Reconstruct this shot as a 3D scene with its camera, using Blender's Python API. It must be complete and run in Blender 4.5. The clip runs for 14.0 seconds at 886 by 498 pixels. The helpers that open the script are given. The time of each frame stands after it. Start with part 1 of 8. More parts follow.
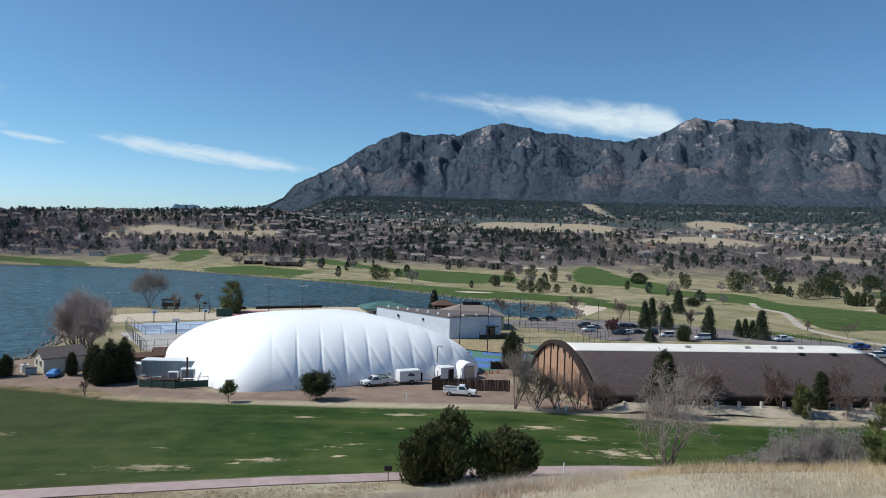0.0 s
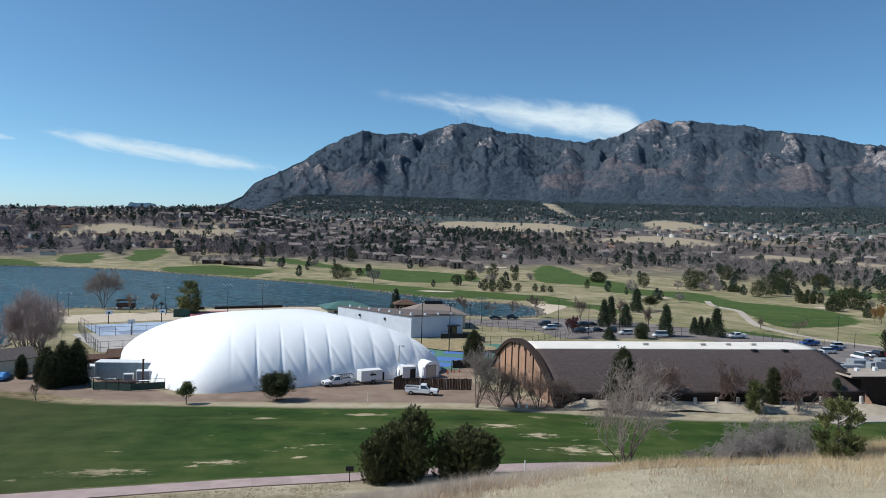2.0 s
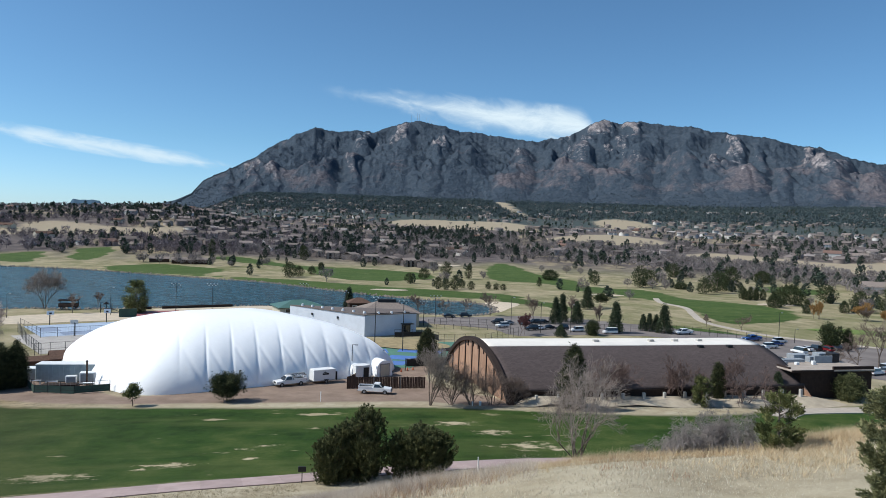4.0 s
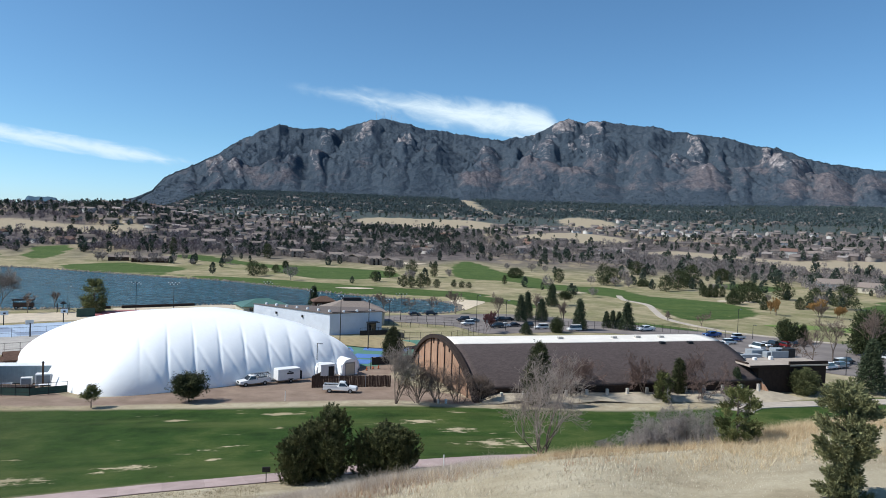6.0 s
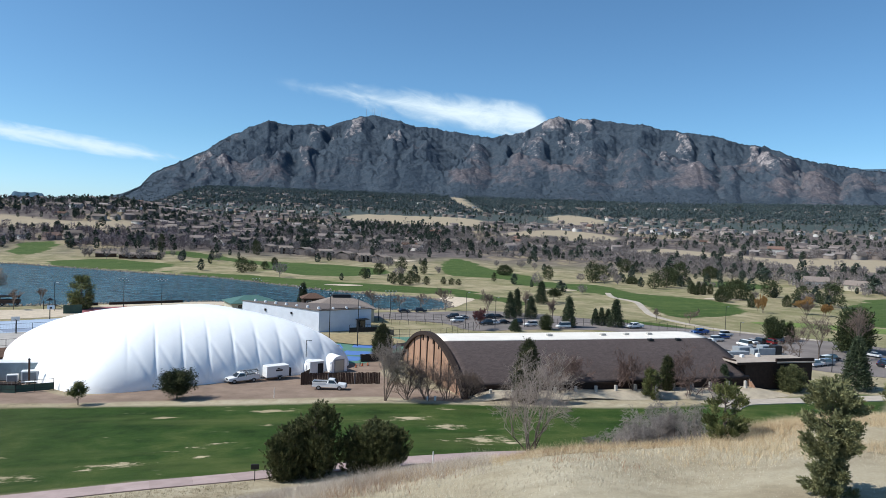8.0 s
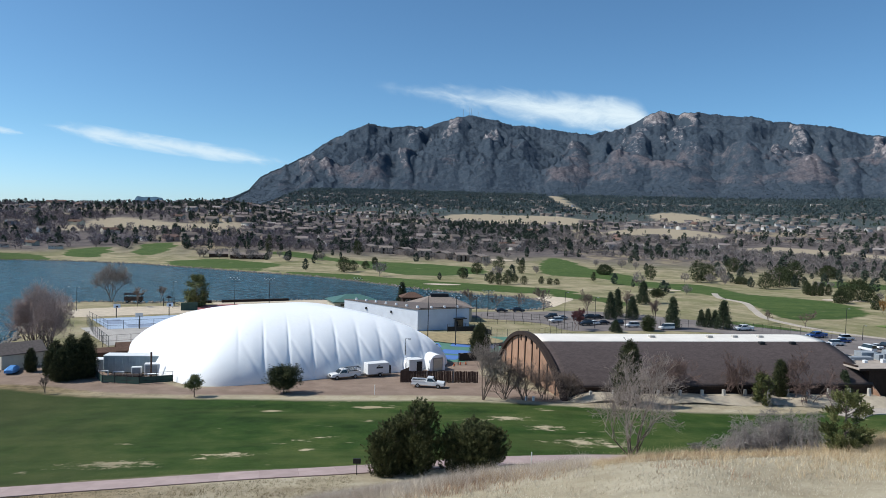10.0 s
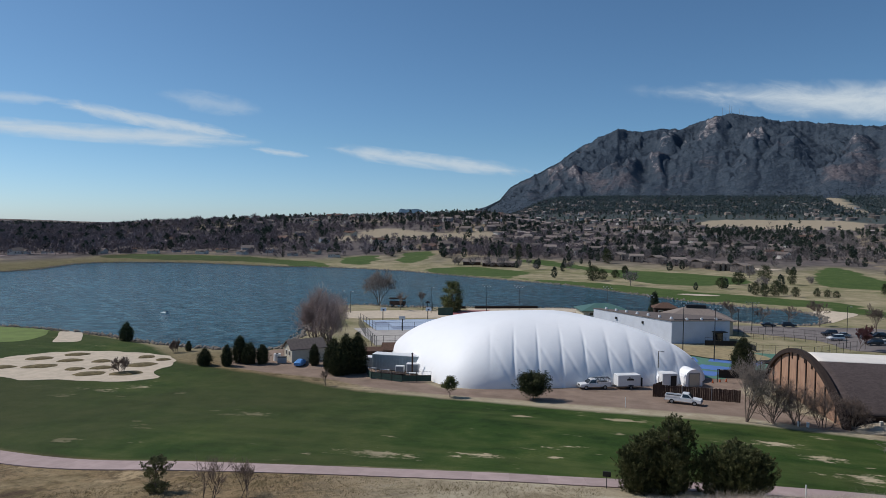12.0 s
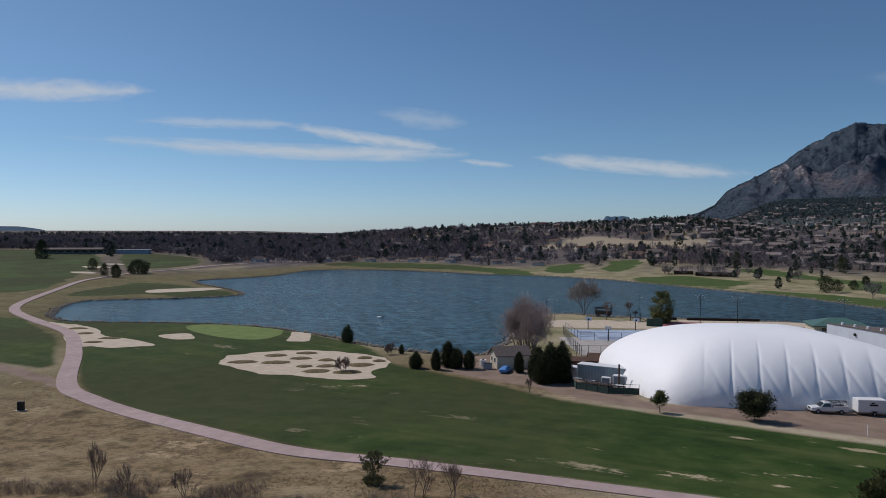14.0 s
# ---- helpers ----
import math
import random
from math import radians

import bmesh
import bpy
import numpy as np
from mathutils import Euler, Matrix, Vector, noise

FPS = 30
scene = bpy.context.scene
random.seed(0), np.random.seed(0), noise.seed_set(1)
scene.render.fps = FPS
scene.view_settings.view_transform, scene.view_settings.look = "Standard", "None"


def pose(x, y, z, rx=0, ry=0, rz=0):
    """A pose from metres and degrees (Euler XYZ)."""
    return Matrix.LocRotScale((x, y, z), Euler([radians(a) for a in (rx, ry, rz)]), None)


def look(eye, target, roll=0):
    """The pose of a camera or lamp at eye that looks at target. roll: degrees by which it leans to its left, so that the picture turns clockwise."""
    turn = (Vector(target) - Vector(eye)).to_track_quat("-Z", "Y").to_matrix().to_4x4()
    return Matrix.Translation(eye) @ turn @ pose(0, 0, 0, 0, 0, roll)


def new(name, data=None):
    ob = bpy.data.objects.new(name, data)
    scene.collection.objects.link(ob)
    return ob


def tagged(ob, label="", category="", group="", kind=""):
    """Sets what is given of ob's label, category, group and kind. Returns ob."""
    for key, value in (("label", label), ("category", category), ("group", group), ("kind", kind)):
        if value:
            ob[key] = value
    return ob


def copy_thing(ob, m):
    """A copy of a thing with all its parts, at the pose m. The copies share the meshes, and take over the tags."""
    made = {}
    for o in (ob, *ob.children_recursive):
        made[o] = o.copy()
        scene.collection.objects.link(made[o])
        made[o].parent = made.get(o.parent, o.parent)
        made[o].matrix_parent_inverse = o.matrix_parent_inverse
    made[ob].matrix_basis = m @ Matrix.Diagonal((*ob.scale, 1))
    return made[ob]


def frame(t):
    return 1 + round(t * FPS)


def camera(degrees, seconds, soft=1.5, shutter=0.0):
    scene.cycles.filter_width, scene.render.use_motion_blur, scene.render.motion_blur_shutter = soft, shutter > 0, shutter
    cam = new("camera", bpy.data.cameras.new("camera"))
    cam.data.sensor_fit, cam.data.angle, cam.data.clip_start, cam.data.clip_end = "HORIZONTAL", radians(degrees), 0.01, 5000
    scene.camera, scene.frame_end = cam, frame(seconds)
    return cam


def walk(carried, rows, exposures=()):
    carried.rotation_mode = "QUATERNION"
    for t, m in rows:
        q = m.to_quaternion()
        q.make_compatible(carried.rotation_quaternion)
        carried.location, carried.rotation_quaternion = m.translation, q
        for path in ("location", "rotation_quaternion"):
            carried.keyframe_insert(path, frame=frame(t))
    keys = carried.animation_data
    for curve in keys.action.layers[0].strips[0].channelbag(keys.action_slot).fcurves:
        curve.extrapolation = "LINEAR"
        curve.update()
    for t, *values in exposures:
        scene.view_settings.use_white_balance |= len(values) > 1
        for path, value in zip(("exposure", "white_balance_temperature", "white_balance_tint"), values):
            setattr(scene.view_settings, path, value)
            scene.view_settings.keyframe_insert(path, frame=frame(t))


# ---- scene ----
# ---------------------------------------------------------------- camera
EYE = 30.0
cam = camera(64.16, 14.0, soft=0.4)
TURNS = [
    (0.0, 88.280, -1.719, 0.052), (0.5, 88.352, -1.646, -0.619), (1.0, 88.297, -1.727, -1.218),
    (1.5, 88.296, -1.810, -2.456), (2.0, 88.309, -1.801, -3.047), (2.5, 88.313, -1.808, -3.672),
    (3.0, 88.309, -1.800, -4.638), (3.5, 88.300, -1.871, -5.848), (6.0, 88.228, -1.977, -9.592),
    (6.5, 88.209, -2.065, -10.612), (7.0, 88.172, -2.093, -11.116), (7.2, 88.129, -2.118, -11.103),
    (9.3, 87.832, -1.897, -6.679), (9.5, 87.793, -1.838, -5.741), (10.0, 87.723, -1.613, -2.555),
    (10.5, 87.736, -1.518, 1.295), (11.0, 87.762, -1.362, 6.428), (11.5, 87.896, -0.973, 12.146),
    (12.0, 87.982, -0.753, 17.385), (12.5, 88.216, -0.442, 23.603), (13.0, 88.476, -0.239, 30.228),
    (13.5, 88.534, -0.096, 33.883), (14.0, 88.539, -0.106, 33.815)]
walk(cam, [(t, pose(0, 0, EYE, rx, ry, rz)) for t, rx, ry, rz in TURNS],
     exposures=[(0.0, 0.15, 6270, 8), (3.5, 0.25, 6270, 8), (7.0, 0.42, 6270, 8), (9.5, 0.33, 6270, 8), (11.0, 0.06, 6300, 10), (12.5, -0.37, 6420, 14), (14.0, -0.49, 6450, 17)])

# ---------------------------------------------------------------- sky and sun
SUN_AZ, SUN_EL = -91.0, 47.0      # degrees: clockwise from straight ahead, above the horizon
world = bpy.data.worlds.new("sky")
scene.world = world
world.use_nodes = True
sky = world.node_tree.nodes.new("ShaderNodeTexSky")
sky.sky_type, sky.sun_disc = "NISHITA", False
sky.sun_elevation, sky.sun_rotation = radians(SUN_EL), radians(SUN_AZ)
sky.altitude, sky.air_density, sky.dust_density, sky.ozone_density = 1900, 0.90, 2.0, 4.2
back = world.node_tree.nodes["Background"]
back.inputs["Strength"].default_value = 0.108
hue = world.node_tree.nodes.new("ShaderNodeMix")
hue.data_type, hue.blend_type = "RGBA", "MULTIPLY"
hue.inputs["Factor"].default_value = 1.0
tint = world.node_tree.nodes.new("ShaderNodeValToRGB")
tint.color_ramp.elements[0].color = (0.90, 1.05, 1.16, 1)
tint.color_ramp.elements[1].position, tint.color_ramp.elements[1].color = 0.11, (0.79, 0.995, 0.995, 1)
way = world.node_tree.nodes.new("ShaderNodeTexCoord")
height = world.node_tree.nodes.new("ShaderNodeSeparateXYZ")
world.node_tree.links.new(way.outputs["Generated"], height.inputs[0])
world.node_tree.links.new(height.outputs["Z"], tint.inputs[0])
world.node_tree.links.new(tint.outputs[0], hue.inputs["B"])
world.node_tree.links.new(sky.outputs[0], hue.inputs["A"])
world.node_tree.links.new(hue.outputs["Result"], back.inputs[0])
sun = new("sun", bpy.data.lights.new("sun", "SUN"))
sun.data.energy, sun.data.angle, sun.data.color = 3.8, radians(0.53), (1.0, 0.95, 0.87)
aim = Vector((math.sin(radians(SUN_AZ)) * math.cos(radians(SUN_EL)), math.cos(radians(SUN_AZ)) * math.cos(radians(SUN_EL)), math.sin(radians(SUN_EL))))
sun.matrix_world = look(aim * 300, (0, 0, 0))

# ---------------------------------------------------------------- materials
MATS = {}


class Nodes:
    """A small shorthand for node trees."""

    def __init__(self, name):
        self.mat = bpy.data.materials.new(name)
        self.mat.use_nodes = True
        self.tree = self.mat.node_tree
        self.bsdf = self.tree.nodes["Principled BSDF"]
        self.out = self.tree.nodes["Material Output"]

    def add(self, kind, **inputs):
        n = self.tree.nodes.new("ShaderNode" + kind)
        for k, v in inputs.items():
            self.put(n.inputs[k.replace("_", " ")], v)
        return n

    def put(self, socket, v):
        if isinstance(v, bpy.types.NodeSocket):
            self.tree.links.new(v, socket)
        elif isinstance(v, tuple) and len(v) == 3 and socket.type == "RGBA":
            socket.default_value = (*v, 1)
        else:
            socket.default_value = v

    def coords(self, scale=(1, 1, 1), world_space=True):
        if world_space:
            src = self.add("NewGeometry").outputs["Position"]
        else:
            src = self.add("TexCoord").outputs["Object"]
        m = self.add("Mapping", Scale=scale)
        self.tree.links.new(src, m.inputs["Vector"])
        return m.outputs[0]

    def noise(self, scale, detail=3.0, rough=0.55, vec=None, out="Fac"):
        n = self.add("TexNoise", Scale=scale, Detail=detail, Roughness=rough)
        if vec is not None:
            self.put(n.inputs["Vector"], vec)
        return n.outputs[out]

    def ramp(self, fac, stops):
        n = self.tree.nodes.new("ShaderNodeValToRGB")
        e = n.color_ramp.elements
        while len(e) < len(stops):
            e.new(0.5)
        for el, (p, c) in zip(e, stops):
            el.position = p
            el.color = (*c, 1) if isinstance(c, tuple) else (c, c, c, 1)
        self.tree.links.new(fac, n.inputs[0])
        return n.outputs[0]

    def mix(self, fac, a, b, kind="MIX"):
        n = self.tree.nodes.new("ShaderNodeMix")
        n.data_type, n.blend_type = "RGBA", kind
        self.put(n.inputs["Factor"], fac)
        self.put(n.inputs["A"], a)
        self.put(n.inputs["B"], b)
        return n.outputs["Result"]

    def math(self, op, a, b=0.0, c=0.0):
        n = self.tree.nodes.new("ShaderNodeMath")
        n.operation = op
        for s, v in zip(n.inputs, (a, b, c)):
            self.put(s, v)
        return n.outputs[0]

    def step(self, v, lo, hi):
        n = self.tree.nodes.new("ShaderNodeMapRange")
        n.interpolation_type = "SMOOTHSTEP"
        for k, x in (("Value", v), ("From Min", lo), ("From Max", hi)):
            self.put(n.inputs[k], x)
        return n.outputs[0]

    def attr(self, name):
        n = self.tree.nodes.new("ShaderNodeAttribute")
        n.attribute_name = name
        return n.outputs["Fac"]

    def rand(self):
        return self.add("ObjectInfo").outputs["Random"]

    def bump(self, height, strength=0.3, distance=0.05):
        n = self.add("Bump", Strength=strength, Distance=distance)
        self.tree.links.new(height, n.inputs["Height"])
        self.tree.links.new(n.outputs[0], self.bsdf.inputs["Normal"])

    def done(self, color, rough=0.7, metal=0.0, spec=0.3):
        self.put(self.bsdf.inputs["Base Color"], color)
        self.put(self.bsdf.inputs["Roughness"], rough)
        self.put(self.bsdf.inputs["Metallic"], metal)
        self.put(self.bsdf.inputs["Specular IOR Level"], spec)
        MATS[self.mat.name] = self.mat
        return self.mat


def plain(name, color, rough=0.7, metal=0.0, scale=1.5, vary=0.25, bump=0.0, spec=0.3, per_object=0.0):
    """Paint, metal, bark and the like: one colour with two scales of wear."""
    n = Nodes(name)
    v = n.coords()
    big = n.noise(scale, 4, 0.6, v)
    fine = n.noise(scale * 9, 3, 0.6, v)
    dark = tuple(c * (1 - vary) for c in color)
    lite = tuple(min(1, c * (1 + vary * 0.6)) for c in color)
    col = n.mix(n.step(big, 0.3, 0.7), dark, lite)
    col = n.mix(n.math("MULTIPLY", fine, 0.35), col, tuple(c * 0.75 for c in color))
    if per_object:
        col = n.mix(n.math("MULTIPLY", n.rand(), per_object), col, tuple(c * 0.4 for c in color))
    if bump:
        n.bump(fine, bump, 0.03)
    return n.done(col, rough, metal, spec)


# ---------------------------------------------------------------- plan helpers
def smooth(a, b, v):
    u = np.clip((v - a) / (b - a), 0, 1)
    return u * u * (3 - 2 * u)


def spline(points, closed=True, step=4):
    """A smooth line through a few corners of the plan."""
    p = np.array(points, float)
    n = len(p)
    out = []
    for i in range(n if closed else n - 1):
        if closed:
            a, b, c, d = p[i - 1], p[i], p[(i + 1) % n], p[(i + 2) % n]
        else:
            a, b, c, d = p[max(i - 1, 0)], p[i], p[i + 1], p[min(i + 2, n - 1)]
        for k in range(step):
            u = k / step
            out.append(0.5 * (2 * b + (c - a) * u + (2 * a - 5 * b + 4 * c - d) * u * u + (3 * b - a - 3 * c + d) * u ** 3))
    if not closed:
        out.append(p[-1])
    return np.array(out)


def inside(poly, x, y):
    """Signed distance to a closed outline, positive inside."""
    best = np.full(x.shape, 1e9)
    odd = np.zeros(x.shape, bool)
    for (x0, y0), (x1, y1) in zip(poly, np.roll(poly, -1, axis=0)):
        dx, dy = x1 - x0, y1 - y0
        u = np.clip(((x - x0) * dx + (y - y0) * dy) / (dx * dx + dy * dy + 1e-9), 0, 1)
        best = np.minimum(best, np.hypot(x - x0 - u * dx, y - y0 - u * dy))
        if abs(dy) > 1e-9:
            odd ^= ((y0 > y) != (y1 > y)) & (x < x0 + dx * (y - y0) / dy)
    return np.where(odd, best, -best)


def hill(x, y):
    """The lie of the land, without the lake's basin."""
    r = np.hypot(x, y)
    a = np.degrees(np.arctan2(x, y))
    z = 23 / (1 + (r / 43) ** 2.6) * smooth(150, 95, r)
    # the near slope: an even shoulder that breaks off at a crest
    angles, looks = [-8, -3, 0, 4, 7, 10, 13, 17, 22, 28, 32, 35, 38, 41, 43.5, 60], [-0.455, -0.435, -0.420, -0.407, -0.395, -0.384, -0.374, -0.355, -0.336, -0.309, -0.288, -0.259, -0.236, -0.220, -0.211, -0.19]
    see = (np.interp(a - 3, angles, looks) + np.interp(a, angles, looks) + np.interp(a + 3, angles, looks)) / 3
    rim = 27 + 17 * smooth(20, 47, a)
    fall = (30 + see * rim - 23) / rim
    near = np.where(r < rim, 23 + fall * rim * (np.minimum(r, rim) / rim) ** 1.4, 23 + fall * rim + 1.4 * fall * (r - rim))
    near = z + (near - z) * smooth(rim + 30, rim, r)
    z = z + (near - z) * smooth(-18, -5, a) * smooth(120, 70, a)
    w = smooth(-48, -2, a)
    east = np.interp(r, [420, 800, 1500, 3000, 5000], [0, 4, 14, 26, 28])
    west = np.interp(r, [420, 520, 650, 900, 1300, 1800, 2400, 3000, 5000], [0, 2, 6, 16, 34, 72, 125, 150, 150])
    far = east * (1 - w) + west * w
    # a nearer crest with houses between the lake and the mountain's end
    crest = 30 + 1200 * np.interp(a, [-52, -44, -40, -35, -30, -25, -21, -17, -13], [-0.015, -0.012, -0.006, -0.001, 0.005, 0.008, 0.0115, 0.0145, 0.018])
    brow = crest * np.interp(r, [420, 520, 650, 800, 1000, 1200, 1400, 2200], [0, 0.05, 0.13, 0.33, 0.75, 1, 1, 0.6])
    far = far + (brow - far) * smooth(-50, -40, a) * smooth(-8, -15, a)
    return z + np.where(y > 0, far, east)


LAKE = spline([(-241, 127), (-206, 144), (-179, 154), (-148, 153), (-124, 147), (-104, 145), (-89, 152), (-100, 188),
               (-115, 222), (-110, 242), (-86, 245), (-68, 252), (-30, 263), (5, 258), (25, 248), (40, 246), (52, 260), (50, 286),
               (28, 298), (5, 315), (-22, 343), (-48, 368), (-88, 388), (-125, 409), (-167, 430), (-223, 438), (-257, 431),
               (-336, 435), (-386, 400), (-362, 330), (-364, 273), (-302, 246), (-268, 226), (-279, 197), (-300, 169), (-276, 143)])
WATER = -0.8


def ground_z(x, y):
    x, y = np.asarray(x, float), np.asarray(y, float)
    d = inside(LAKE, x, y)
    z = hill(x, y)
    far = np.hypot(x, y) > 200
    z = np.where(far, z * smooth(10, -60, d), z)
    return z - 0.72 * smooth(-6, -0.6, d) - 2.2 * smooth(-0.6, 6, d)


def gz(x, y):
    return float(ground_z(np.array([x]), np.array([y]))[0])


# ---------------------------------------------------------------- mesh helpers
def mesh_of(name, verts, faces, mat=None, shade=False):
    me = bpy.data.meshes.new(name)
    me.from_pydata([tuple(v) for v in verts], [], [tuple(f) for f in faces])
    if mat:
        me.materials.append(mat)
    if shade:
        me.shade_smooth()
    me.update()
    return me


def fast_mesh(name, verts, faces, mat):
    """Verts (n, 3) and triangles or quads (m, k) straight from arrays."""
    verts, faces = np.asarray(verts, np.float32), np.asarray(faces, np.int32)
    me = bpy.data.meshes.new(name)
    k = faces.shape[1]
    me.vertices.add(len(verts))
    me.vertices.foreach_set("co", verts.ravel())
    me.loops.add(faces.size)
    me.loops.foreach_set("vertex_index", faces.ravel())
    me.polygons.add(len(faces))
    me.polygons.foreach_set("loop_start", np.arange(0, faces.size, k, dtype=np.int32))
    me.materials.append(mat)
    me.update(calc_edges=True)
    return me


def part(name, bm, mat, parent, label=""):
    me = bpy.data.meshes.new(name)
    bm.normal_update()
    bm.to_mesh(me)
    bm.free()
    if mat:
        me.materials.append(mat)
    ob = new(name, me)
    ob.parent = parent
    return tagged(ob, label)


def put_mesh(name, me, parent, label=""):
    ob = new(name, me)
    ob.parent = parent
    return tagged(ob, label)


def thing(name, m, label, category, group="", kind=""):
    ob = new(name)
    ob.matrix_world = m
    return tagged(ob, label, category, group, kind)


def box(bm, cx, cy, cz, sx, sy, sz, turn=0.0, bevel=0.0):
    """A box of those sizes about its centre."""
    v = bmesh.ops.create_cube(bm, size=1.0, matrix=pose(cx, cy, cz, 0, 0, turn) @ Matrix.Diagonal((sx, sy, sz, 1)))["verts"]
    if bevel:
        edges = {e for x in v for e in x.link_edges}
        bmesh.ops.bevel(bm, geom=list(edges), offset=bevel, segments=1, affect="EDGES")
    return bm


def tube(bm, a, b, r0, r1=None, n=8):
    a, b = Vector(a), Vector(b)
    d = b - a
    m = Matrix.Translation((a + b) / 2) @ d.to_track_quat("Z", "Y").to_matrix().to_4x4()
    bmesh.ops.create_cone(bm, cap_ends=True, segments=n, radius1=r0, radius2=r0 if r1 is None else r1, depth=d.length, matrix=m)
    return bm


def prism(bm, outline, y0, y1):
    """An outline in x, z pushed along y."""
    a = [bm.verts.new((x, y0, z)) for x, z in outline]
    b = [bm.verts.new((x, y1, z)) for x, z in outline]
    n = len(outline)
    bm.faces.new(a)
    bm.faces.new(b[::-1])
    for i in range(n):
        bm.faces.new((a[i], b[i], b[(i + 1) % n], a[(i + 1) % n])[::-1])
    bmesh.ops.recalc_face_normals(bm, faces=bm.faces)
    return bm


def B():
    return bmesh.new()
# ---------------------------------------------------------------- ground
FAIRWAY = spline([(62, 110), (40, 108), (12, 111), (-8, 110), (-22, 110.5), (-50, 113), (-66, 119), (-84, 123), (-98, 126),
                  (-108, 134), (-124, 143), (-148, 150), (-178, 151), (-206, 141), (-236, 124), (-212, 114), (-175, 96),
                  (-136, 75), (-118, 70), (-92, 66), (-64, 63), (-48, 65), (-34, 66), (-15, 69), (6, 72), (28, 79), (50, 82), (78, 90), (110, 118), (80, 116)])
WEST_FAIRWAY = spline([(-375, 186), (-362, 164), (-430, 160), (-640, 225), (-900, 320), (-912, 408), (-763, 428), (-570, 335), (-504, 289), (-420, 224)])
SPIT = spline([(-368, 238), (-322, 238), (-272, 225), (-273, 203), (-300, 196), (-312, 178), (-332, 176), (-352, 205)])
STRIPS = [
    spline([(-150, 425), (-100, 402), (-60, 389), (-24, 372), (7, 355), (39, 337), (66, 323), (76, 308), (54, 299), (25, 306), (1, 313), (-19, 325), (-38, 351), (-70, 385), (-110, 405)]),
    spline([(-418, 446), (-402, 434), (-378, 440), (-340, 445), (-294, 452), (-255, 440), (-222, 428), (-226, 452), (-249, 465), (-275, 473), (-332, 485), (-380, 477), (-413, 471)]),
    spline([(-106, 527), (-84, 545), (-43, 487), (-6, 477), (37, 454), (49, 426), (39, 403), (7, 384), (-17, 403), (-36, 454), (-76, 495)]),
    spline([(-237, 502), (-221, 531), (-200, 468), (-215, 460)]),
    spline([(-212, 571), (-197, 596), (-176, 533), (-174, 474), (-190, 500)]),
    spline([(-146, 442), (-123, 461), (-82, 441), (-85, 402), (-133, 412)]),
    spline([(140, 366), (153, 365), (156, 349), (157, 319), (169, 308), (180, 293), (174, 262), (161, 243), (145, 235), (128, 233), (133, 264), (136, 289), (134, 313), (124, 331)]),
    spline([(108, 543), (119, 532), (118, 464), (127, 431), (131, 398), (118, 379), (104, 395), (82, 411), (86, 470)]),
    spline([(115, 390), (129, 382), (141, 362), (126, 337), (115, 349), (107, 358)]),
    spline([(64, 321), (70, 310), (78, 292), (87, 278), (81, 263), (73, 276), (59, 293)]),
    spline([(239, 401), (255, 394), (267, 381), (252, 357), (234, 360), (226, 376)]),
    spline([(236, 276), (270, 304), (298, 314), (300, 260), (215, 215), (196, 211), (194, 217), (205, 236)]),
    spline([(101, 225), (112, 217), (121, 203), (128, 195), (140, 193), (135, 184), (117, 188), (104, 203), (97, 217)]),
    spline([(-724, 457), (-600, 445), (-500, 378), (-477, 314), (-565, 348)]),
    spline([(-290, 114), (-262, 118), (-239, 114.5), (-206.5, 106.5), (-173, 89.5), (-158, 81), (-164, 77.5), (-200, 76), (-260, 80), (-330, 98)]),
]
SAND_AREA = spline([(-131.0, 104.9), (-136.0, 111.2), (-134.5, 116.9), (-130.5, 124.6), (-122.4, 130.0), (-113.3, 131.4), (-101.8, 129.2), (-97.5, 123.0), (-95.4, 115.9), (-90.9, 111.1), (-96.8, 106.4), (-105.0, 103.8), (-113.7, 101.3), (-124.1, 102.4)])
WASTE = [spline([(-236, 119), (-222, 121), (-205, 119), (-192, 113), (-180, 113.5), (-168, 112), (-165, 108), (-173, 101), (-182, 99), (-192, 102), (-208, 110), (-222, 114)]),
         spline([(-155, 151), (-157, 157), (-151, 154), (-144, 147), (-137, 138.5), (-141.5, 135.5), (-146.5, 141), (-151, 146)]), spline([(-176, 129), (-166, 124), (-170, 120), (-180, 122)])]
GRAVEL = spline([(-92, 133), (-80, 124), (-64, 122), (-50, 117), (-36, 114.5), (-18, 114.5), (-4, 115), (12, 116), (24, 112), (26, 118), (18, 128),
                 (14, 140), (20, 152), (10, 150), (0, 142), (-20, 130), (-36, 120), (-46, 130), (-60, 146), (-76, 150), (-88, 148)])
TRACK = spline([(-190, 76.5), (-172, 76.2), (-158, 76), (-144, 74.5), (-135, 73), (-134, 70.5), (-146, 71.2), (-160, 72), (-190, 72)])
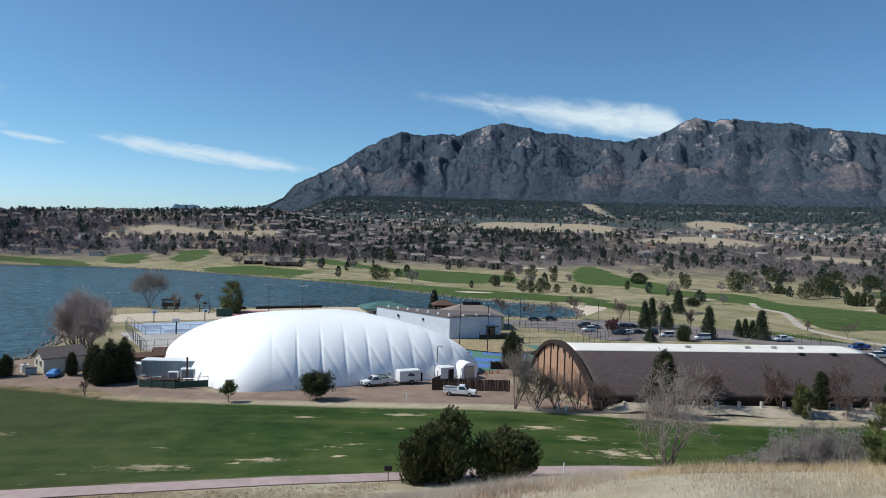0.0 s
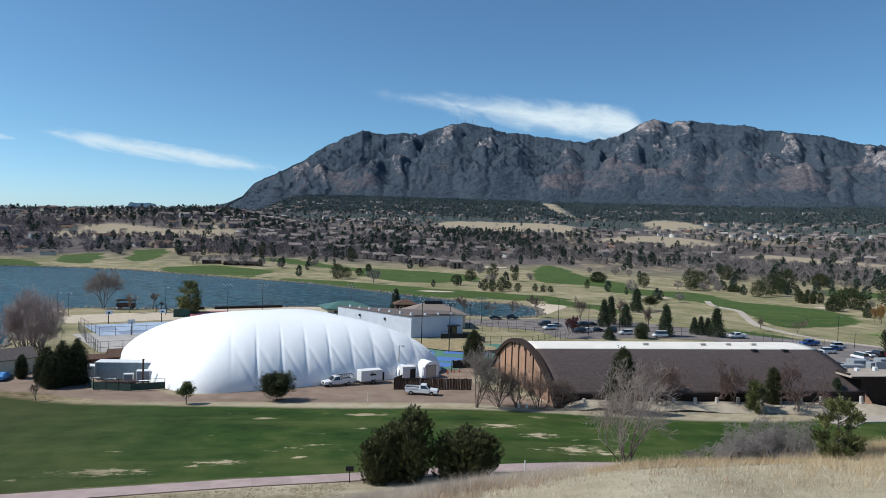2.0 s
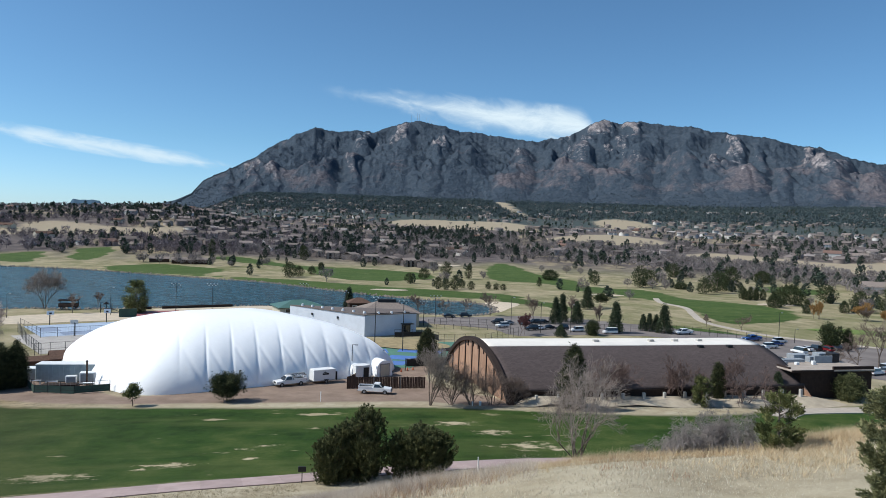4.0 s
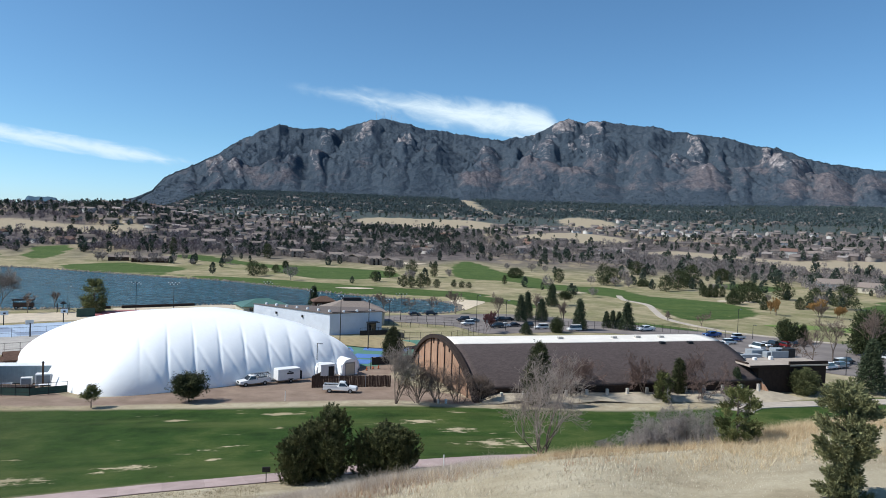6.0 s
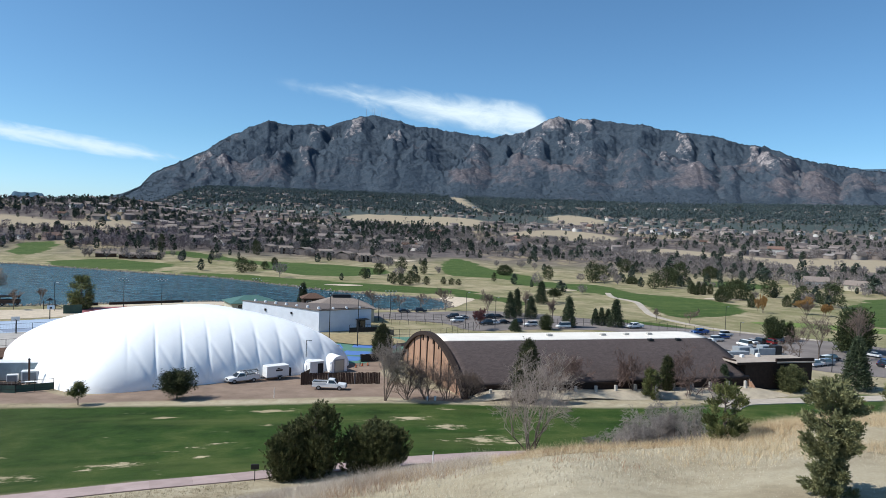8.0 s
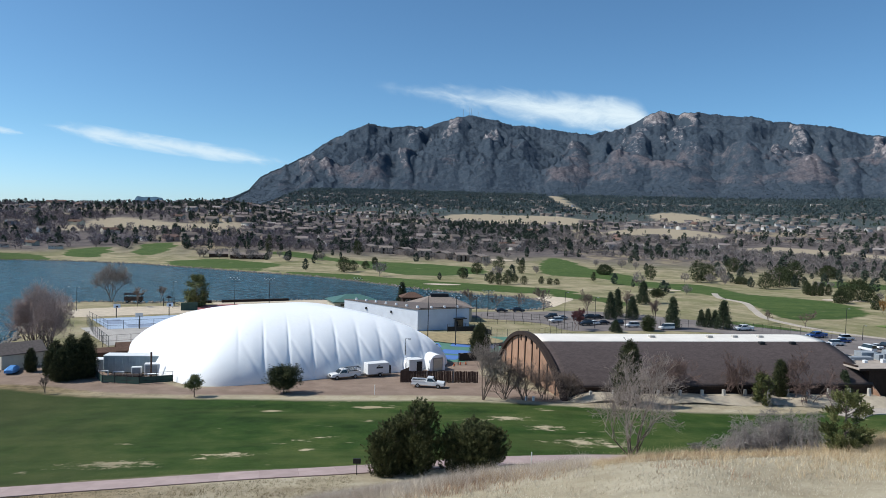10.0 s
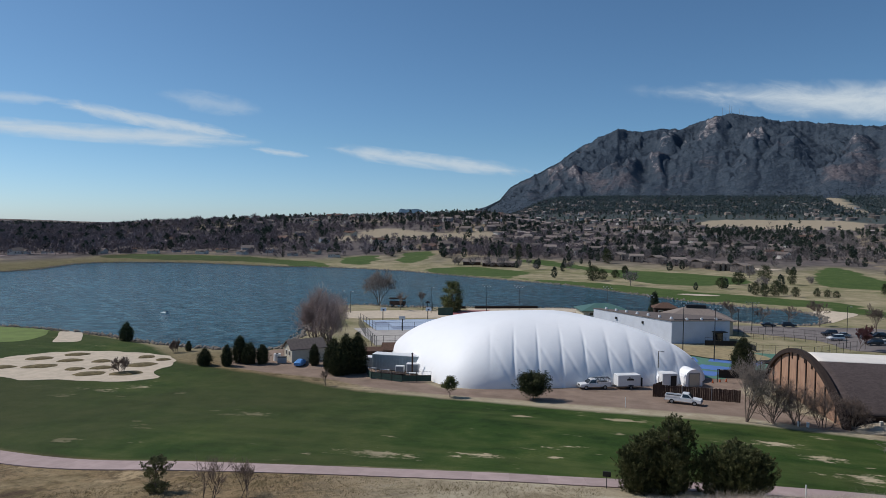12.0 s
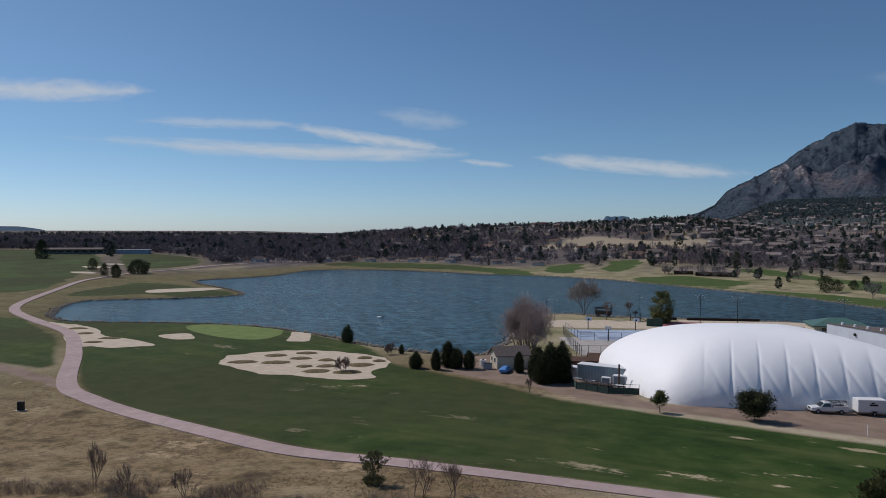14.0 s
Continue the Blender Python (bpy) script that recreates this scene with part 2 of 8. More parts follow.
DRY_FIELDS = [spline([(-339, 701), (-351, 821), (-300, 825), (-244, 794), (-210, 835), (-186, 815), (-175, 720), (-221, 720), (-276, 713), (-305, 701)]),
              spline([(66, 1380), (126, 1442), (273, 1418), (324, 1358), (270, 1171), (211, 1170), (76, 1190)]),
              spline([(249, 938), (351, 1076), (417, 1059), (418, 922), (369, 830), (278, 850)]),
              spline([(315, 630), (382, 711), (430, 600), (497, 597), (530, 560), (441, 476), (392, 488), (360, 521), (374, 548), (340, 590)]), spline([(330, 687), (385, 720), (345, 620), (315, 640)]),
              spline([(502, 1481), (594, 1567), (592, 1365), (468, 1262)]),
              spline([(383, 1661), (400, 1660), (480, 2300), (440, 2300)], True, 2)]


PATCHES = [(-30.2, 73.6, 5.2, 1.8), (-19.4, 76.9, 3.0, 1.3), (-12.5, 84.5, 1.4, 1.0), (-9.2, 85.7, 2.2, 0.7), (-11, 79, 1.0, 0.8), (14.4, 98.9, 3.6, 1.6), (18.6, 93.3, 2.6, 1.8), (22.6, 85.8, 4.2, 2.2), (9.5, 97, 3.0, 0.9), (26.5, 84.5, 3.0, 1.2),
           (-22.1, 75.6, 1.2, 0.6), (-111.1, 81.0, 5.5, 1.2), (-130, 122, 4, 1.4), (-78.5, 101.6, 2.0, 1.0), (-56.8, 90, 3.4, 1.6), (-108, 98, 4.5, 1.0), (-38, 71, 1.6, 0.7), (-149, 120, 6, 2),
           (-114.5, 80.6, 4.5, 2.0), (-115.3, 76.2, 3, 1.2), (-105.9, 79.1, 2.5, 1.0), (-96.5, 94.0, 3, 1.4), (-98.3, 99.4, 2.2, 1.2), (-92.6, 99.7, 3.5, 1.5), (-88.4, 103.9, 3.0, 1.2), (-107.2, 98.1, 6, 1.6)]


def ground_material():
    n = Nodes("ground_cover")
    v = n.coords()
    big, mid, fine = n.noise(0.02, 5, 0.6, v), n.noise(0.22, 5, 0.65, v), n.noise(2.6, 4, 0.7, v)
    grain = n.noise(11.0, 3, 0.7, v)
    # dry prairie grass
    dry = n.ramp(mid, [(0.28, (0.31, 0.255, 0.175)), (0.48, (0.49, 0.42, 0.295)), (0.72, (0.63, 0.56, 0.42))])
    dry = n.mix(n.math("MULTIPLY", grain, 0.55), dry, (0.14, 0.105, 0.06))
    dry = n.mix(n.math("MULTIPLY", n.step(n.noise(0.9, 5, 0.75, v), 0.45, 0.7), 0.45), dry, (0.23, 0.195, 0.13))
    dry = n.mix(n.math("MULTIPLY", n.step(n.noise(0.05, 4, 0.6, v), 0.4, 0.8), 0.3), dry, (0.44, 0.40, 0.31))
    dry = n.mix(n.math("MULTIPLY", n.attr("rough"), 0.8), dry, n.ramp(n.noise(0.08, 5, 0.7, v), [(0.3, (0.10, 0.115, 0.048)), (0.46, (0.235, 0.207, 0.112)), (0.58, (0.335, 0.284, 0.174)), (0.75, (0.445, 0.388, 0.262))]))
    dry = n.mix(n.math("MULTIPLY", n.math("MULTIPLY", n.attr("rough"), n.step(n.noise(0.022, 6, 0.75, v), 0.47, 0.62)), 0.6), dry, n.mix(fine, (0.085, 0.105, 0.036), (0.20, 0.205, 0.088)))
    soil = n.ramp(n.noise(0.11, 6, 0.75, v), [(0.34, (0.048, 0.024, 0.015)), (0.43, (0.125, 0.090, 0.040)), (0.50, (0.26, 0.180, 0.095)), (0.56, (0.100, 0.066, 0.032)), (0.64, (0.40, 0.295, 0.170))])
    soil = n.mix(n.step(n.noise(0.035, 5, 0.7, n.coords((1.0, 2.2, 1.0))), 0.47, 0.62), soil, n.mix(fine, (0.18, 0.130, 0.066), (0.40, 0.315, 0.185)))
    soil = n.mix(n.math("MULTIPLY", n.attr("rough"), 0.65), soil, n.mix(mid, (0.060, 0.070, 0.026), (0.155, 0.145, 0.065)))
    soil = n.mix(n.math("MULTIPLY", n.step(n.noise(0.9, 5, 0.8, v), 0.50, 0.66), 0.8), soil, (0.070, 0.056, 0.030))
    dry = n.mix(n.math("MULTIPLY", n.attr("brown"), 0.9), dry, soil)
    # scrub under the far houses
    scrub = n.ramp(n.noise(0.06, 5, 0.7, v), [(0.3, (0.066, 0.057, 0.057)), (0.52, (0.130, 0.110, 0.105)), (0.72, (0.215, 0.180, 0.158))])
    scrub = n.mix(n.step(n.noise(0.007, 6, 0.7, n.coords((1.0, 0.6, 1.0))), 0.53, 0.60), scrub, n.mix(mid, (0.19, 0.155, 0.105), (0.36, 0.295, 0.195)))
    # forest floor takes the same haze blue-green as the foothill conifers
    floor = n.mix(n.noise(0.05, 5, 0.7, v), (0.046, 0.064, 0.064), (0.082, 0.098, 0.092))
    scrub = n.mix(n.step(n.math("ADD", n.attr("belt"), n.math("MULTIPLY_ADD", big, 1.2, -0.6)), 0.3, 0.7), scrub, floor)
    far = n.step(n.attr("far"), 0.0, 1.0)
    base = n.mix(far, dry, scrub)
    base = n.mix(n.step(n.math("ADD", n.attr("field"), n.math("MULTIPLY_ADD", big, 60, -30)), -10, 10), base, n.mix(mid, (0.28, 0.232, 0.160), (0.41, 0.345, 0.25)))
    # mown grass, patchy after the winter
    lawn = n.ramp(n.mix(0.5, mid, n.noise(0.045, 5, 0.65, v)), [(0.38, (0.015, 0.034, 0.007)), (0.5, (0.034, 0.068, 0.014)), (0.62, (0.084, 0.108, 0.031))])
    lawn = n.mix(n.math("MULTIPLY", n.step(fine, 0.35, 0.7), 0.5), lawn, (0.026, 0.055, 0.010))
    stripe = n.noise(1.0, 4, 0.6, n.coords((0.03, 0.16, 0.1)))
    lawn = n.mix(n.math("MULTIPLY", n.step(stripe, 0.42, 0.75), 0.65), lawn, (0.098, 0.116, 0.037))
    bare = n.noise(1.0, 4, 0.6, n.coords((0.12, 0.3, 0.1)))
    lawn = n.mix(n.step(bare, 0.645, 0.72), lawn, (0.36, 0.30, 0.19))
    streaks = n.noise(1.0, 5, 0.7, n.coords((0.55, 0.95, 0.5)))
    worn = n.math("ADD", n.attr("worn"), n.math("ADD", n.math("MULTIPLY_ADD", streaks, 4.4, -2.3), n.math("MULTIPLY_ADD", fine, 1.0, -0.5)))
    lawn = n.mix(n.step(worn, -0.05, 0.75), lawn, n.mix(mid, (0.38, 0.31, 0.20), (0.56, 0.47, 0.33)))
    lawn = n.mix(n.math("MULTIPLY", n.attr("soft"), 0.026), lawn, n.mix(mid, (0.052, 0.098, 0.026), (0.115, 0.150, 0.054)))
    lawn = n.mix(n.math("MULTIPLY", n.attr("brown"), n.step(big, 0.25, 0.6)), lawn, n.mix(mid, (0.026, 0.040, 0.012), (0.078, 0.085, 0.034)))
    wide = n.math("MULTIPLY", n.math("SUBTRACT", n.noise(0.035, 5, 0.65, v), 0.5), n.attr("soft"))
    edge = n.math("ADD", n.math("ADD", n.attr("lawn"), wide), n.math("MULTIPLY_ADD", mid, 3.0, -1.5))
    base = n.mix(n.step(edge, -1.2, 1.2), base, lawn)
    grav = n.ramp(mid, [(0.3, (0.20, 0.145, 0.115)), (0.7, (0.34, 0.255, 0.20))])
    grav = n.mix(n.math("MULTIPLY", grain, 0.4), grav, (0.19, 0.14, 0.105))
    gedge = n.math("ADD", n.attr("gravel"), n.math("MULTIPLY_ADD", mid, 3.0, -1.5))
    base = n.mix(n.step(gedge, -0.8, 0.8), base, grav)
    n.bump(n.math("ADD", n.math("MULTIPLY", fine, 0.6), grain), 0.6, 0.12)
    return n.done(base, 0.95, 0.0, 0.1)


def build_ground():
    az = np.concatenate([np.arange(-180, -70, 5.0), np.arange(-70, 48, 0.34), np.arange(48, 180, 6.0)])
    rr = [0.01, 0.6]
    while rr[-1] < 4700:
        rr.append(rr[-1] * (1.045 if rr[-1] < 16 else 1.016 if rr[-1] < 330 else 1.02 if rr[-1] < 1500 else 1.05))
    rr = np.array(rr)
    a, r = np.meshgrid(np.radians(az), rr, indexing="ij")
    x, y = (r * np.sin(a)).ravel() + 0.3, (r * np.cos(a)).ravel() + 0.2
    z = ground_z(x, y)
    rough = np.array([noise.noise((px * 0.12, py * 0.12, 0.0)) for px, py in zip(x, y)])
    dist = np.hypot(x, y)
    z += rough * 0.22 * smooth(66, 45, dist) + rough * 1.5 * smooth(700, 1500, dist)
    na, nr = len(az), len(rr)
    i, j = np.meshgrid(np.arange(na), np.arange(nr - 1), indexing="ij")
    i2 = (i + 1) % na
    f = np.stack([i * nr + j, i * nr + j + 1, i2 * nr + j + 1, i2 * nr + j], -1).reshape(-1, 4)
    me = fast_mesh("ground", np.stack([x, y, z], -1), f, ground_material())
    me.shade_smooth()
    lawn = inside(FAIRWAY, x, y)
    for p in [WEST_FAIRWAY, SPIT] + STRIPS:
        lawn = np.maximum(lawn, inside(p, x, y))
    field = np.max([inside(p, x, y) for p in DRY_FIELDS], axis=0)
    shore = inside(LAKE, x, y)
    far = smooth(430, 620, dist) * smooth(-3, -60, shore) * smooth(20, -25, lawn)
    worn = np.max([1 - np.hypot((x - px) / pw, (y - py) / ph) for px, py, pw, ph in PATCHES], axis=0)
    bearing = np.degrees(np.arctan2(x, y))
    brown = np.maximum(smooth(-12, -32, bearing) * smooth(210, 150, dist), smooth(-24, -38, bearing) * smooth(150, 230, dist)) * smooth(-178, -150, bearing)
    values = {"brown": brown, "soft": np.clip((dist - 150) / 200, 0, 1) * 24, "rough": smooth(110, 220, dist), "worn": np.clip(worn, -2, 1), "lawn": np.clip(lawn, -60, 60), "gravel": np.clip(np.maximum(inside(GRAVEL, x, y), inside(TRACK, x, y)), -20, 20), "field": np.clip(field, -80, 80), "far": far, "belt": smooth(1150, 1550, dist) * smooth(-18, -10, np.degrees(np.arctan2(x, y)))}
    for key, val in values.items():
        me.attributes.new(key, "FLOAT", "POINT").data.foreach_set("value", np.asarray(val, np.float32))
    tagged(new("ground", me), "rolling dry grass and mown golf turf", "ground", kind="structure")


build_ground()


def water_material():
    n = Nodes("lake_water")
    v = n.coords((1.0, 1.6, 1.0))
    w = n.math("ADD", n.math("MULTIPLY", n.noise(0.30, 3, 0.55, v), 2.2), n.noise(1.7, 3, 0.6, v))
    n.bump(w, 1.0, 1.1)
    here = n.add("NewGeometry").outputs["Position"]

    def along_wind(long, wide):
        m = n.add("Mapping", Vector=here, Rotation=(0, 0, -0.60), Scale=(long, wide, 1))
        m.vector_type = "TEXTURE"
        return m.outputs[0]

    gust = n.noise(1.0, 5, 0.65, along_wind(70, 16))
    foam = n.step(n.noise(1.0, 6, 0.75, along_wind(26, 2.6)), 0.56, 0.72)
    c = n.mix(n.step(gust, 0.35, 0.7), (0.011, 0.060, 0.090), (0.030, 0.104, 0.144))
    # bright and dark faces of the small waves, put into the colour
    chop_shading = n.noise(1.0, 5, 0.75, along_wind(2.6, 4.2))
    c = n.mix(n.math("MULTIPLY", n.step(chop_shading, 0.45, 0.62), 0.8), c, (0.085, 0.21, 0.27))
    c = n.mix(n.math("MULTIPLY", n.step(chop_shading, 0.52, 0.34), 0.65), c, (0.004, 0.026, 0.046))
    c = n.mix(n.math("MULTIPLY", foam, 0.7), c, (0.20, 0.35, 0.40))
    return n.done(c, 0.16, 0.0, 0.25)


def build_lake():
    bm = B()
    # a broad sheet under the banks, cut to the lake's outline with some metres to spare
    ring = [bm.verts.new((p[0], p[1], WATER)) for p in LAKE]
    face = bm.faces.new(ring)
    bmesh.ops.triangulate(bm, faces=[face])
    me = bpy.data.meshes.new("lake")
    bm.to_mesh(me)
    bm.free()
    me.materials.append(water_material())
    tagged(new("lake", me), "wind-rippled blue lake", "lake", kind="structure")


build_lake()


def ragged(outline, amount, seed):
    """A natural edge: the outline pushed in and out a little."""
    c = outline.mean(axis=0)
    d = outline - c
    k = np.array([noise.noise((p[0] * 0.22, p[1] * 0.22, seed)) for p in outline])
    return c + d * (1 + amount * k[:, None])


def sheet(name, outline, mat, lift, label, category, kind="structure", cell=1.5):
    """A surface that lies on the ground: an outline filled with small cells."""
    x0, y0 = outline.min(axis=0)
    x1, y1 = outline.max(axis=0)
    bm = B()
    ring = [bm.verts.new((px, py, 0)) for px, py in outline]
    bm.faces.new(ring)
    for k in range(int((x1 - x0) / cell)):
        bmesh.ops.bisect_plane(bm, geom=bm.verts[:] + bm.edges[:] + bm.faces[:], plane_co=(x0 + (k + 0.5) * cell, 0, 0), plane_no=(1, 0, 0))
    for k in range(int((y1 - y0) / cell)):
        bmesh.ops.bisect_plane(bm, geom=bm.verts[:] + bm.edges[:] + bm.faces[:], plane_co=(0, y0 + (k + 0.5) * cell, 0), plane_no=(0, 1, 0))
    bmesh.ops.triangulate(bm, faces=bm.faces[:])
    bm.verts.ensure_lookup_table()
    z = ground_z([v.co.x for v in bm.verts], [v.co.y for v in bm.verts])
    for v, h in zip(bm.verts, z):
        v.co.z = h + lift
    bm.normal_update()
    if sum(f.normal.z for f in bm.faces) < 0:
        bmesh.ops.reverse_faces(bm, faces=bm.faces[:])
    me = bpy.data.meshes.new(name)
    bm.to_mesh(me)
    bm.free()
    me.materials.append(mat)
    me.shade_smooth()
    return tagged(new(name, me), label, category, kind=kind)


# ---------------------------------------------------------------- mountain
RIDGE_AZ = [-40, -24, -16, -14, -12.85, -11.95, -10.1, -8.45, -6.6, -5.0, -3.6, -2.0, 0, 1.1, 2.7, 4.5, 6.3, 7.7, 9.5, 12.1, 14.1, 15.5, 16.6, 17.6, 18.6, 19.4, 20.4, 22, 24, 26.2, 27.3, 29.4, 31.2, 33.1, 34.5, 35.8, 37.3, 39.5, 42.2, 48, 60]
RIDGE_EL = [0.004, 0.010, 0.016, 0.0249, 0.0346, 0.0535, 0.0702, 0.0850, 0.1080, 0.1225, 0.1335, 0.1285, 0.1320, 0.1307, 0.1425, 0.1495, 0.1437, 0.1377, 0.1348, 0.1283, 0.1245, 0.1296, 0.1332, 0.1421, 0.1524, 0.1558, 0.1509, 0.1531, 0.1478, 0.1447, 0.1385, 0.1340, 0.1290, 0.1189, 0.1165, 0.1068, 0.0980, 0.0905, 0.0830, 0.066, 0.05]


def mountain_material():
    n = Nodes("hazy_forested_rock")
    v = n.coords()
    mid, fine = n.noise(0.006, 6, 0.7, v), n.noise(0.03, 5, 0.75, v)
    speck = n.noise(0.085, 3, 0.8, v)
    # forest, scrub and stone carry distance haze in their paler, bluer tones
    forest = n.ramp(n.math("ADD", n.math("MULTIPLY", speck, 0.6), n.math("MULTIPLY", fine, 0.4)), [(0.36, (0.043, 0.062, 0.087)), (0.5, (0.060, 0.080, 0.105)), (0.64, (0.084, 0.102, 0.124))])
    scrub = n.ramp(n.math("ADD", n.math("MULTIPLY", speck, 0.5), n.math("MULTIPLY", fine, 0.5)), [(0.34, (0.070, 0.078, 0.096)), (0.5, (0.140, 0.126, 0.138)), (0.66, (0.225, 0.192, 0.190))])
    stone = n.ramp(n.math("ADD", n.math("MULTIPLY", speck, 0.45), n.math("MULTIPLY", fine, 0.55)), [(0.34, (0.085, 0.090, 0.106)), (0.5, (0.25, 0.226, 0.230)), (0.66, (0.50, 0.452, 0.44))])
    low = n.math("ADD", n.attr("scrub"), n.math("MULTIPLY_ADD", mid, 2.4, -1.2))
    col = n.mix(n.step(low, 0.30, 0.75), forest, scrub)
    bare = n.math("ADD", n.attr("rock"), n.math("ADD", n.math("MULTIPLY_ADD", fine, 1.0, -0.5), n.math("MULTIPLY_ADD", speck, 0.5, -0.25)))
    col = n.mix(n.step(bare, 0.40, 0.70), col, stone)
    n.bump(n.math("ADD", n.math("MULTIPLY", mid, 1.4), fine), 0.8, 22.0)
    return n.done(col, 0.95, 0.0, 0.05)


# buttresses: bearing and height angle of the top, half width at the foot in degrees, relief in metres, lean of the crest, bareness
CRAGS = [(-8.3, 0.062, 1.0, 45, 0.5, 0.7), (-6.7, 0.060, 0.8, 35, 0.4, 0.6), (-3.9, 0.128, 1.6, 50, 2.2, 0.5), (-5.9, 0.110, 1.0, 32, 2.0, 0.4), (-2.3, 0.068, 1.3, 50, 0.9, 0.35),
         (-0.5, 0.070, 1.5, 55, 1.0, 0.45), (1.15, 0.1165, 1.5, 75, 3.2, 0.55), (3.7, 0.129, 1.6, 80, 1.4, 0.8), (6.3, 0.103, 1.1, 55, 0.7, 0.65), (6.0, 0.066, 1.5, 45, 0.4, 0.35), (8.5, 0.090, 1.6, 45, 1.5, 0.1),
         (12.8, 0.092, 2.1, 85, 0.8, 0.45), (14.3, 0.114, 1.3, 45, 1.2, 0.35), (17.5, 0.103, 2.4, 110, 1.0, 0.5), (21.7, 0.096, 2.6, 90, 0.8, 0.35), (25.4, 0.087, 2.2, 65, -0.6, 0.15),
         (20.7, 0.112, 1.3, 50, 0.6, 0.55), (18.1, 0.121, 1.2, 50, 0.8, 0.5), (16.6, 0.132, 1.1, 45, 1.0, 0.8), (19.3, 0.152, 1.3, 60, 0.8, 1.0), (21.3, 0.145, 1.2, 55, 0.5, 0.95),
         (27.9, 0.091, 1.1, 55, 0.3, 0.5), (29.1, 0.104, 1.1, 80, 0.2, 0.65), (30.4, 0.099, 1.0, 60, -0.3, 0.5), (29.6, 0.072, 2.0, 50, 0.0, 0.5), (32.6, 0.067, 1.1, 35, 0.4, 0.4), (34.0, 0.099, 0.8, 35, 0.2, 0.75),
         (35.6, 0.083, 2.2, 80, 0.3, 0.6), (38.0, 0.068, 2.0, 55, -0.3, 0.5), (40.8, 0.052, 1.6, 35, 0.0, 0.35), (-10.4, 0.056, 1.2, 35, 0.6, 0.35)]
MASSIF = {}


def build_mountain():
    az = np.arange(-30, 54, 0.085)
    u = np.linspace(0, 1.12, 170)
    foot, top, bench = 2250.0, 3550.0, 0.20
    A, U = np.meshgrid(az, u, indexing="ij")
    s, c = np.sin(np.radians(A)), np.cos(np.radians(A))
    r = foot + (top - foot) * U
    X, Y = r * s, r * c
    jag = np.array([0.0020 * noise.fractal((a * 1.3, 8.0, 0.0), 0.6, 2.1, 5) for a in az])[:, None]
    el = np.interp(A, RIDGE_AZ, RIDGE_EL) + jag * smooth(-13.5, -10, A)
    e0 = (hill(foot * s, foot * c) - 36) / foot
    e1 = np.minimum(np.interp(A, [-14, -10, 0, 22, 30, 37, 42], [0.030, 0.036, 0.041, 0.050, 0.053, 0.036, 0.034]), el - 0.002)
    wall = np.clip((U - bench) / (1 - bench), 0, 1)
    E = np.where(U < bench, e0 + (e1 - e0) * (U / bench), e1 + (el - e1) * wall ** 0.88)
    rough, fine, warp = np.zeros_like(A), np.zeros_like(A), np.zeros_like(A)
    for i in range(A.shape[0]):
        for j in range(A.shape[1]):
            x, y = X[i, j] / 420, Y[i, j] / 420
            w = noise.noise((x * 0.8, y * 0.8, 3.0))
            warp[i, j] = w
            q = (x + 0.45 * w, y * 0.75 - 0.30 * w + 0.25 * x, 5.0)
            rough[i, j] = 1 - abs(noise.noise(q)) * 2.2 + 0.5 * (1 - abs(noise.noise((q[0] * 2.3, q[1] * 2.3, 9.0))) * 2.2)
            fine[i, j] = noise.fractal((x * 4.5, y * 3.0, 2.0), 0.75, 2.1, 5)
    body = np.zeros_like(A)
    bare = np.zeros_like(A)
    wob = 0.9 * warp + 0.75 * fine
    for a0, top_e, wd, tall, lean, rocky in CRAGS:
        down = (top_e - E) / 0.04
        ax = np.abs(A - a0 + lean * np.clip(down, 0, 3) * 0.8 + wob * 0.8) / (wd * np.where(down > 0, 0.55 + 0.40 * down, 0.55))
        lump = np.clip(1 - ax ** 2.2, 0, 1) * np.where(down > 0, np.exp(-down / 1.3), np.exp(-(down / 0.13) ** 2))
        body = np.maximum(body, 0.66 * tall * lump)
        bare = np.maximum(bare, rocky * np.clip(1.35 - ax * 1.2 + 0.5 * fine, 0, 1) * np.where(down > 0, np.exp(-(down / (0.95 if tall > 62 else 0.6)) ** 2), np.exp(-(down / 0.14) ** 2)))
    swell = smooth(0.16, 0.36, U) * (1 - 0.75 * smooth(0.82, 1.0, U)) * smooth(-14, -9, A)
    relief = body + swell * (38 * rough + 22 * fine) + 16 * fine * bare * smooth(0.15, 0.3, U)
    z = EYE + E * r + relief * smooth(0.06, 0.24, U) - np.where(el < 0.03, 8, 0)
    # nothing on the flank may stand above the ridge line
    z = np.where(U < 1, np.minimum(z, EYE + (el - 0.0035 * np.sqrt(np.clip(1 - U, 0, 1))) * r), EYE + el * r - (U - 1) * 700)
    slope = np.gradient(z, axis=1) / np.gradient(r, axis=1)
    rock = bare * 0.95 + 0.22 * np.clip(slope - 0.85, -0.6, 0.9) + 0.12 * fine - 0.6 * smooth(0.22, 0.08, U)
    scrub = np.interp(A, [-12, -8, -2, 3, 6, 9, 12, 30, 40], [0.1, 0.25, 0.3, 0.25, 0.0, 0.1, 0.45, 0.4, 0.45]) * smooth(0.098, 0.066, E) * smooth(0.14, 0.24, U) + 0.4 * bare
    na, nu = A.shape
    i, j = np.meshgrid(np.arange(na - 1), np.arange(nu - 1), indexing="ij")
    f = np.stack([i * nu + j, i * nu + j + 1, (i + 1) * nu + j + 1, (i + 1) * nu + j], -1).reshape(-1, 4)[:, ::-1]
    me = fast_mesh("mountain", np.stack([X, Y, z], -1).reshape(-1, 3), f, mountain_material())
    me.shade_smooth()
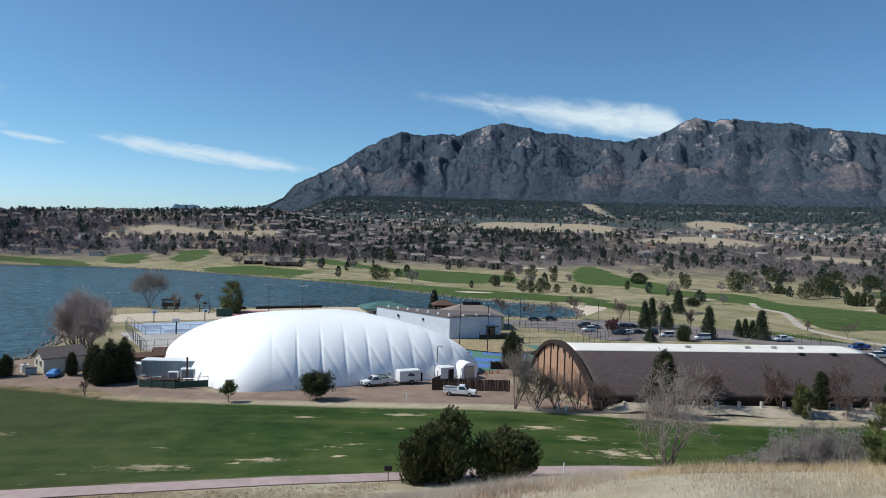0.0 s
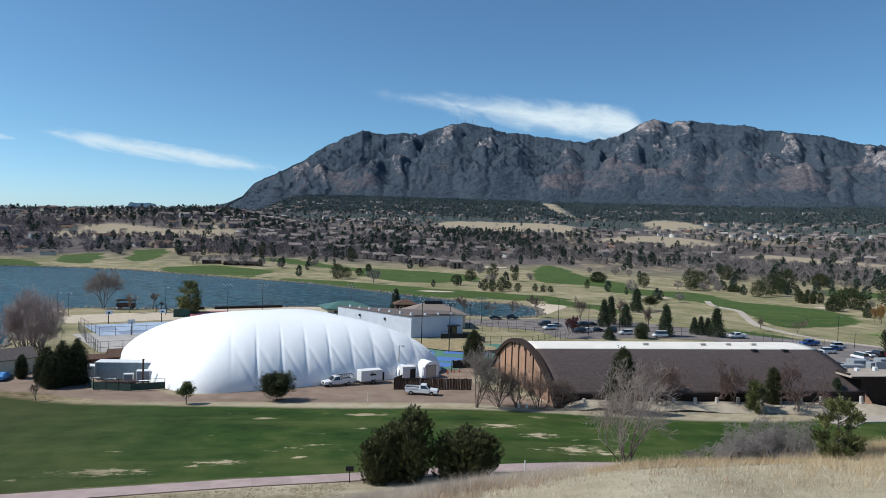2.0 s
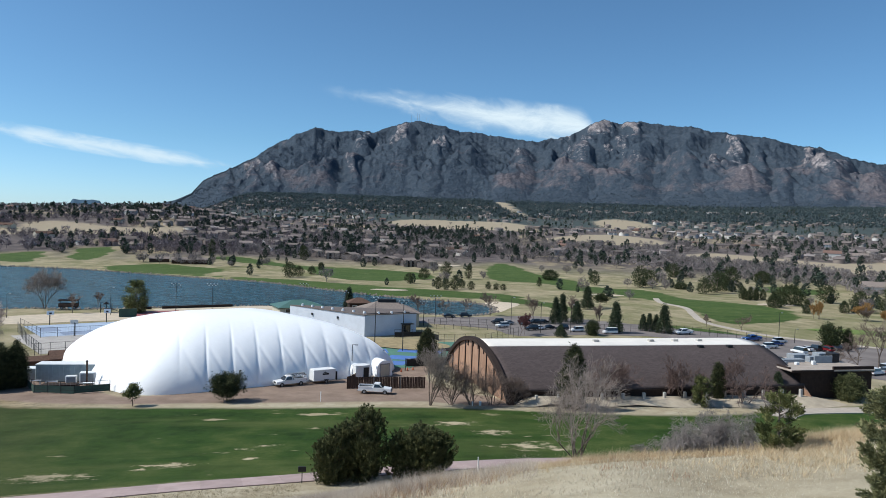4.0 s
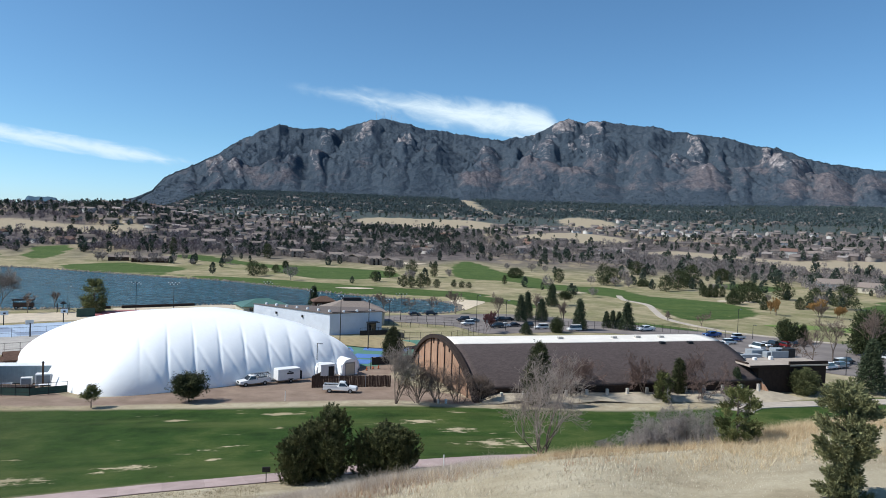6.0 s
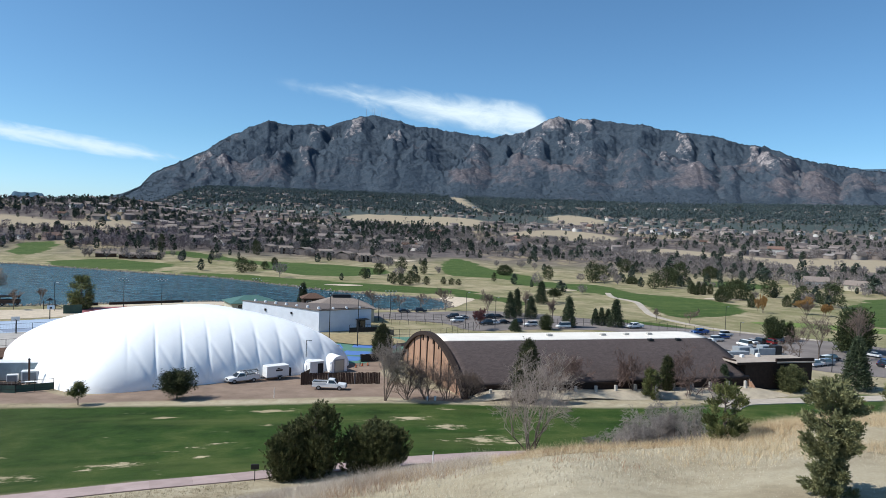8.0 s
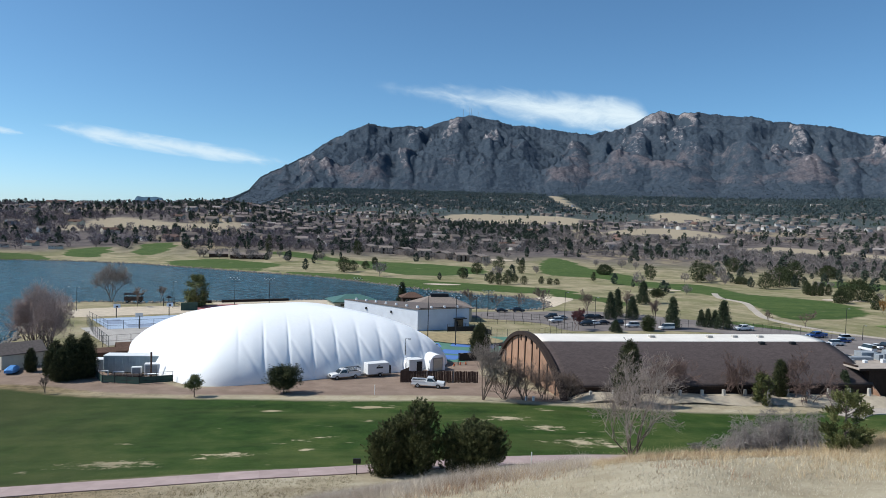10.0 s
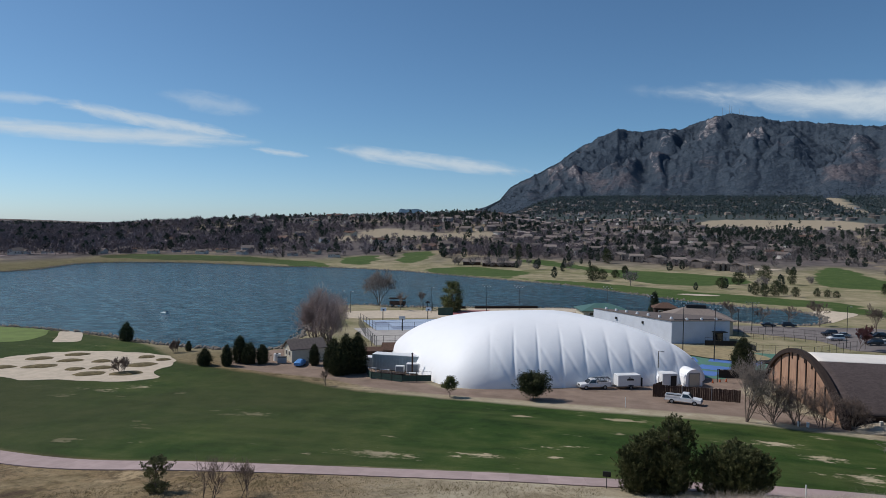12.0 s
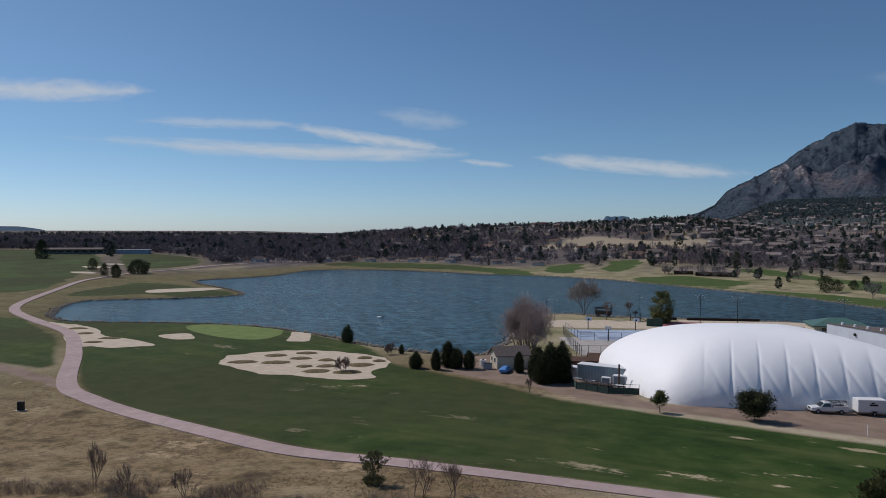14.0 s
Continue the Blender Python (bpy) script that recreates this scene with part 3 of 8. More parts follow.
    for key, val in (("rock", rock), ("scrub", scrub)):
        me.attributes.new(key, "FLOAT", "POINT").data.foreach_set("value", val.ravel().astype(np.float32))
    MASSIF.update(az=az, u=u, x=X, y=Y, z=z, rock=rock, scrub=scrub)
    tagged(new("backdrop_mountain", me), "forested rocky mountain with grey crags", "mountain", kind="structure")


build_mountain()


def build_far_ridge():
    """A lower wooded ridge behind the mountain's end."""
    az, u = np.arange(30, 75, 0.3), np.linspace(0, 1, 14)
    A, U = np.meshgrid(np.radians(az), u, indexing="ij")
    crest = np.array([0.0905 + 0.004 * noise.noise((a * 0.22, 3.0, 0.0)) + 0.001 * noise.noise((a * 1.5, 1.0, 0.0)) for a in az])[:, None]
    r = 4000 + 650 * U
    z = EYE + (crest * 4650 - 20) * U ** 0.8
    i, j = np.meshgrid(np.arange(len(az) - 1), np.arange(13), indexing="ij")
    f = np.stack([i * 14 + j, (i + 1) * 14 + j, (i + 1) * 14 + j + 1, i * 14 + j + 1], -1).reshape(-1, 4)
    # distance haze is put into this forest colour as blue
    n = Nodes("haze_blue_forest")
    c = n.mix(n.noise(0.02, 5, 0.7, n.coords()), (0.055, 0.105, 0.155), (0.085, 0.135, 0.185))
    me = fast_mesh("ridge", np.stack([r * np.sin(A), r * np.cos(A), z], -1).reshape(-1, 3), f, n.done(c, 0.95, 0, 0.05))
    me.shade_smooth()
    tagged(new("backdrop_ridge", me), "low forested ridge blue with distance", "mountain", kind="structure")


build_far_ridge()


def far_hill(a0, a1, peak, dist):
    """A small hill on the skyline, its haze blue put into the colour."""
    az, u = np.linspace(a0, a1, 40), np.linspace(0, 1, 6)
    A, U = np.meshgrid(np.radians(az), u, indexing="ij")
    t = np.linspace(0, 1, 40)[:, None]
    top = peak * np.minimum(1, 1.6 * np.sin(math.pi * t) ** 0.8) * (1 + 0.06 * np.array([[noise.noise((q * 7, 2.0, 0.0))] for q in t[:, 0]]))
    r = dist + 300 * U
    i, j = np.meshgrid(np.arange(39), np.arange(5), indexing="ij")
    f = np.stack([i * 6 + j, (i + 1) * 6 + j, (i + 1) * 6 + j + 1, i * 6 + j + 1], -1).reshape(-1, 4)
    me = fast_mesh("hill", np.stack([r * np.sin(A), r * np.cos(A), EYE - 60 + (top * (dist + 300) + 60) * U ** 0.7], -1).reshape(-1, 3), f, bpy.data.materials["haze_blue_forest"])
    me.shade_smooth()
    tagged(new("backdrop_hill", me), "low hill blue with distance", "hill", kind="structure")


far_hill(-72, -63.2, 0.0048, 4300)
far_hill(-21.4, -18.6, 0.0205, 3300)


def cloud_material(name, seed, density, tail, blunt, grain):
    n = Nodes(name)
    uv = n.add("UVMap").outputs[0]
    st = n.add("Mapping", Location=(seed, seed * 0.7, 0), Scale=(grain, 1.0, 1), Rotation=(0, 0, 0.12))
    n.put(st.inputs["Vector"], uv)
    wisp = n.add("TexNoise", Scale=2.2, Detail=7.0, Roughness=0.62, Distortion=0.6)
    n.put(wisp.inputs["Vector"], st.outputs[0])
    sep = n.add("SeparateXYZ", Vector=uv)
    u, v = sep.outputs[0], sep.outputs[1]
    # a spindle: thin at the tail, widest towards the blunt end
    wide = n.math("MULTIPLY", n.math("POWER", n.step(u, 0.0, tail), 0.8), n.math("POWER", n.step(u, 1.0, blunt), 0.6))
    off = n.math("ABSOLUTE", n.math("MULTIPLY_ADD", v, 2.0, -1.0))
    core = n.math("SUBTRACT", n.math("MULTIPLY", wide, 0.95), off)
    ragged_edge = n.math("ADD", core, n.math("MULTIPLY_ADD", wisp.outputs["Fac"], 1.5, -0.75))
    body = n.math("MULTIPLY", n.step(ragged_edge, -0.25, 1.05), n.step(n.math("MINIMUM", wide, n.math("SUBTRACT", 1.0, off)), 0.0, 0.22))
    fac = n.math("MULTIPLY", body, density)
    glow = n.add("Emission", Color=(0.84, 0.95, 1.0), Strength=0.80)
    clear = n.add("BsdfTransparent")
    both = n.add("MixShader", Fac=fac)
    n.tree.links.new(clear.outputs[0], both.inputs[1])
    n.tree.links.new(glow.outputs[0], both.inputs[2])
    n.tree.links.new(both.outputs[0], n.out.inputs["Surface"])
    MATS[name] = n.mat
    return n.mat


def cloud(az0, az1, el0, el1, thick, seed, density, tail=0.6, blunt=0.85, grain=3.0, sag=0.0):
    """A thin streak of cirrus far behind the mountain; it sinks or rises from one end to the other."""
    r, nu, nv = 4780.0, 24, 6
    verts, uvs = [], []
    for i in range(nu + 1):
        for j in range(nv + 1):
            u, v = i / nu, j / nv
            a = radians(az0 + (az1 - az0) * u)
            e = el0 + (el1 - el0) * u + sag * math.sin(math.pi * u) + thick * (v - 0.5)
            rr = r / math.sqrt(1 + e * e)
            verts.append((rr * math.sin(a), rr * math.cos(a), EYE + rr * e))
            uvs.append((u, v))
    faces = [(i * (nv + 1) + j, (i + 1) * (nv + 1) + j, (i + 1) * (nv + 1) + j + 1, i * (nv + 1) + j + 1) for i in range(nu) for j in range(nv)]
    me = mesh_of("cloud", verts, faces, cloud_material("cirrus", seed, density, tail, blunt, grain), True)
    lay = me.uv_layers.new(name="UVMap")
    for loop in me.loops:
        lay.data[loop.index].uv = uvs[loop.vertex_index]
    ob = tagged(new("backdrop_cloud", me), "thin white streak of cirrus cloud", "cloud", kind="structure")
    ob.visible_shadow = False


cloud(-4.5, 18.8, 0.189, 0.146, 0.056, 4.1, 0.95, 0.85, 0.93, 3.0)
cloud(-27.5, -9.3, 0.1045, 0.0720, 0.026, 1.3, 0.75, 0.28, 0.6, 4.0)
cloud(-64, -31, 0.118, 0.108, 0.026, 7.7, 0.75, 0.5, 0.75, 5.0, -0.003)
cloud(-58, -45, 0.142, 0.147, 0.018, 9.2, 0.45, 0.4, 0.7, 3.5)
cloud(-48, -32.5, 0.148, 0.113, 0.022, 3.6, 0.75, 0.4, 0.7, 4.0)
cloud(-70, -55.5, 0.164, 0.182, 0.034, 2.9, 0.8, 0.4, 0.55, 3.0)
cloud(-40, -31.5, 0.166, 0.150, 0.034, 6.4, 0.32, 0.5, 0.6, 2.0)
cloud(-33, -28, 0.100, 0.091, 0.010, 5.2, 0.6, 0.4, 0.7, 3.0)
# ---------------------------------------------------------------- shared materials
M_CONC = plain("pink_concrete", (0.44, 0.335, 0.315), 0.9, scale=0.6, vary=0.14, bump=0.2, per_object=0.22)
M_TANPATH = plain("tan_concrete", (0.47, 0.41, 0.345), 0.9, scale=0.6, vary=0.14, bump=0.2, per_object=0.15)
M_SAND = plain("bunker_sand", (0.56, 0.47, 0.36), 0.95, scale=0.5, vary=0.15, bump=0.3)
M_ASPH = plain("worn_asphalt", (0.20, 0.175, 0.165), 0.95, scale=0.12, vary=0.25, bump=0.3)
M_GREEN = plain("putting_green", (0.145, 0.200, 0.048), 0.9, scale=0.25, vary=0.18)
M_BARK = plain("bark", (0.18, 0.14, 0.115), 0.95, scale=2.5, vary=0.35, bump=0.4)
M_TWIG = plain("bare_twigs", (0.20, 0.15, 0.125), 0.95, scale=1.5, vary=0.3)
M_TWIGDARK = plain("dark_red_twigs", (0.175, 0.120, 0.105), 0.95, scale=1.5, vary=0.3)
M_TWIGGREY = plain("grey_twigs", (0.33, 0.275, 0.24), 0.95, scale=1.5, vary=0.3)
M_TWIGOAK = plain("scrub_oak_twigs", (0.30, 0.265, 0.25), 0.95, scale=1.5, vary=0.35)
M_TWIGPINK = plain("pinkish_twigs", (0.41, 0.325, 0.30), 0.95, scale=1.5, vary=0.25)
M_TWIGRED = plain("purple_twigs", (0.13, 0.055, 0.060), 0.95, scale=1.5, vary=0.3)
M_TWIGGOLD = plain("golden_twigs", (0.33, 0.19, 0.07), 0.95, scale=1.5, vary=0.3)
M_WHITE = plain("white_paint", (0.78, 0.79, 0.79), 0.45, scale=0.8, vary=0.06, spec=0.4)
M_CARWHITE = plain("white_car_paint", (0.80, 0.80, 0.80), 0.25, scale=1.0, vary=0.04, spec=0.6)
M_CARDARK = plain("dark_car_paint", (0.02, 0.022, 0.028), 0.25, scale=1.0, vary=0.15, spec=0.6)
M_CARBLUE = plain("blue_car_paint", (0.03, 0.10, 0.32), 0.25, scale=1.0, vary=0.1, spec=0.6)
M_CARSILVER = plain("silver_car_paint", (0.42, 0.44, 0.46), 0.25, metal=0.5, scale=1.0, vary=0.06, spec=0.6)
M_CARRED = plain("red_car_paint", (0.20, 0.015, 0.02), 0.25, scale=1.0, vary=0.1, spec=0.6)
M_GLASS = plain("dark_glass", (0.02, 0.025, 0.03), 0.06, scale=0.5, vary=0.2, spec=0.8)
M_TYRE = plain("tyre_rubber", (0.018, 0.018, 0.018), 0.85, scale=4, vary=0.2)
M_STEEL = plain("grey_steel", (0.34, 0.35, 0.36), 0.5, metal=0.6, scale=2, vary=0.15)
M_BLACK = plain("black_metal", (0.025, 0.025, 0.027), 0.55, scale=2, vary=0.2)
M_CONCRETE = plain("pale_concrete", (0.50, 0.47, 0.43), 0.9, scale=1.2, vary=0.18, bump=0.2)
M_PATIO = plain("worn_slab", (0.43, 0.40, 0.37), 0.92, scale=0.5, vary=0.15)
M_BLUECOURT = plain("blue_court_paint", (0.10, 0.20, 0.48), 0.75, scale=0.4, vary=0.12)
M_PALEBLUE = plain("faded_blue_court", (0.38, 0.46, 0.58), 0.8, scale=0.3, vary=0.14)
M_GREYBLUE = plain("grey_court_paint", (0.25, 0.30, 0.40), 0.8, scale=0.3, vary=0.12)
M_TEALCOURT = plain("green_court_paint", (0.10, 0.22, 0.16), 0.8, scale=0.3, vary=0.12)
M_REDCOURT = plain("red_court_paint", (0.35, 0.12, 0.12), 0.8, scale=0.3, vary=0.12)
M_GREENWALL = plain("green_screen", (0.048, 0.085, 0.070), 0.85, scale=0.8, vary=0.2)
M_BLUEWALL = plain("pale_stucco", (0.62, 0.66, 0.74), 0.85, scale=0.5, vary=0.07)
M_GREYWALL = plain("grey_siding", (0.30, 0.33, 0.36), 0.6, scale=0.8, vary=0.12)
M_CONTAINER = plain("faded_teal_steel", (0.38, 0.44, 0.46), 0.6, scale=0.8, vary=0.15)
M_TANWALL = plain("cream_siding", (0.55, 0.50, 0.40), 0.8, scale=0.8, vary=0.1)
M_BROWNROOF = plain("brown_shingles", (0.125, 0.075, 0.055), 0.95, scale=2.0, vary=0.25, bump=0.4)
M_TAUPEROOF = plain("taupe_shingles", (0.25, 0.205, 0.178), 0.95, scale=2.0, vary=0.15, bump=0.4)
M_GREYROOF = plain("charcoal_shingles", (0.15, 0.125, 0.115), 0.95, scale=2.0, vary=0.2, bump=0.4)
M_TEALROOF = plain("green_metal_roof", (0.085, 0.17, 0.145), 0.5, scale=0.8, vary=0.12)
M_DARKWOOD = plain("dark_stained_wood", (0.035, 0.022, 0.017), 0.85, scale=2, vary=0.3, bump=0.3)
M_FENCEWOOD = plain("weathered_boards", (0.10, 0.062, 0.045), 0.92, scale=2, vary=0.3, bump=0.3, per_object=0.5)
M_TARP = plain("blue_tarpaulin", (0.10, 0.28, 0.60), 0.5, scale=1.5, vary=0.15)
M_ROCK = plain("shore_rock", (0.20, 0.175, 0.15), 0.95, scale=0.8, vary=0.4, bump=0.5)
M_ORANGE = plain("orange_plastic", (0.55, 0.12, 0.04), 0.6, scale=2, vary=0.1)
M_LENS = plain("lamp_glass", (0.75, 0.80, 0.82), 0.2, scale=2, vary=0.05, spec=0.6)


def foliage(name, dark, lite):
    n = Nodes(name)
    v = n.coords()
    c = n.mix(n.step(n.noise(1.4, 3, 0.6, v), 0.3, 0.7), dark, lite)
    c = n.mix(n.math("MULTIPLY", n.noise(9.0, 2, 0.6, v), 0.5), c, dark)
    return n.done(c, 0.8, 0.0, 0.2)


M_JUNIPER = foliage("juniper_leaf", (0.034, 0.046, 0.018), (0.185, 0.185, 0.082))
M_SAPLING = foliage("young_juniper_leaf", (0.095, 0.105, 0.048), (0.31, 0.30, 0.150))
M_CEDAR = foliage("cedar_leaf", (0.022, 0.030, 0.015), (0.105, 0.110, 0.046))
M_PINE = foliage("pine_needle", (0.062, 0.076, 0.028), (0.245, 0.245, 0.095))
M_FARGREEN = foliage("far_juniper_leaf", (0.024, 0.036, 0.016), (0.095, 0.108, 0.044))
M_SPRUCE = foliage("spruce_needle", (0.026, 0.042, 0.022), (0.095, 0.112, 0.062))


def vinyl_material():
    n = Nodes("white_vinyl")
    v = n.coords()
    dirt = n.noise(0.35, 5, 0.6, v)
    streak = n.noise(1.0, 4, 0.6, n.coords((0.8, 0.8, 0.12)))
    c = n.mix(n.step(dirt, 0.35, 0.8), (0.95, 0.953, 0.955), (0.93, 0.935, 0.94))
    c = n.mix(n.math("MULTIPLY", n.step(streak, 0.55, 0.8), 0.15), c, (0.70, 0.69, 0.66))
    n.bump(n.noise(0.9, 3, 0.5, v), 0.15, 0.2)
    n.bsdf.inputs["Sheen Weight"].default_value = 0.25
    return n.done(c, 0.55, 0.0, 0.3)


def board_material(name, a, b, period):
    """Plywood or siding with grain along z and a tone of its own for each sheet."""
    n = Nodes(name)
    g = n.noise(1.0, 5, 0.65, n.coords((4.0, 4.0, 0.35)))
    big = n.noise(0.3, 3, 0.6, n.coords())
    c = n.mix(n.step(g, 0.3, 0.7), a, b)
    c = n.mix(n.math("MULTIPLY", n.step(big, 0.4, 0.75), 0.45), c, tuple(x * 0.6 for x in a))
    c = n.mix(n.math("MULTIPLY", n.rand(), 0.35), c, tuple(x * 0.55 for x in b))
    n.bump(g, 0.3, 0.03)
    return n.done(c, 0.88, 0.0, 0.15)


def shingle_material(name, a, b):
    n = Nodes(name)
    v = n.coords()
    br = n.add("TexBrick", Scale=1.0, Color1=(*a, 1), Color2=(*b, 1), Mortar=(*[x * 0.5 for x in a], 1))
    br.inputs["Mortar Size"].default_value = 0.012
    br.inputs["Brick Width"].default_value = 0.6
    br.inputs["Row Height"].default_value = 0.28
    tc = n.add("UVMap").outputs[0]
    n.put(br.inputs["Vector"], tc)
    c = n.mix(n.math("MULTIPLY", n.noise(0.25, 5, 0.65, v), 0.8), br.outputs["Color"], tuple(x * 0.7 for x in a))
    c = n.mix(n.step(n.noise(2.5, 4, 0.7, v), 0.5, 0.8), c, b)
    n.bump(br.outputs["Fac"], -0.4, 0.03)
    return n.done(c, 0.95, 0.0, 0.1)


M_VINYL = vinyl_material()
M_PLY = board_material("weathered_plywood", (0.31, 0.175, 0.115), (0.44, 0.285, 0.20), 1.2)
M_SHINGLE = shingle_material("dark_roof_shingles", (0.088, 0.070, 0.068), (0.125, 0.100, 0.096))
M_MEMBRANE = plain("cream_roof_membrane", (0.80, 0.75, 0.68), 0.8, scale=0.25, vary=0.08)
M_GRAVELROOF = plain("gravel_roof", (0.40, 0.34, 0.29), 0.95, scale=0.8, vary=0.15)
# ---------------------------------------------------------------- air dome
def build_dome():
    cx, cy, turn, L, W, H = -38.0, 118.4, 29.6, 57.0, 40.0, 11.6
    base = thing("tennis_dome", pose(cx, cy, 0.1, 0, 0, turn), "white inflated vinyl tennis dome with cable creases", "air dome")
    nt, nr, e = 640, 72, 6.0
    # angles spaced so that points lie evenly along the long sides and the ends
    edge = 0.5 ** (1 / e)
    a_side, b_side = np.linspace(edge, -edge, nt // 3, endpoint=False), np.linspace(edge, -edge, nt // 6, endpoint=False)
    quarter = np.arccos(np.sign(a_side) * np.abs(a_side) ** (e / 2))
    flank_end = math.pi / 2 + np.arccos(np.sign(b_side) * np.abs(b_side) ** (e / 2))
    th = np.concatenate([quarter, flank_end, quarter + math.pi, flank_end + math.pi])
    nt = len(th)
    rho = np.sin(np.linspace(0.0, math.pi / 2, nr)) ** 0.9
    T, R = np.meshgrid(th, rho, indexing="ij")
    ct, st = np.cos(T), np.sin(T)
    A = np.abs(ct) ** (2 / e) * R
    A = np.sign(ct) * A ** (1 / np.where(ct < 0, 1.10, 0.84))
    Bb = np.sign(st) * np.abs(st) ** (2 / e) * R
    hgt = (1 - R ** 2.4) ** 0.56
    u, v, z = (A + 1) / 2 * L, (Bb + 1) / 2 * (W + 1.2) - 1.2, H * hgt
    u = u + 2.4 * (1 - np.clip(v / W, 0, 1)) * (1 - u / L) ** 2
    # creases where the cables hold the skin, and the flat facets between them
    pitch = 4.55
    slant = u - 0.40 * np.minimum(v, 12.0)
    ph = ((slant + 0.4 + 1.3 * (1 - u / L)) / pitch) % 1.0
    line = np.exp(-(np.abs(ph - 0.5) / 0.05) ** 1.4)
    belly = np.cos((ph - 0.0) * 2 * math.pi) * 0.5 + 0.5
    dg = ((slant + z * 0.62 + 0.8) / pitch) % 1.0
    diag = np.exp(-((dg - 0.5) / 0.10) ** 2)
    flank = smooth(0.0, 0.10, hgt) * smooth(9.0, 14.0, u) * smooth(L - 1.5, L - 8, u)
    depth = flank * (line * 0.17 * smooth(1.0, 0.6, hgt) - 0.10 * belly * smooth(1.0, 0.5, hgt) + 0.14 * diag * smooth(0.80, 0.4, hgt))
    v = v - depth * np.sign(Bb) * np.abs(Bb) ** 2
    z = np.maximum(z - depth * (0.25 + 0.6 * hgt), 0.0)
    u = u - 0.13 * v
    i, j = np.meshgrid(np.arange(nt), np.arange(nr - 1), indexing="ij")
    i2 = (i + 1) % nt
    f = np.stack([i * nr + j, i * nr + j + 1, i2 * nr + j + 1, i2 * nr + j], -1).reshape(-1, 4)
    me = fast_mesh("membrane", np.stack([u, v, z], -1).reshape(-1, 3), f, M_VINYL)
    me.shade_smooth()
    put_mesh("membrane", me, base)
    for x0, y0, x1, y1 in ((6.5, -1.5, L - 5, -1.5), (-0.3, 4.0, -0.3, W - 4.0)):
        bm = box(B(), (x0 + x1) / 2, (y0 + y1) / 2, -0.2, abs(x1 - x0) + 0.35, abs(y1 - y0) + 0.35, 0.6, bevel=0.03)
        part("kerb", bm, M_CONCRETE, base, "concrete anchor kerb")
    # two rounded airlocks with their doors
    for k, (ax, wid, deep, tall, door) in enumerate(((43.6, 2.9, 1.6, 2.7, M_BLACK), (49.0, 3.6, 2.8, 3.2, M_TANWALL))):
        bm = B()
        n = 14
        rings = []
        for y in (-deep, -deep * 0.4, 3.6):
            ring = []
            for q in range(n + 1):
                th = math.pi * q / n
                ring.append(bm.verts.new((ax + wid / 2 * math.cos(th), y, max(0, tall * (0.35 + 0.65 * math.sin(th) ** 0.8) if 0 < q < n else 0))))
            rings.append(ring)
        for r0, r1 in zip(rings, rings[1:]):
            for q in range(n):
                bm.faces.new((r0[q], r0[q + 1], r1[q + 1], r1[q]))
        bm.faces.new(rings[0][::-1])
        bmesh.ops.recalc_face_normals(bm, faces=bm.faces)
        lock = part("airlock", bm, M_VINYL, base, "rounded white airlock tunnel")
        part("door", box(B(), ax, -deep - 0.06, 1.15, wid * 0.52, 0.10, 2.3, bevel=0.02), door, lock, "airlock double door")
        part("door_frame", box(B(), ax, -deep - 0.03, 1.25, wid * 0.64, 0.08, 2.6, bevel=0.02), M_STEEL, lock)
    return base


build_dome()


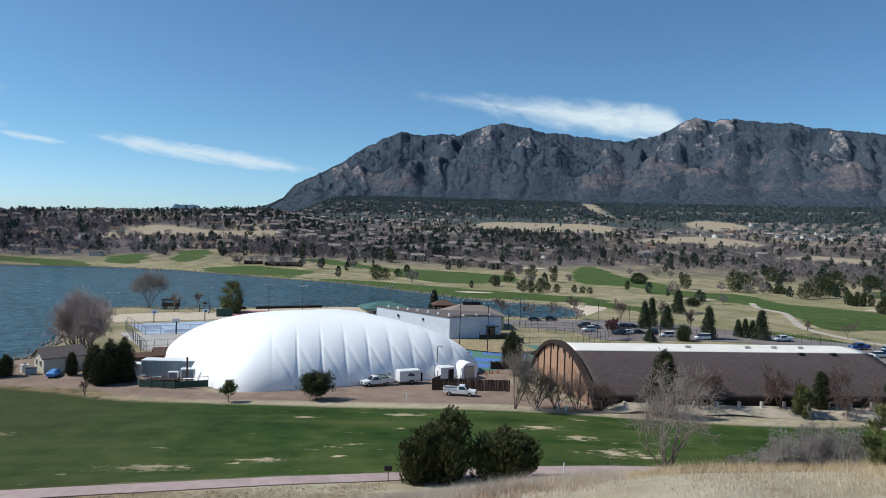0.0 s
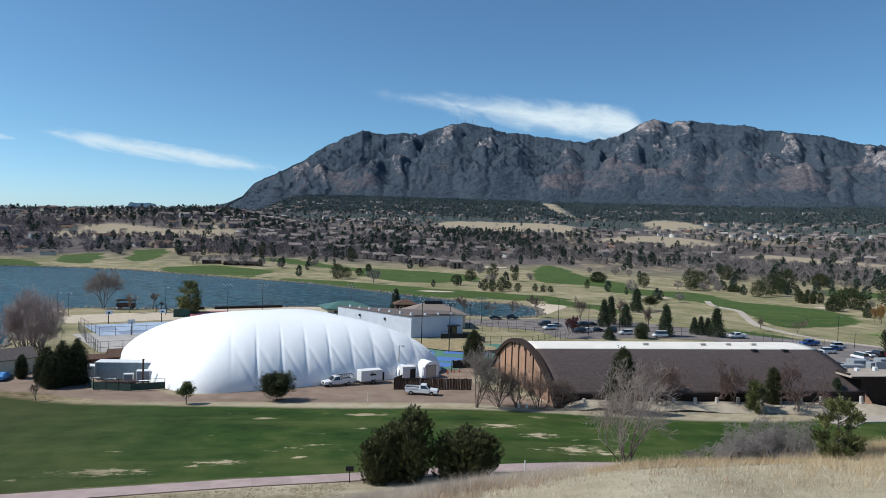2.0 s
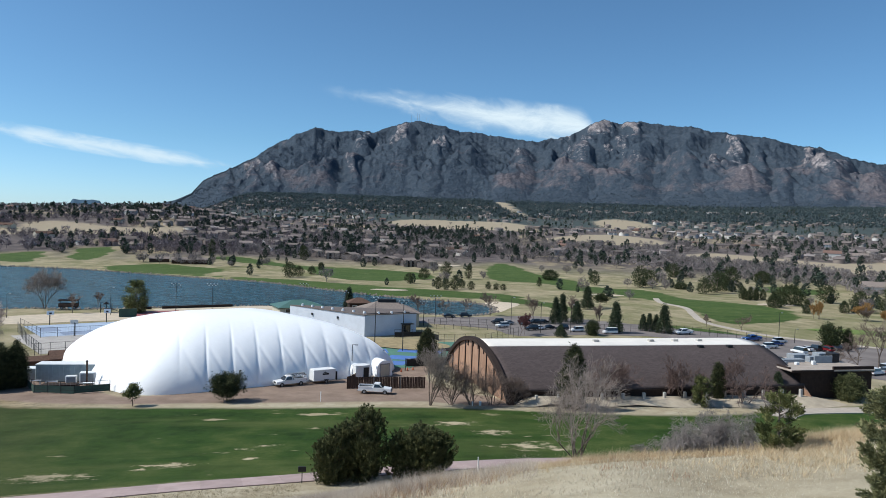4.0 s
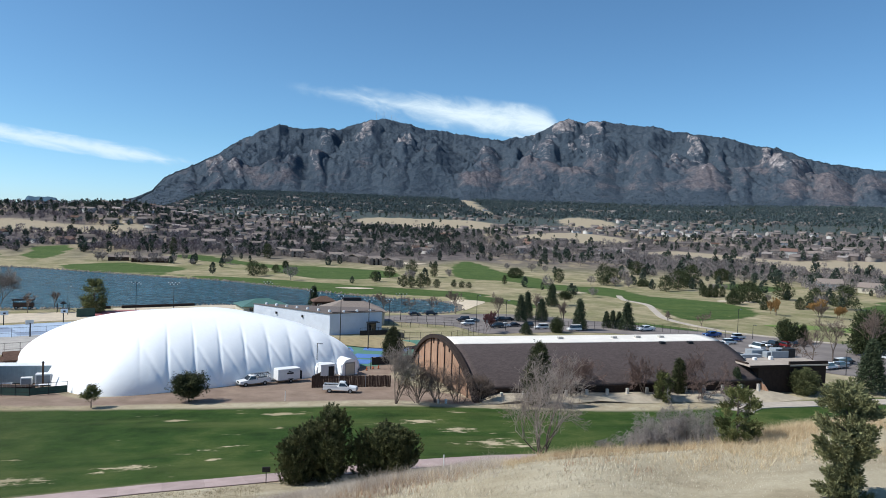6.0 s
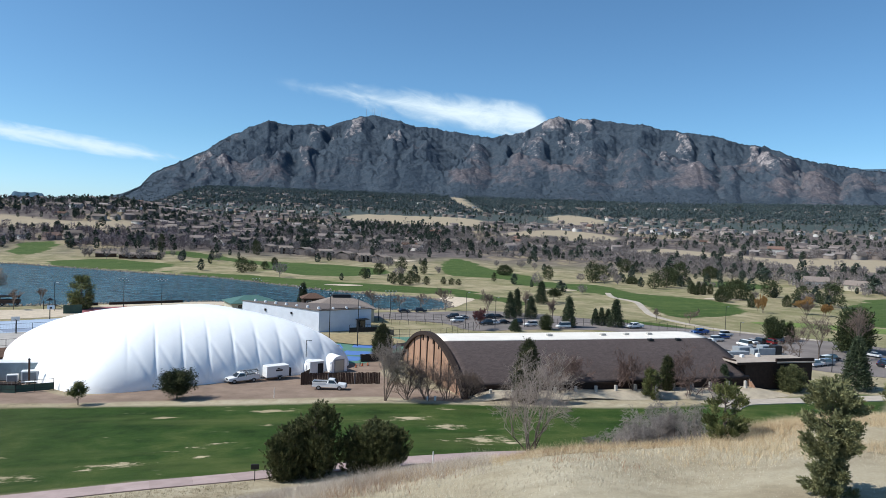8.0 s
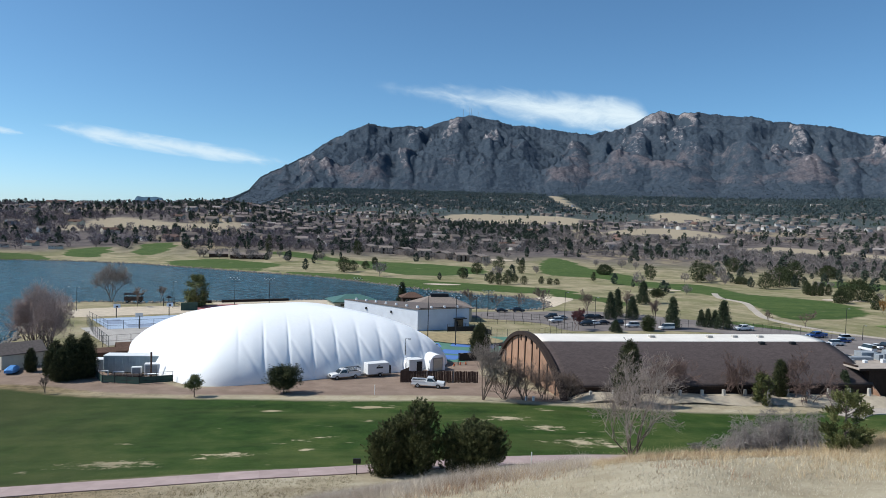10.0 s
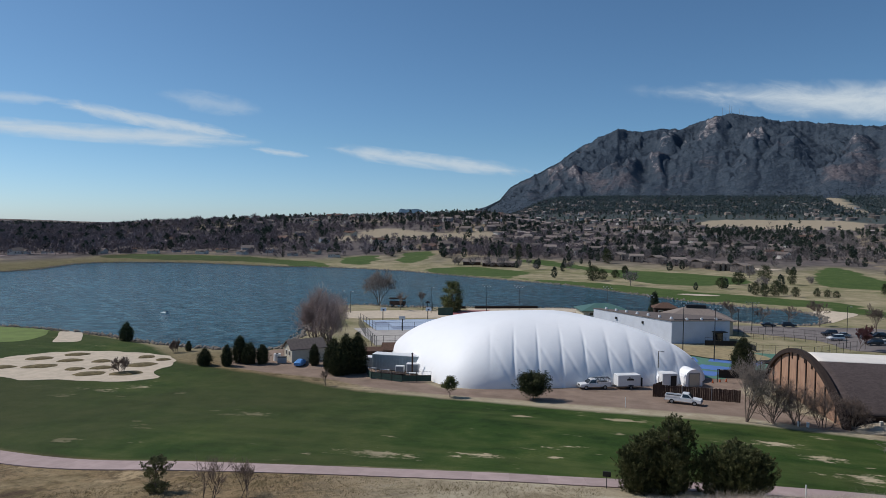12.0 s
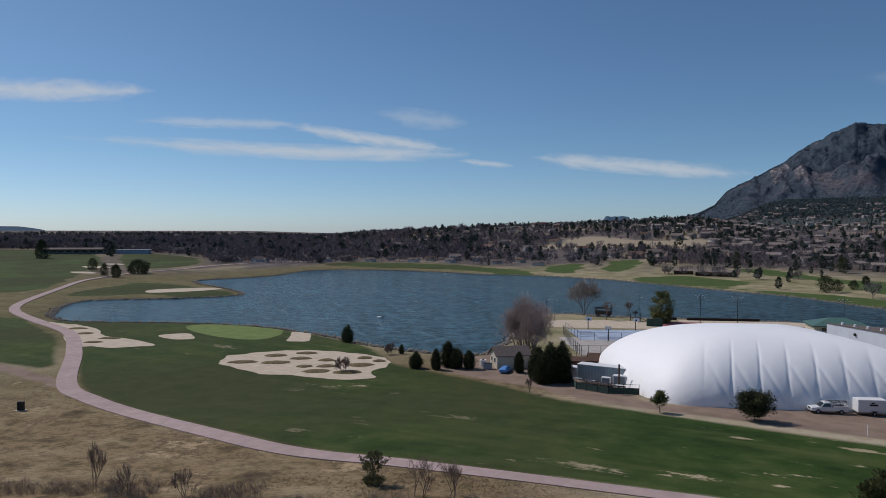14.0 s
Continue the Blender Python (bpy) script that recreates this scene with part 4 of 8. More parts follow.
# ---------------------------------------------------------------- barrel-vaulted tennis hall
def build_hall():
    L, W, H, EAVE = 59.0, 40.0, 8.55, 2.45
    base = thing("tennis_hall", pose(26.1, 113.7, 0.0, 0, 0, 8.6), "brown barrel-vaulted hall with shingled roof and plywood gable", "hall")
    R = (W * W / 4 + H * H) / (2 * H)

    def arc(y):
        return math.sqrt(max(R * R - (y - W / 2) ** 2, 0)) - (R - H)

    ys = np.linspace(0, W, 81)
    y_eave = min(y for y in ys if arc(y) >= EAVE)
    split = 15.6

    def shell(name, ya, yb, mat, lift, x0=0.35, x1=L, label=""):
        n = max(3, int((yb - ya) / 0.5))
        nx = 30
        verts, faces, uv = [], [], []
        for k in range(nx + 1):
            for i in range(n + 1):
                y = ya + (yb - ya) * i / n
                th = math.atan2(y - W / 2, arc(y) + R - H)
                verts.append((x0 + (x1 - x0) * k / nx, y + lift * math.sin(th), arc(y) + lift * math.cos(th)))
                uv.append((x0 + (x1 - x0) * k / nx, R * th))
        m = n + 1
        for k in range(nx):
            for i in range(n):
                faces.append((k * m + i, (k + 1) * m + i, (k + 1) * m + i + 1, k * m + i + 1))
        me = mesh_of(name, verts, faces, mat, True)
        lay = me.uv_layers.new(name="UVMap")
        for loop in me.loops:
            lay.data[loop.index].uv = uv[loop.vertex_index]
        ob = put_mesh(name, me, base, label)
        sol = ob.modifiers.new("thick", "SOLIDIFY")
        sol.thickness, sol.offset = 0.22, -1
        return ob

    shell("roof", y_eave, split, M_SHINGLE, 0.0, label="dark brown shingled roof slope")
    shell("roof", W - split, W - y_eave, M_SHINGLE, 0.0, label="dark brown shingled roof slope")
    shell("roof_membrane", split + 0.01, W - split - 0.01, M_MEMBRANE, 0.05, label="pale membrane along the roof crown")
    # gable wall, a plywood sheet between each pair of battens
    bounds = np.linspace(0.6, W - 0.6, 10)
    for a, b in zip(bounds, bounds[1:]):
        bm = B()
        ring = [(y, arc(y)) for y in np.linspace(a + 0.02, b - 0.02, 6)]
        prof = [(a + 0.02, -0.6)] + [(y, max(z - 0.02, 0.05)) for y, z in ring] + [(b - 0.02, -0.6)]
        va = [bm.verts.new((0.25, y, z)) for y, z in prof]
        vb = [bm.verts.new((0.0, y, z)) for y, z in prof]
        bm.faces.new(va)
        bm.faces.new(vb[::-1])
        for i in range(len(prof)):
            bm.faces.new((va[i], vb[i], vb[(i + 1) % len(prof)], va[(i + 1) % len(prof)]))
        bmesh.ops.recalc_face_normals(bm, faces=bm.faces)
        part("panel", bm, M_PLY, base)
    for k, y in enumerate(bounds[1:-1]):
        bm = box(B(), -0.09, y, (arc(y) - 0.2 - 0.6) / 2, 0.18, 0.30, arc(y) + 0.35, bevel=0.02)
        part("batten", bm, M_DARKWOOD, base, "dark vertical timber rib")
    for y in (W / 2 - 1.5, W / 2 + 1.6, W / 2 + 4.8, W / 2 - 4.8):
        bm = box(B(), -0.10, y, arc(y) - 0.7, 0.2, 0.26, 1.1, bevel=0.02)
        part("short_batten", bm, M_DARKWOOD, base)
    # arched edge beam
    bm = B()
    prev = None
    for y in np.linspace(0.0, W, 61):
        th = math.atan2(y - W / 2, arc(y) + R - H)
        o = Vector((0, math.sin(th), math.cos(th)))
        c = Vector((0, y, arc(y)))
        ring = [bm.verts.new(c + o * s + Vector((x, 0, 0))) for x, s in ((-0.55, -0.15), (0.4, -0.15), (0.4, 0.6), (-0.55, 0.6))]
        if prev:
            for i in range(4):
                bm.faces.new((prev[i], ring[i], ring[(i + 1) % 4], prev[(i + 1) % 4]))
        prev = ring
    bmesh.ops.recalc_face_normals(bm, faces=bm.faces)
    part("edge_beam", bm, M_DARKWOOD, base, "dark arched gable trim")
    # far gable, back wall and the dark recess under the eaves
    bm = B()
    prof = [(0.6, -0.6)] + [(y, arc(y) - 0.25) for y in np.linspace(0.8, W - 0.8, 30)] + [(W - 0.6, -0.6)]
    va = [bm.verts.new((L - 0.3, y, z)) for y, z in prof]
    vb = [bm.verts.new((L - 0.05, y, z)) for y, z in prof]
    bm.faces.new(va)
    bm.faces.new(vb[::-1])
    for i in range(len(prof)):
        bm.faces.new((va[i], vb[i], vb[(i + 1) % len(prof)], va[(i + 1) % len(prof)]))
    bmesh.ops.recalc_face_normals(bm, faces=bm.faces)
    part("gable_wall", bm, M_PLY, base)
    part("side_wall", box(B(), L / 2, 3.4, 0.9, L - 1.0, 0.2, 3.4), M_DARKWOOD, base, "dark wall under the eaves")
    part("side_wall", box(B(), L / 2, W - 3.4, 0.9, L - 1.0, 0.2, 3.4), M_DARKWOOD, base)
    part("fascia", box(B(), L / 2, y_eave - 0.02, EAVE - 0.05, L - 0.6, 0.16, 0.34, bevel=0.02), M_DARKWOOD, base, "dark eaves board")
    x = 4.8
    while x < L:
        bm = prism(B(), [(x - 0.2, -0.5), (x + 0.2, -0.5), (x + 0.2, 2.3), (x - 0.2, 2.3)], 1.0, 1.8)
        for v in bm.verts:
            if v.co.z > 1 and v.co.y < 1.2:
                v.co.y += 0.35
        part("buttress", bm, M_CONCRETE, base, "pale concrete buttress")
        x += 4.0
    for xx, yy in ((44.5, 14.4), (51.0, 14.4), (36, 18.4), (41.5, 18.6), (47.0, 18.6), (24, 18.4)):
        hood = M_BLACK if yy < 16 else M_CONCRETE
        part("roof_vent", box(B(), xx, yy, arc(yy) + 0.2, 1.1, 0.8, 0.5, bevel=0.05), hood, base)
    # side canopy at the back corner
    part("lean_to_roof", box(B(), 0.8, W + 1.2, 3.1, 3.0, 3.2, 0.18, bevel=0.02), M_DARKWOOD, base)
    part("lean_to_post", box(B(), -0.5, W + 2.5, 1.5, 0.18, 0.18, 3.0), M_DARKWOOD, base)
    # the long walls are not quite square to the gable
    for o in base.children_recursive:
        for v in o.data.vertices:
            v.co.y -= 0.04 * v.co.x
    return base


build_hall()


def build_annex():
    base = thing("hall_annex", pose(84.5, 123.5, 0.0, 0, 0, 6.0), "low dark flat-roofed annex with rooftop units", "building")
    part("wall", box(B(), 7.0, 6.5, 2.5, 16.0, 13.0, 5.6, bevel=0.03), M_DARKWOOD, base, "dark stained wall")
    part("roof_slab", box(B(), 6.0, 6.3, 5.35, 18.5, 13.6, 0.3, bevel=0.04), M_GRAVELROOF, base, "pale flat roof")
    part("parapet", box(B(), -2.6, 9.5, 5.6, 0.4, 17.0, 0.4), M_DARKWOOD, base)
    part("parapet", box(B(), 10.6, -0.1, 5.55, 9.2, 0.4, 1.1, bevel=0.03), M_DARKWOOD, base)
    part("parapet", box(B(), 1.2, -0.55, 5.35, 9.2, 0.2, 0.42, bevel=0.02), M_DARKWOOD, base)
    for x, y, sx, sy, sz, m in ((0.5, 9, 3.2, 1.6, 0.8, M_BLACK), (6.5, 10, 3.6, 2.2, 1.3, M_GREYWALL), (11.5, 9.5, 2.4, 2.0, 1.6, M_GREYWALL), (9, 11.5, 5.6, 1.2, 0.6, M_DARKWOOD), (3.4, 8.0, 5.0, 1.6, 0.7, M_GREYWALL), (9.5, 6.5, 4.2, 0.3, 1.5, M_GREYWALL), (12.6, 7.5, 1.8, 1.8, 1.9, M_BLACK), (8, 7.8, 2.2, 1.4, 1.2, M_GREYWALL), (2.2, 5.0, 0.7, 0.7, 0.6, M_WHITE), (6.0, 5.0, 0.7, 0.7, 0.8, M_WHITE), (0.5, 6, 0.6, 0.6, 0.5, M_STEEL)):
        unit = part("rooftop_unit", box(B(), x, y, 5.42 + sz / 2, sx, sy, sz, bevel=0.05), m, base)
        if sz > 1.5:
            part("grille", box(B(), x, y - sy / 2 - 0.02, 5.42 + sz * 0.55, sx * 0.6, 0.06, sz * 0.5), M_BLACK, unit)


build_annex()


# ---------------------------------------------------------------- pale clubhouse behind the dome
def build_club():
    base = thing("clubhouse", pose(2.4, 190.6, 0.0, 0, 0, 24), "pale blue stucco clubhouse with a flat roof edge", "building")
    # the near corner is the origin; the long white flank runs back to one side

    def block(z0, z1, grow):
        bm = B()
        ring = [(-0.0 - grow, -grow), (15.8 + grow, -grow), (16.0 + grow, 8.0 + grow), (-11.5 - grow, 27.5 + grow)]
        lo = [bm.verts.new((px, py, z0)) for px, py in ring]
        hi = [bm.verts.new((px, py, z1)) for px, py in ring]
        bm.faces.new(lo[::-1])
        bm.faces.new(hi)
        for i in range(4):
            bm.faces.new((lo[i], lo[(i + 1) % 4], hi[(i + 1) % 4], hi[i]))
        return bm

    part("wall", block(-0.4, 5.75, 0.0), M_BLUEWALL, base, "pale stucco wall")
    part("roof_deck", block(5.76, 5.95, 0.2), M_GREYROOF, base)
    for k in range(7):
        part("roof_cowl", tube(B(), (1.2 - 1.65 * k, 3 + 3.6 * k, 5.9), (1.2 - 1.65 * k, 3 + 3.6 * k, 6.5), 0.45, 0.3, 8), M_WHITE, base)
    for k in range(3):
        part("roof_cowl", tube(B(), (4.5 + 4.0 * k, 1.0, 5.9), (4.5 + 4.0 * k, 1.0, 6.5), 0.45, 0.3, 8), M_WHITE, base)
    part("roof_pipe", box(B(), 7.5, 0.8, 6.05, 13.0, 0.18, 0.18), M_BLACK, base)
    door = part("doorway", box(B(), 12.6, -0.1, 1.4, 2.6, 0.25, 2.8), M_BLACK, base, "dark glazed doorway")
    part("pane", box(B(), 12.6, -0.25, 1.4, 2.2, 0.05, 2.4), M_GLASS, door)
    part("door_canopy", box(B(), 12.6, -0.9, 3.1, 3.4, 1.8, 0.2, bevel=0.02), M_BLACK, base)
    for k in range(2):
        part("wall_lamp", box(B(), -4.0 - 4.0 * k, 9.3 + 9.3 * k, 4.2, 0.4, 0.5, 0.6), M_BLACK, base)


build_club()


def hip_house(name, m, sx, sy, wall_h, roof_h, wall, roof, label, lantern=False, windows=3):
    """A low house with a hipped roof, windows and door."""
    base = thing(name, m, label, "building")
    part("wall", box(B(), 0, 0, wall_h / 2 - 0.3, sx, sy, wall_h + 0.6), wall, base)
    bm = B()
    ex, ey = sx / 2 + 0.7, sy / 2 + 0.7
    rx = max(sx / 2 - sy / 2, 0.3)
    low = [bm.verts.new(p) for p in ((-ex, -ey, wall_h), (ex, -ey, wall_h), (ex, ey, wall_h), (-ex, ey, wall_h))]
    lift = [bm.verts.new(p) for p in ((-ex, -ey, wall_h + 0.22), (ex, -ey, wall_h + 0.22), (ex, ey, wall_h + 0.22), (-ex, ey, wall_h + 0.22))]
    a, b = bm.verts.new((-rx, 0, wall_h + roof_h)), bm.verts.new((rx, 0, wall_h + roof_h))
    bm.faces.new(low[::-1])
    for i in range(4):
        bm.faces.new((low[i], low[(i + 1) % 4], lift[(i + 1) % 4], lift[i]))
    bm.faces.new((lift[0], lift[1], b, a))
    bm.faces.new((lift[1], lift[2], b))
    bm.faces.new((lift[2], lift[3], a, b))
    bm.faces.new((lift[3], lift[0], a))
    bmesh.ops.recalc_face_normals(bm, faces=bm.faces)
    top = part("roof", bm, roof, base)
    if lantern:
        part("roof_lantern", box(B(), 0, 0, wall_h + roof_h + 0.1, rx * 1.2 + 2.5, 2.0, 0.9, bevel=0.05), M_BLACK, top, "dark louvred roof lantern")
    for k in range(windows):
        x = (k + 0.5) / windows * sx - sx / 2
        win = part("window", box(B(), x, -sy / 2 - 0.03, wall_h * 0.55, 1.6, 0.12, 1.2), M_WHITE, base)
        part("pane", box(B(), x, -sy / 2 - 0.10, wall_h * 0.55, 1.35, 0.04, 0.98), M_GLASS, win)
    return base


hip_house("pavilion", pose(9.2, 216.5, 0, 0, 0, 6), 18, 13, 3.9, 3.2, M_TANWALL, M_TAUPEROOF, "low pavilion with a taupe hipped roof and dark lantern", True, 4)
hip_house("pavilion", pose(-19.5, 243.0, 0, 0, 0, 20), 15, 11, 1.9, 2.2, M_TANWALL, M_TEALROOF, "small pavilion under a green metal hipped roof", False, 3)
hip_house("kiosk", pose(0.8, 249.0, 0, 0, 0, 10), 7, 5, 2.8, 1.8, M_DARKWOOD, M_BROWNROOF, "small brown lakeside kiosk with hipped roof", False, 2)


# ---------------------------------------------------------------- gabled sheds
def gable_house(name, m, sx, sy, wall_h, roof_h, wall, roof, label, group="", over=0.45, windows=2, door=True, chimney=False):
    """A small building with a ridge along x."""
    base = thing(name, m, label, "shed" if "shed" in name else "house", group)
    part("wall", prism(B(), [(-sy / 2, -0.8), (sy / 2, -0.8), (sy / 2, wall_h), (0, wall_h + roof_h), (-sy / 2, wall_h)], -sx / 2, sx / 2), wall, base).matrix_basis = pose(0, 0, 0, 0, 0, 90)
    run = sy / 2 + over
    rise = roof_h * run / (sy / 2)
    for s in (-1, 1):
        bm = B()
        z0, z1 = wall_h + roof_h - rise, wall_h + roof_h
        p = [(0, z1 + 0.03), (0, z1 + 0.2), (s * run, z0 + 0.2), (s * run, z0 + 0.03)]
        a = [bm.verts.new((-sx / 2 - over, y, z)) for y, z in p]
        b = [bm.verts.new((sx / 2 + over, y, z)) for y, z in p]
        bm.faces.new(a)
        bm.faces.new(b[::-1])
        for i in range(4):
            bm.faces.new((a[i], b[i], b[(i + 1) % 4], a[(i + 1) % 4]))
        bmesh.ops.recalc_face_normals(bm, faces=bm.faces)
        part("roof", bm, roof, base)
    for k in range(windows):
        y = (k + 0.5) / windows * sy * 0.8 - sy * 0.4
        win = part("window", box(B(), -sx / 2 - 0.03, y, wall_h * 0.62, 0.12, 0.9, 1.1), M_WHITE, base)
        part("pane", box(B(), -sx / 2 - 0.10, y, wall_h * 0.62, 0.04, 0.7, 0.9), M_GLASS, win)
    if door:
        part("door", box(B(), sx * 0.1, -sy / 2 - 0.04, 1.0, 1.0, 0.12, 2.0), M_BROWNROOF, base)
    if chimney:
        part("chimney", box(B(), sx * 0.2, sy * 0.15, wall_h + roof_h * 0.9, 0.7, 0.7, 1.6), M_ROCK, base)
    return base


gable_house("boat_shed", pose(-74.6, 138.0, 0, 0, 0, 48), 7.4, 5.0, 2.9, 1.5, M_TANWALL, M_GREYROOF, "cream lakeside shed with a charcoal shingle roof", windows=2, door=False)
gable_house("storage_shed", pose(-56.5, 147.5, 0, 0, 0, 26), 6.0, 4.2, 2.1, 1.1, M_BROWNROOF, M_BROWNROOF, "small brown timber shed with a brown roof", windows=0, door=False)
gable_house("storage_shed", pose(-62.0, 146.0, 0, 0, 0, 26), 6.5, 3.6, 1.6, 0.5, M_BROWNROOF, M_BROWNROOF, "low brown timber shed with a shallow roof", windows=0, door=False)
# ---------------------------------------------------------------- trees and shrubs
def limb_mesh(name, segs, mat, sides=5):
    """Tapered limbs from rows of start, end and the two radii."""
    segs = np.array(segs, float)
    p0, p1, r0, r1 = segs[:, 0:3], segs[:, 3:6], segs[:, 6], segs[:, 7]
    d = p1 - p0
    d /= np.linalg.norm(d, axis=1)[:, None] + 1e-9
    ref = np.where(np.abs(d[:, 2:3]) > 0.9, np.array([[1.0, 0, 0]]), np.array([[0, 0, 1.0]]))
    e1 = np.cross(d, ref)
    e1 /= np.linalg.norm(e1, axis=1)[:, None] + 1e-9
    e2 = np.cross(d, e1)
    th = np.arange(sides) * 2 * math.pi / sides
    ring = np.cos(th)[None, :, None] * e1[:, None] + np.sin(th)[None, :, None] * e2[:, None]
    low = p0[:, None] + ring * r0[:, None, None]
    top = p1[:, None] + ring * r1[:, None, None]
    v = np.concatenate([low, top], axis=1).reshape(-1, 3)
    n = len(segs)
    q = np.arange(sides)
    f = np.stack([q, (q + 1) % sides, (q + 1) % sides + sides, q + sides], -1)
    f = (f[None] + (np.arange(n) * 2 * sides)[:, None, None]).reshape(-1, 4)
    return fast_mesh(name, v, f, mat)


def grow(rng, height, width, stems=1, levels=5, up=0.55, fine=1.0, splay=0.5, root=0.12, first=0.24):
    """Limbs of a leafless tree, forking upwards within its height and width."""
    thick, twigs, owner, stem = [], [], [], [0]

    def fork(p, d, length, r, lev):
        q = p + d * length
        (thick if lev <= 1 else twigs).append((*p, *q, r, r * 0.68))
        if lev <= 1:
            owner.append(stem[0])
        if lev >= levels:
            return
        n = 3 if lev < 3 else (3 if rng.random() < 0.6 * fine else 2)
        for k in range(n):
            side = Vector((rng.gauss(0, 1), rng.gauss(0, 1), rng.gauss(0, 0.55)))
            nd = (d * 1.0 + side * (0.5 + 0.05 * lev) * spread + Vector((0, 0, up * 0.5))).normalized()
            at = p + d * length * (rng.uniform(0.45, 1.0) if k else 1.0)
            fork(at, nd, length * rng.uniform(0.62, 0.86), r * 0.62, lev + 1)

    spread = min(1.25, max(0.45, width / max(height, 0.1)))
    base_r = 0.016 * height + 0.015
    for s in range(stems):
        stem[0] = s
        lean = Vector((rng.gauss(0, splay), rng.gauss(0, splay), 1)) if stems > 1 else Vector((rng.gauss(0, 0.05), rng.gauss(0, 0.05), 1))
        start = Vector((rng.gauss(0, root) * width * (stems > 1), rng.gauss(0, root) * width * (stems > 1), -0.3))
        fork(start, lean.normalized(), height * (0.26 if stems == 1 else first), base_r if stems == 1 else base_r * 0.55, 0)
    both = np.array(thick + twigs)
    top = np.percentile(both[:, 5], 99.6)
    sz = height / top
    ex = max(np.percentile(np.abs(both[:, 3:5]), 97), 0.1)
    sw = min(width / 2 / ex, 2.2)
    for arr in (both,):
        arr[:, [2, 5]] *= sz
        arr[:, [0, 1, 3, 4]] *= sw
    return both[:len(thick)], both[len(thick):], np.array(owner)


def bare_tree(x, y, height, width, seed, mat, stems, levels, label, name="bare_tree", category="tree", min_r=0.012, up=0.55, splay=0.5, root=0.12, first=0.24, dome=0.0):
    rng = random.Random(seed)
    thick, twigs, owner = grow(rng, height, width, stems, levels, up, 1.0, splay, root, first)
    twigs[:, 6:8] = np.maximum(twigs[:, 6:8], min_r)
    # the outer branches bow down to a rounded outline
    for arr in (thick, twigs):
        for k in (0, 3):
            rho = np.hypot(arr[:, k], arr[:, k + 1]) / (width / 2)
            arr[:, k + 2] *= np.sqrt(np.clip(1 - dome * np.clip(rho, 0, 1.1) ** 2, 0.12, 1))
    base = thing(name, pose(x, y, gz(x, y), 0, 0, 0), label, category)
    for s in range(stems):
        word = "trunk" if stems == 1 else "stem"
        put_mesh(word, limb_mesh(word, thick[owner == s], M_BARK, 6), base)
    put_mesh("crown", limb_mesh("crown", twigs, mat, 3), base)
    return base


def blades(rng, centres, outward, size, count, wide=0.30, loose=0.8):
    """Small crossing needle sprays round each centre: triangles."""
    n = len(centres)
    c = np.repeat(centres, count, axis=0)
    o = np.repeat(outward, count, axis=0)
    c = c + rng.normal(0, 1, c.shape) * size * loose
    d = o + rng.normal(0, 0.75, c.shape)
    d /= np.linalg.norm(d, axis=1)[:, None] + 1e-9
    side = np.cross(d, rng.normal(0, 1, c.shape))
    side /= np.linalg.norm(side, axis=1)[:, None] + 1e-9
    s = size * rng.uniform(0.6, 1.3, (len(c), 1))
    a, b, t = c - d * s * 0.3 - side * s * wide, c - d * s * 0.3 + side * s * wide, c + d * s * 0.85
    v = np.stack([a, b, t], 1).reshape(-1, 3)
    return v, np.arange(len(v)).reshape(-1, 3)


def plumes(rng, centres, outward, length, count):
    """Pointed sprays of fine blades, each leaning outwards and up."""
    axis = outward + np.array([0, 0, 0.55]) + rng.normal(0, 0.42, centres.shape)
    axis /= np.linalg.norm(axis, axis=1)[:, None]
    long = length * rng.uniform(0.6, 1.5, (len(centres), 1))
    c, ax, lg = np.repeat(centres, count, axis=0), np.repeat(axis, count, axis=0), np.repeat(long, count, axis=0)
    t = rng.uniform(0, 1, (len(c), 1)) ** 0.8
    off = rng.normal(0, 1, c.shape)
    off -= ax * np.sum(off * ax, axis=1)[:, None]
    p = c + ax * lg * (t - 0.35) + off * lg * 0.17 * (1.08 - t)
    d = ax + off * 0.45
    d /= np.linalg.norm(d, axis=1)[:, None]
    side = np.cross(d, rng.normal(0, 1, c.shape))
    side /= np.linalg.norm(side, axis=1)[:, None] + 1e-9
    s = lg * 0.30
    v = np.stack([p - side * s * 0.20, p + side * s * 0.20, p + d * s], 1).reshape(-1, 3)
    return v, np.arange(len(v)).reshape(-1, 3)


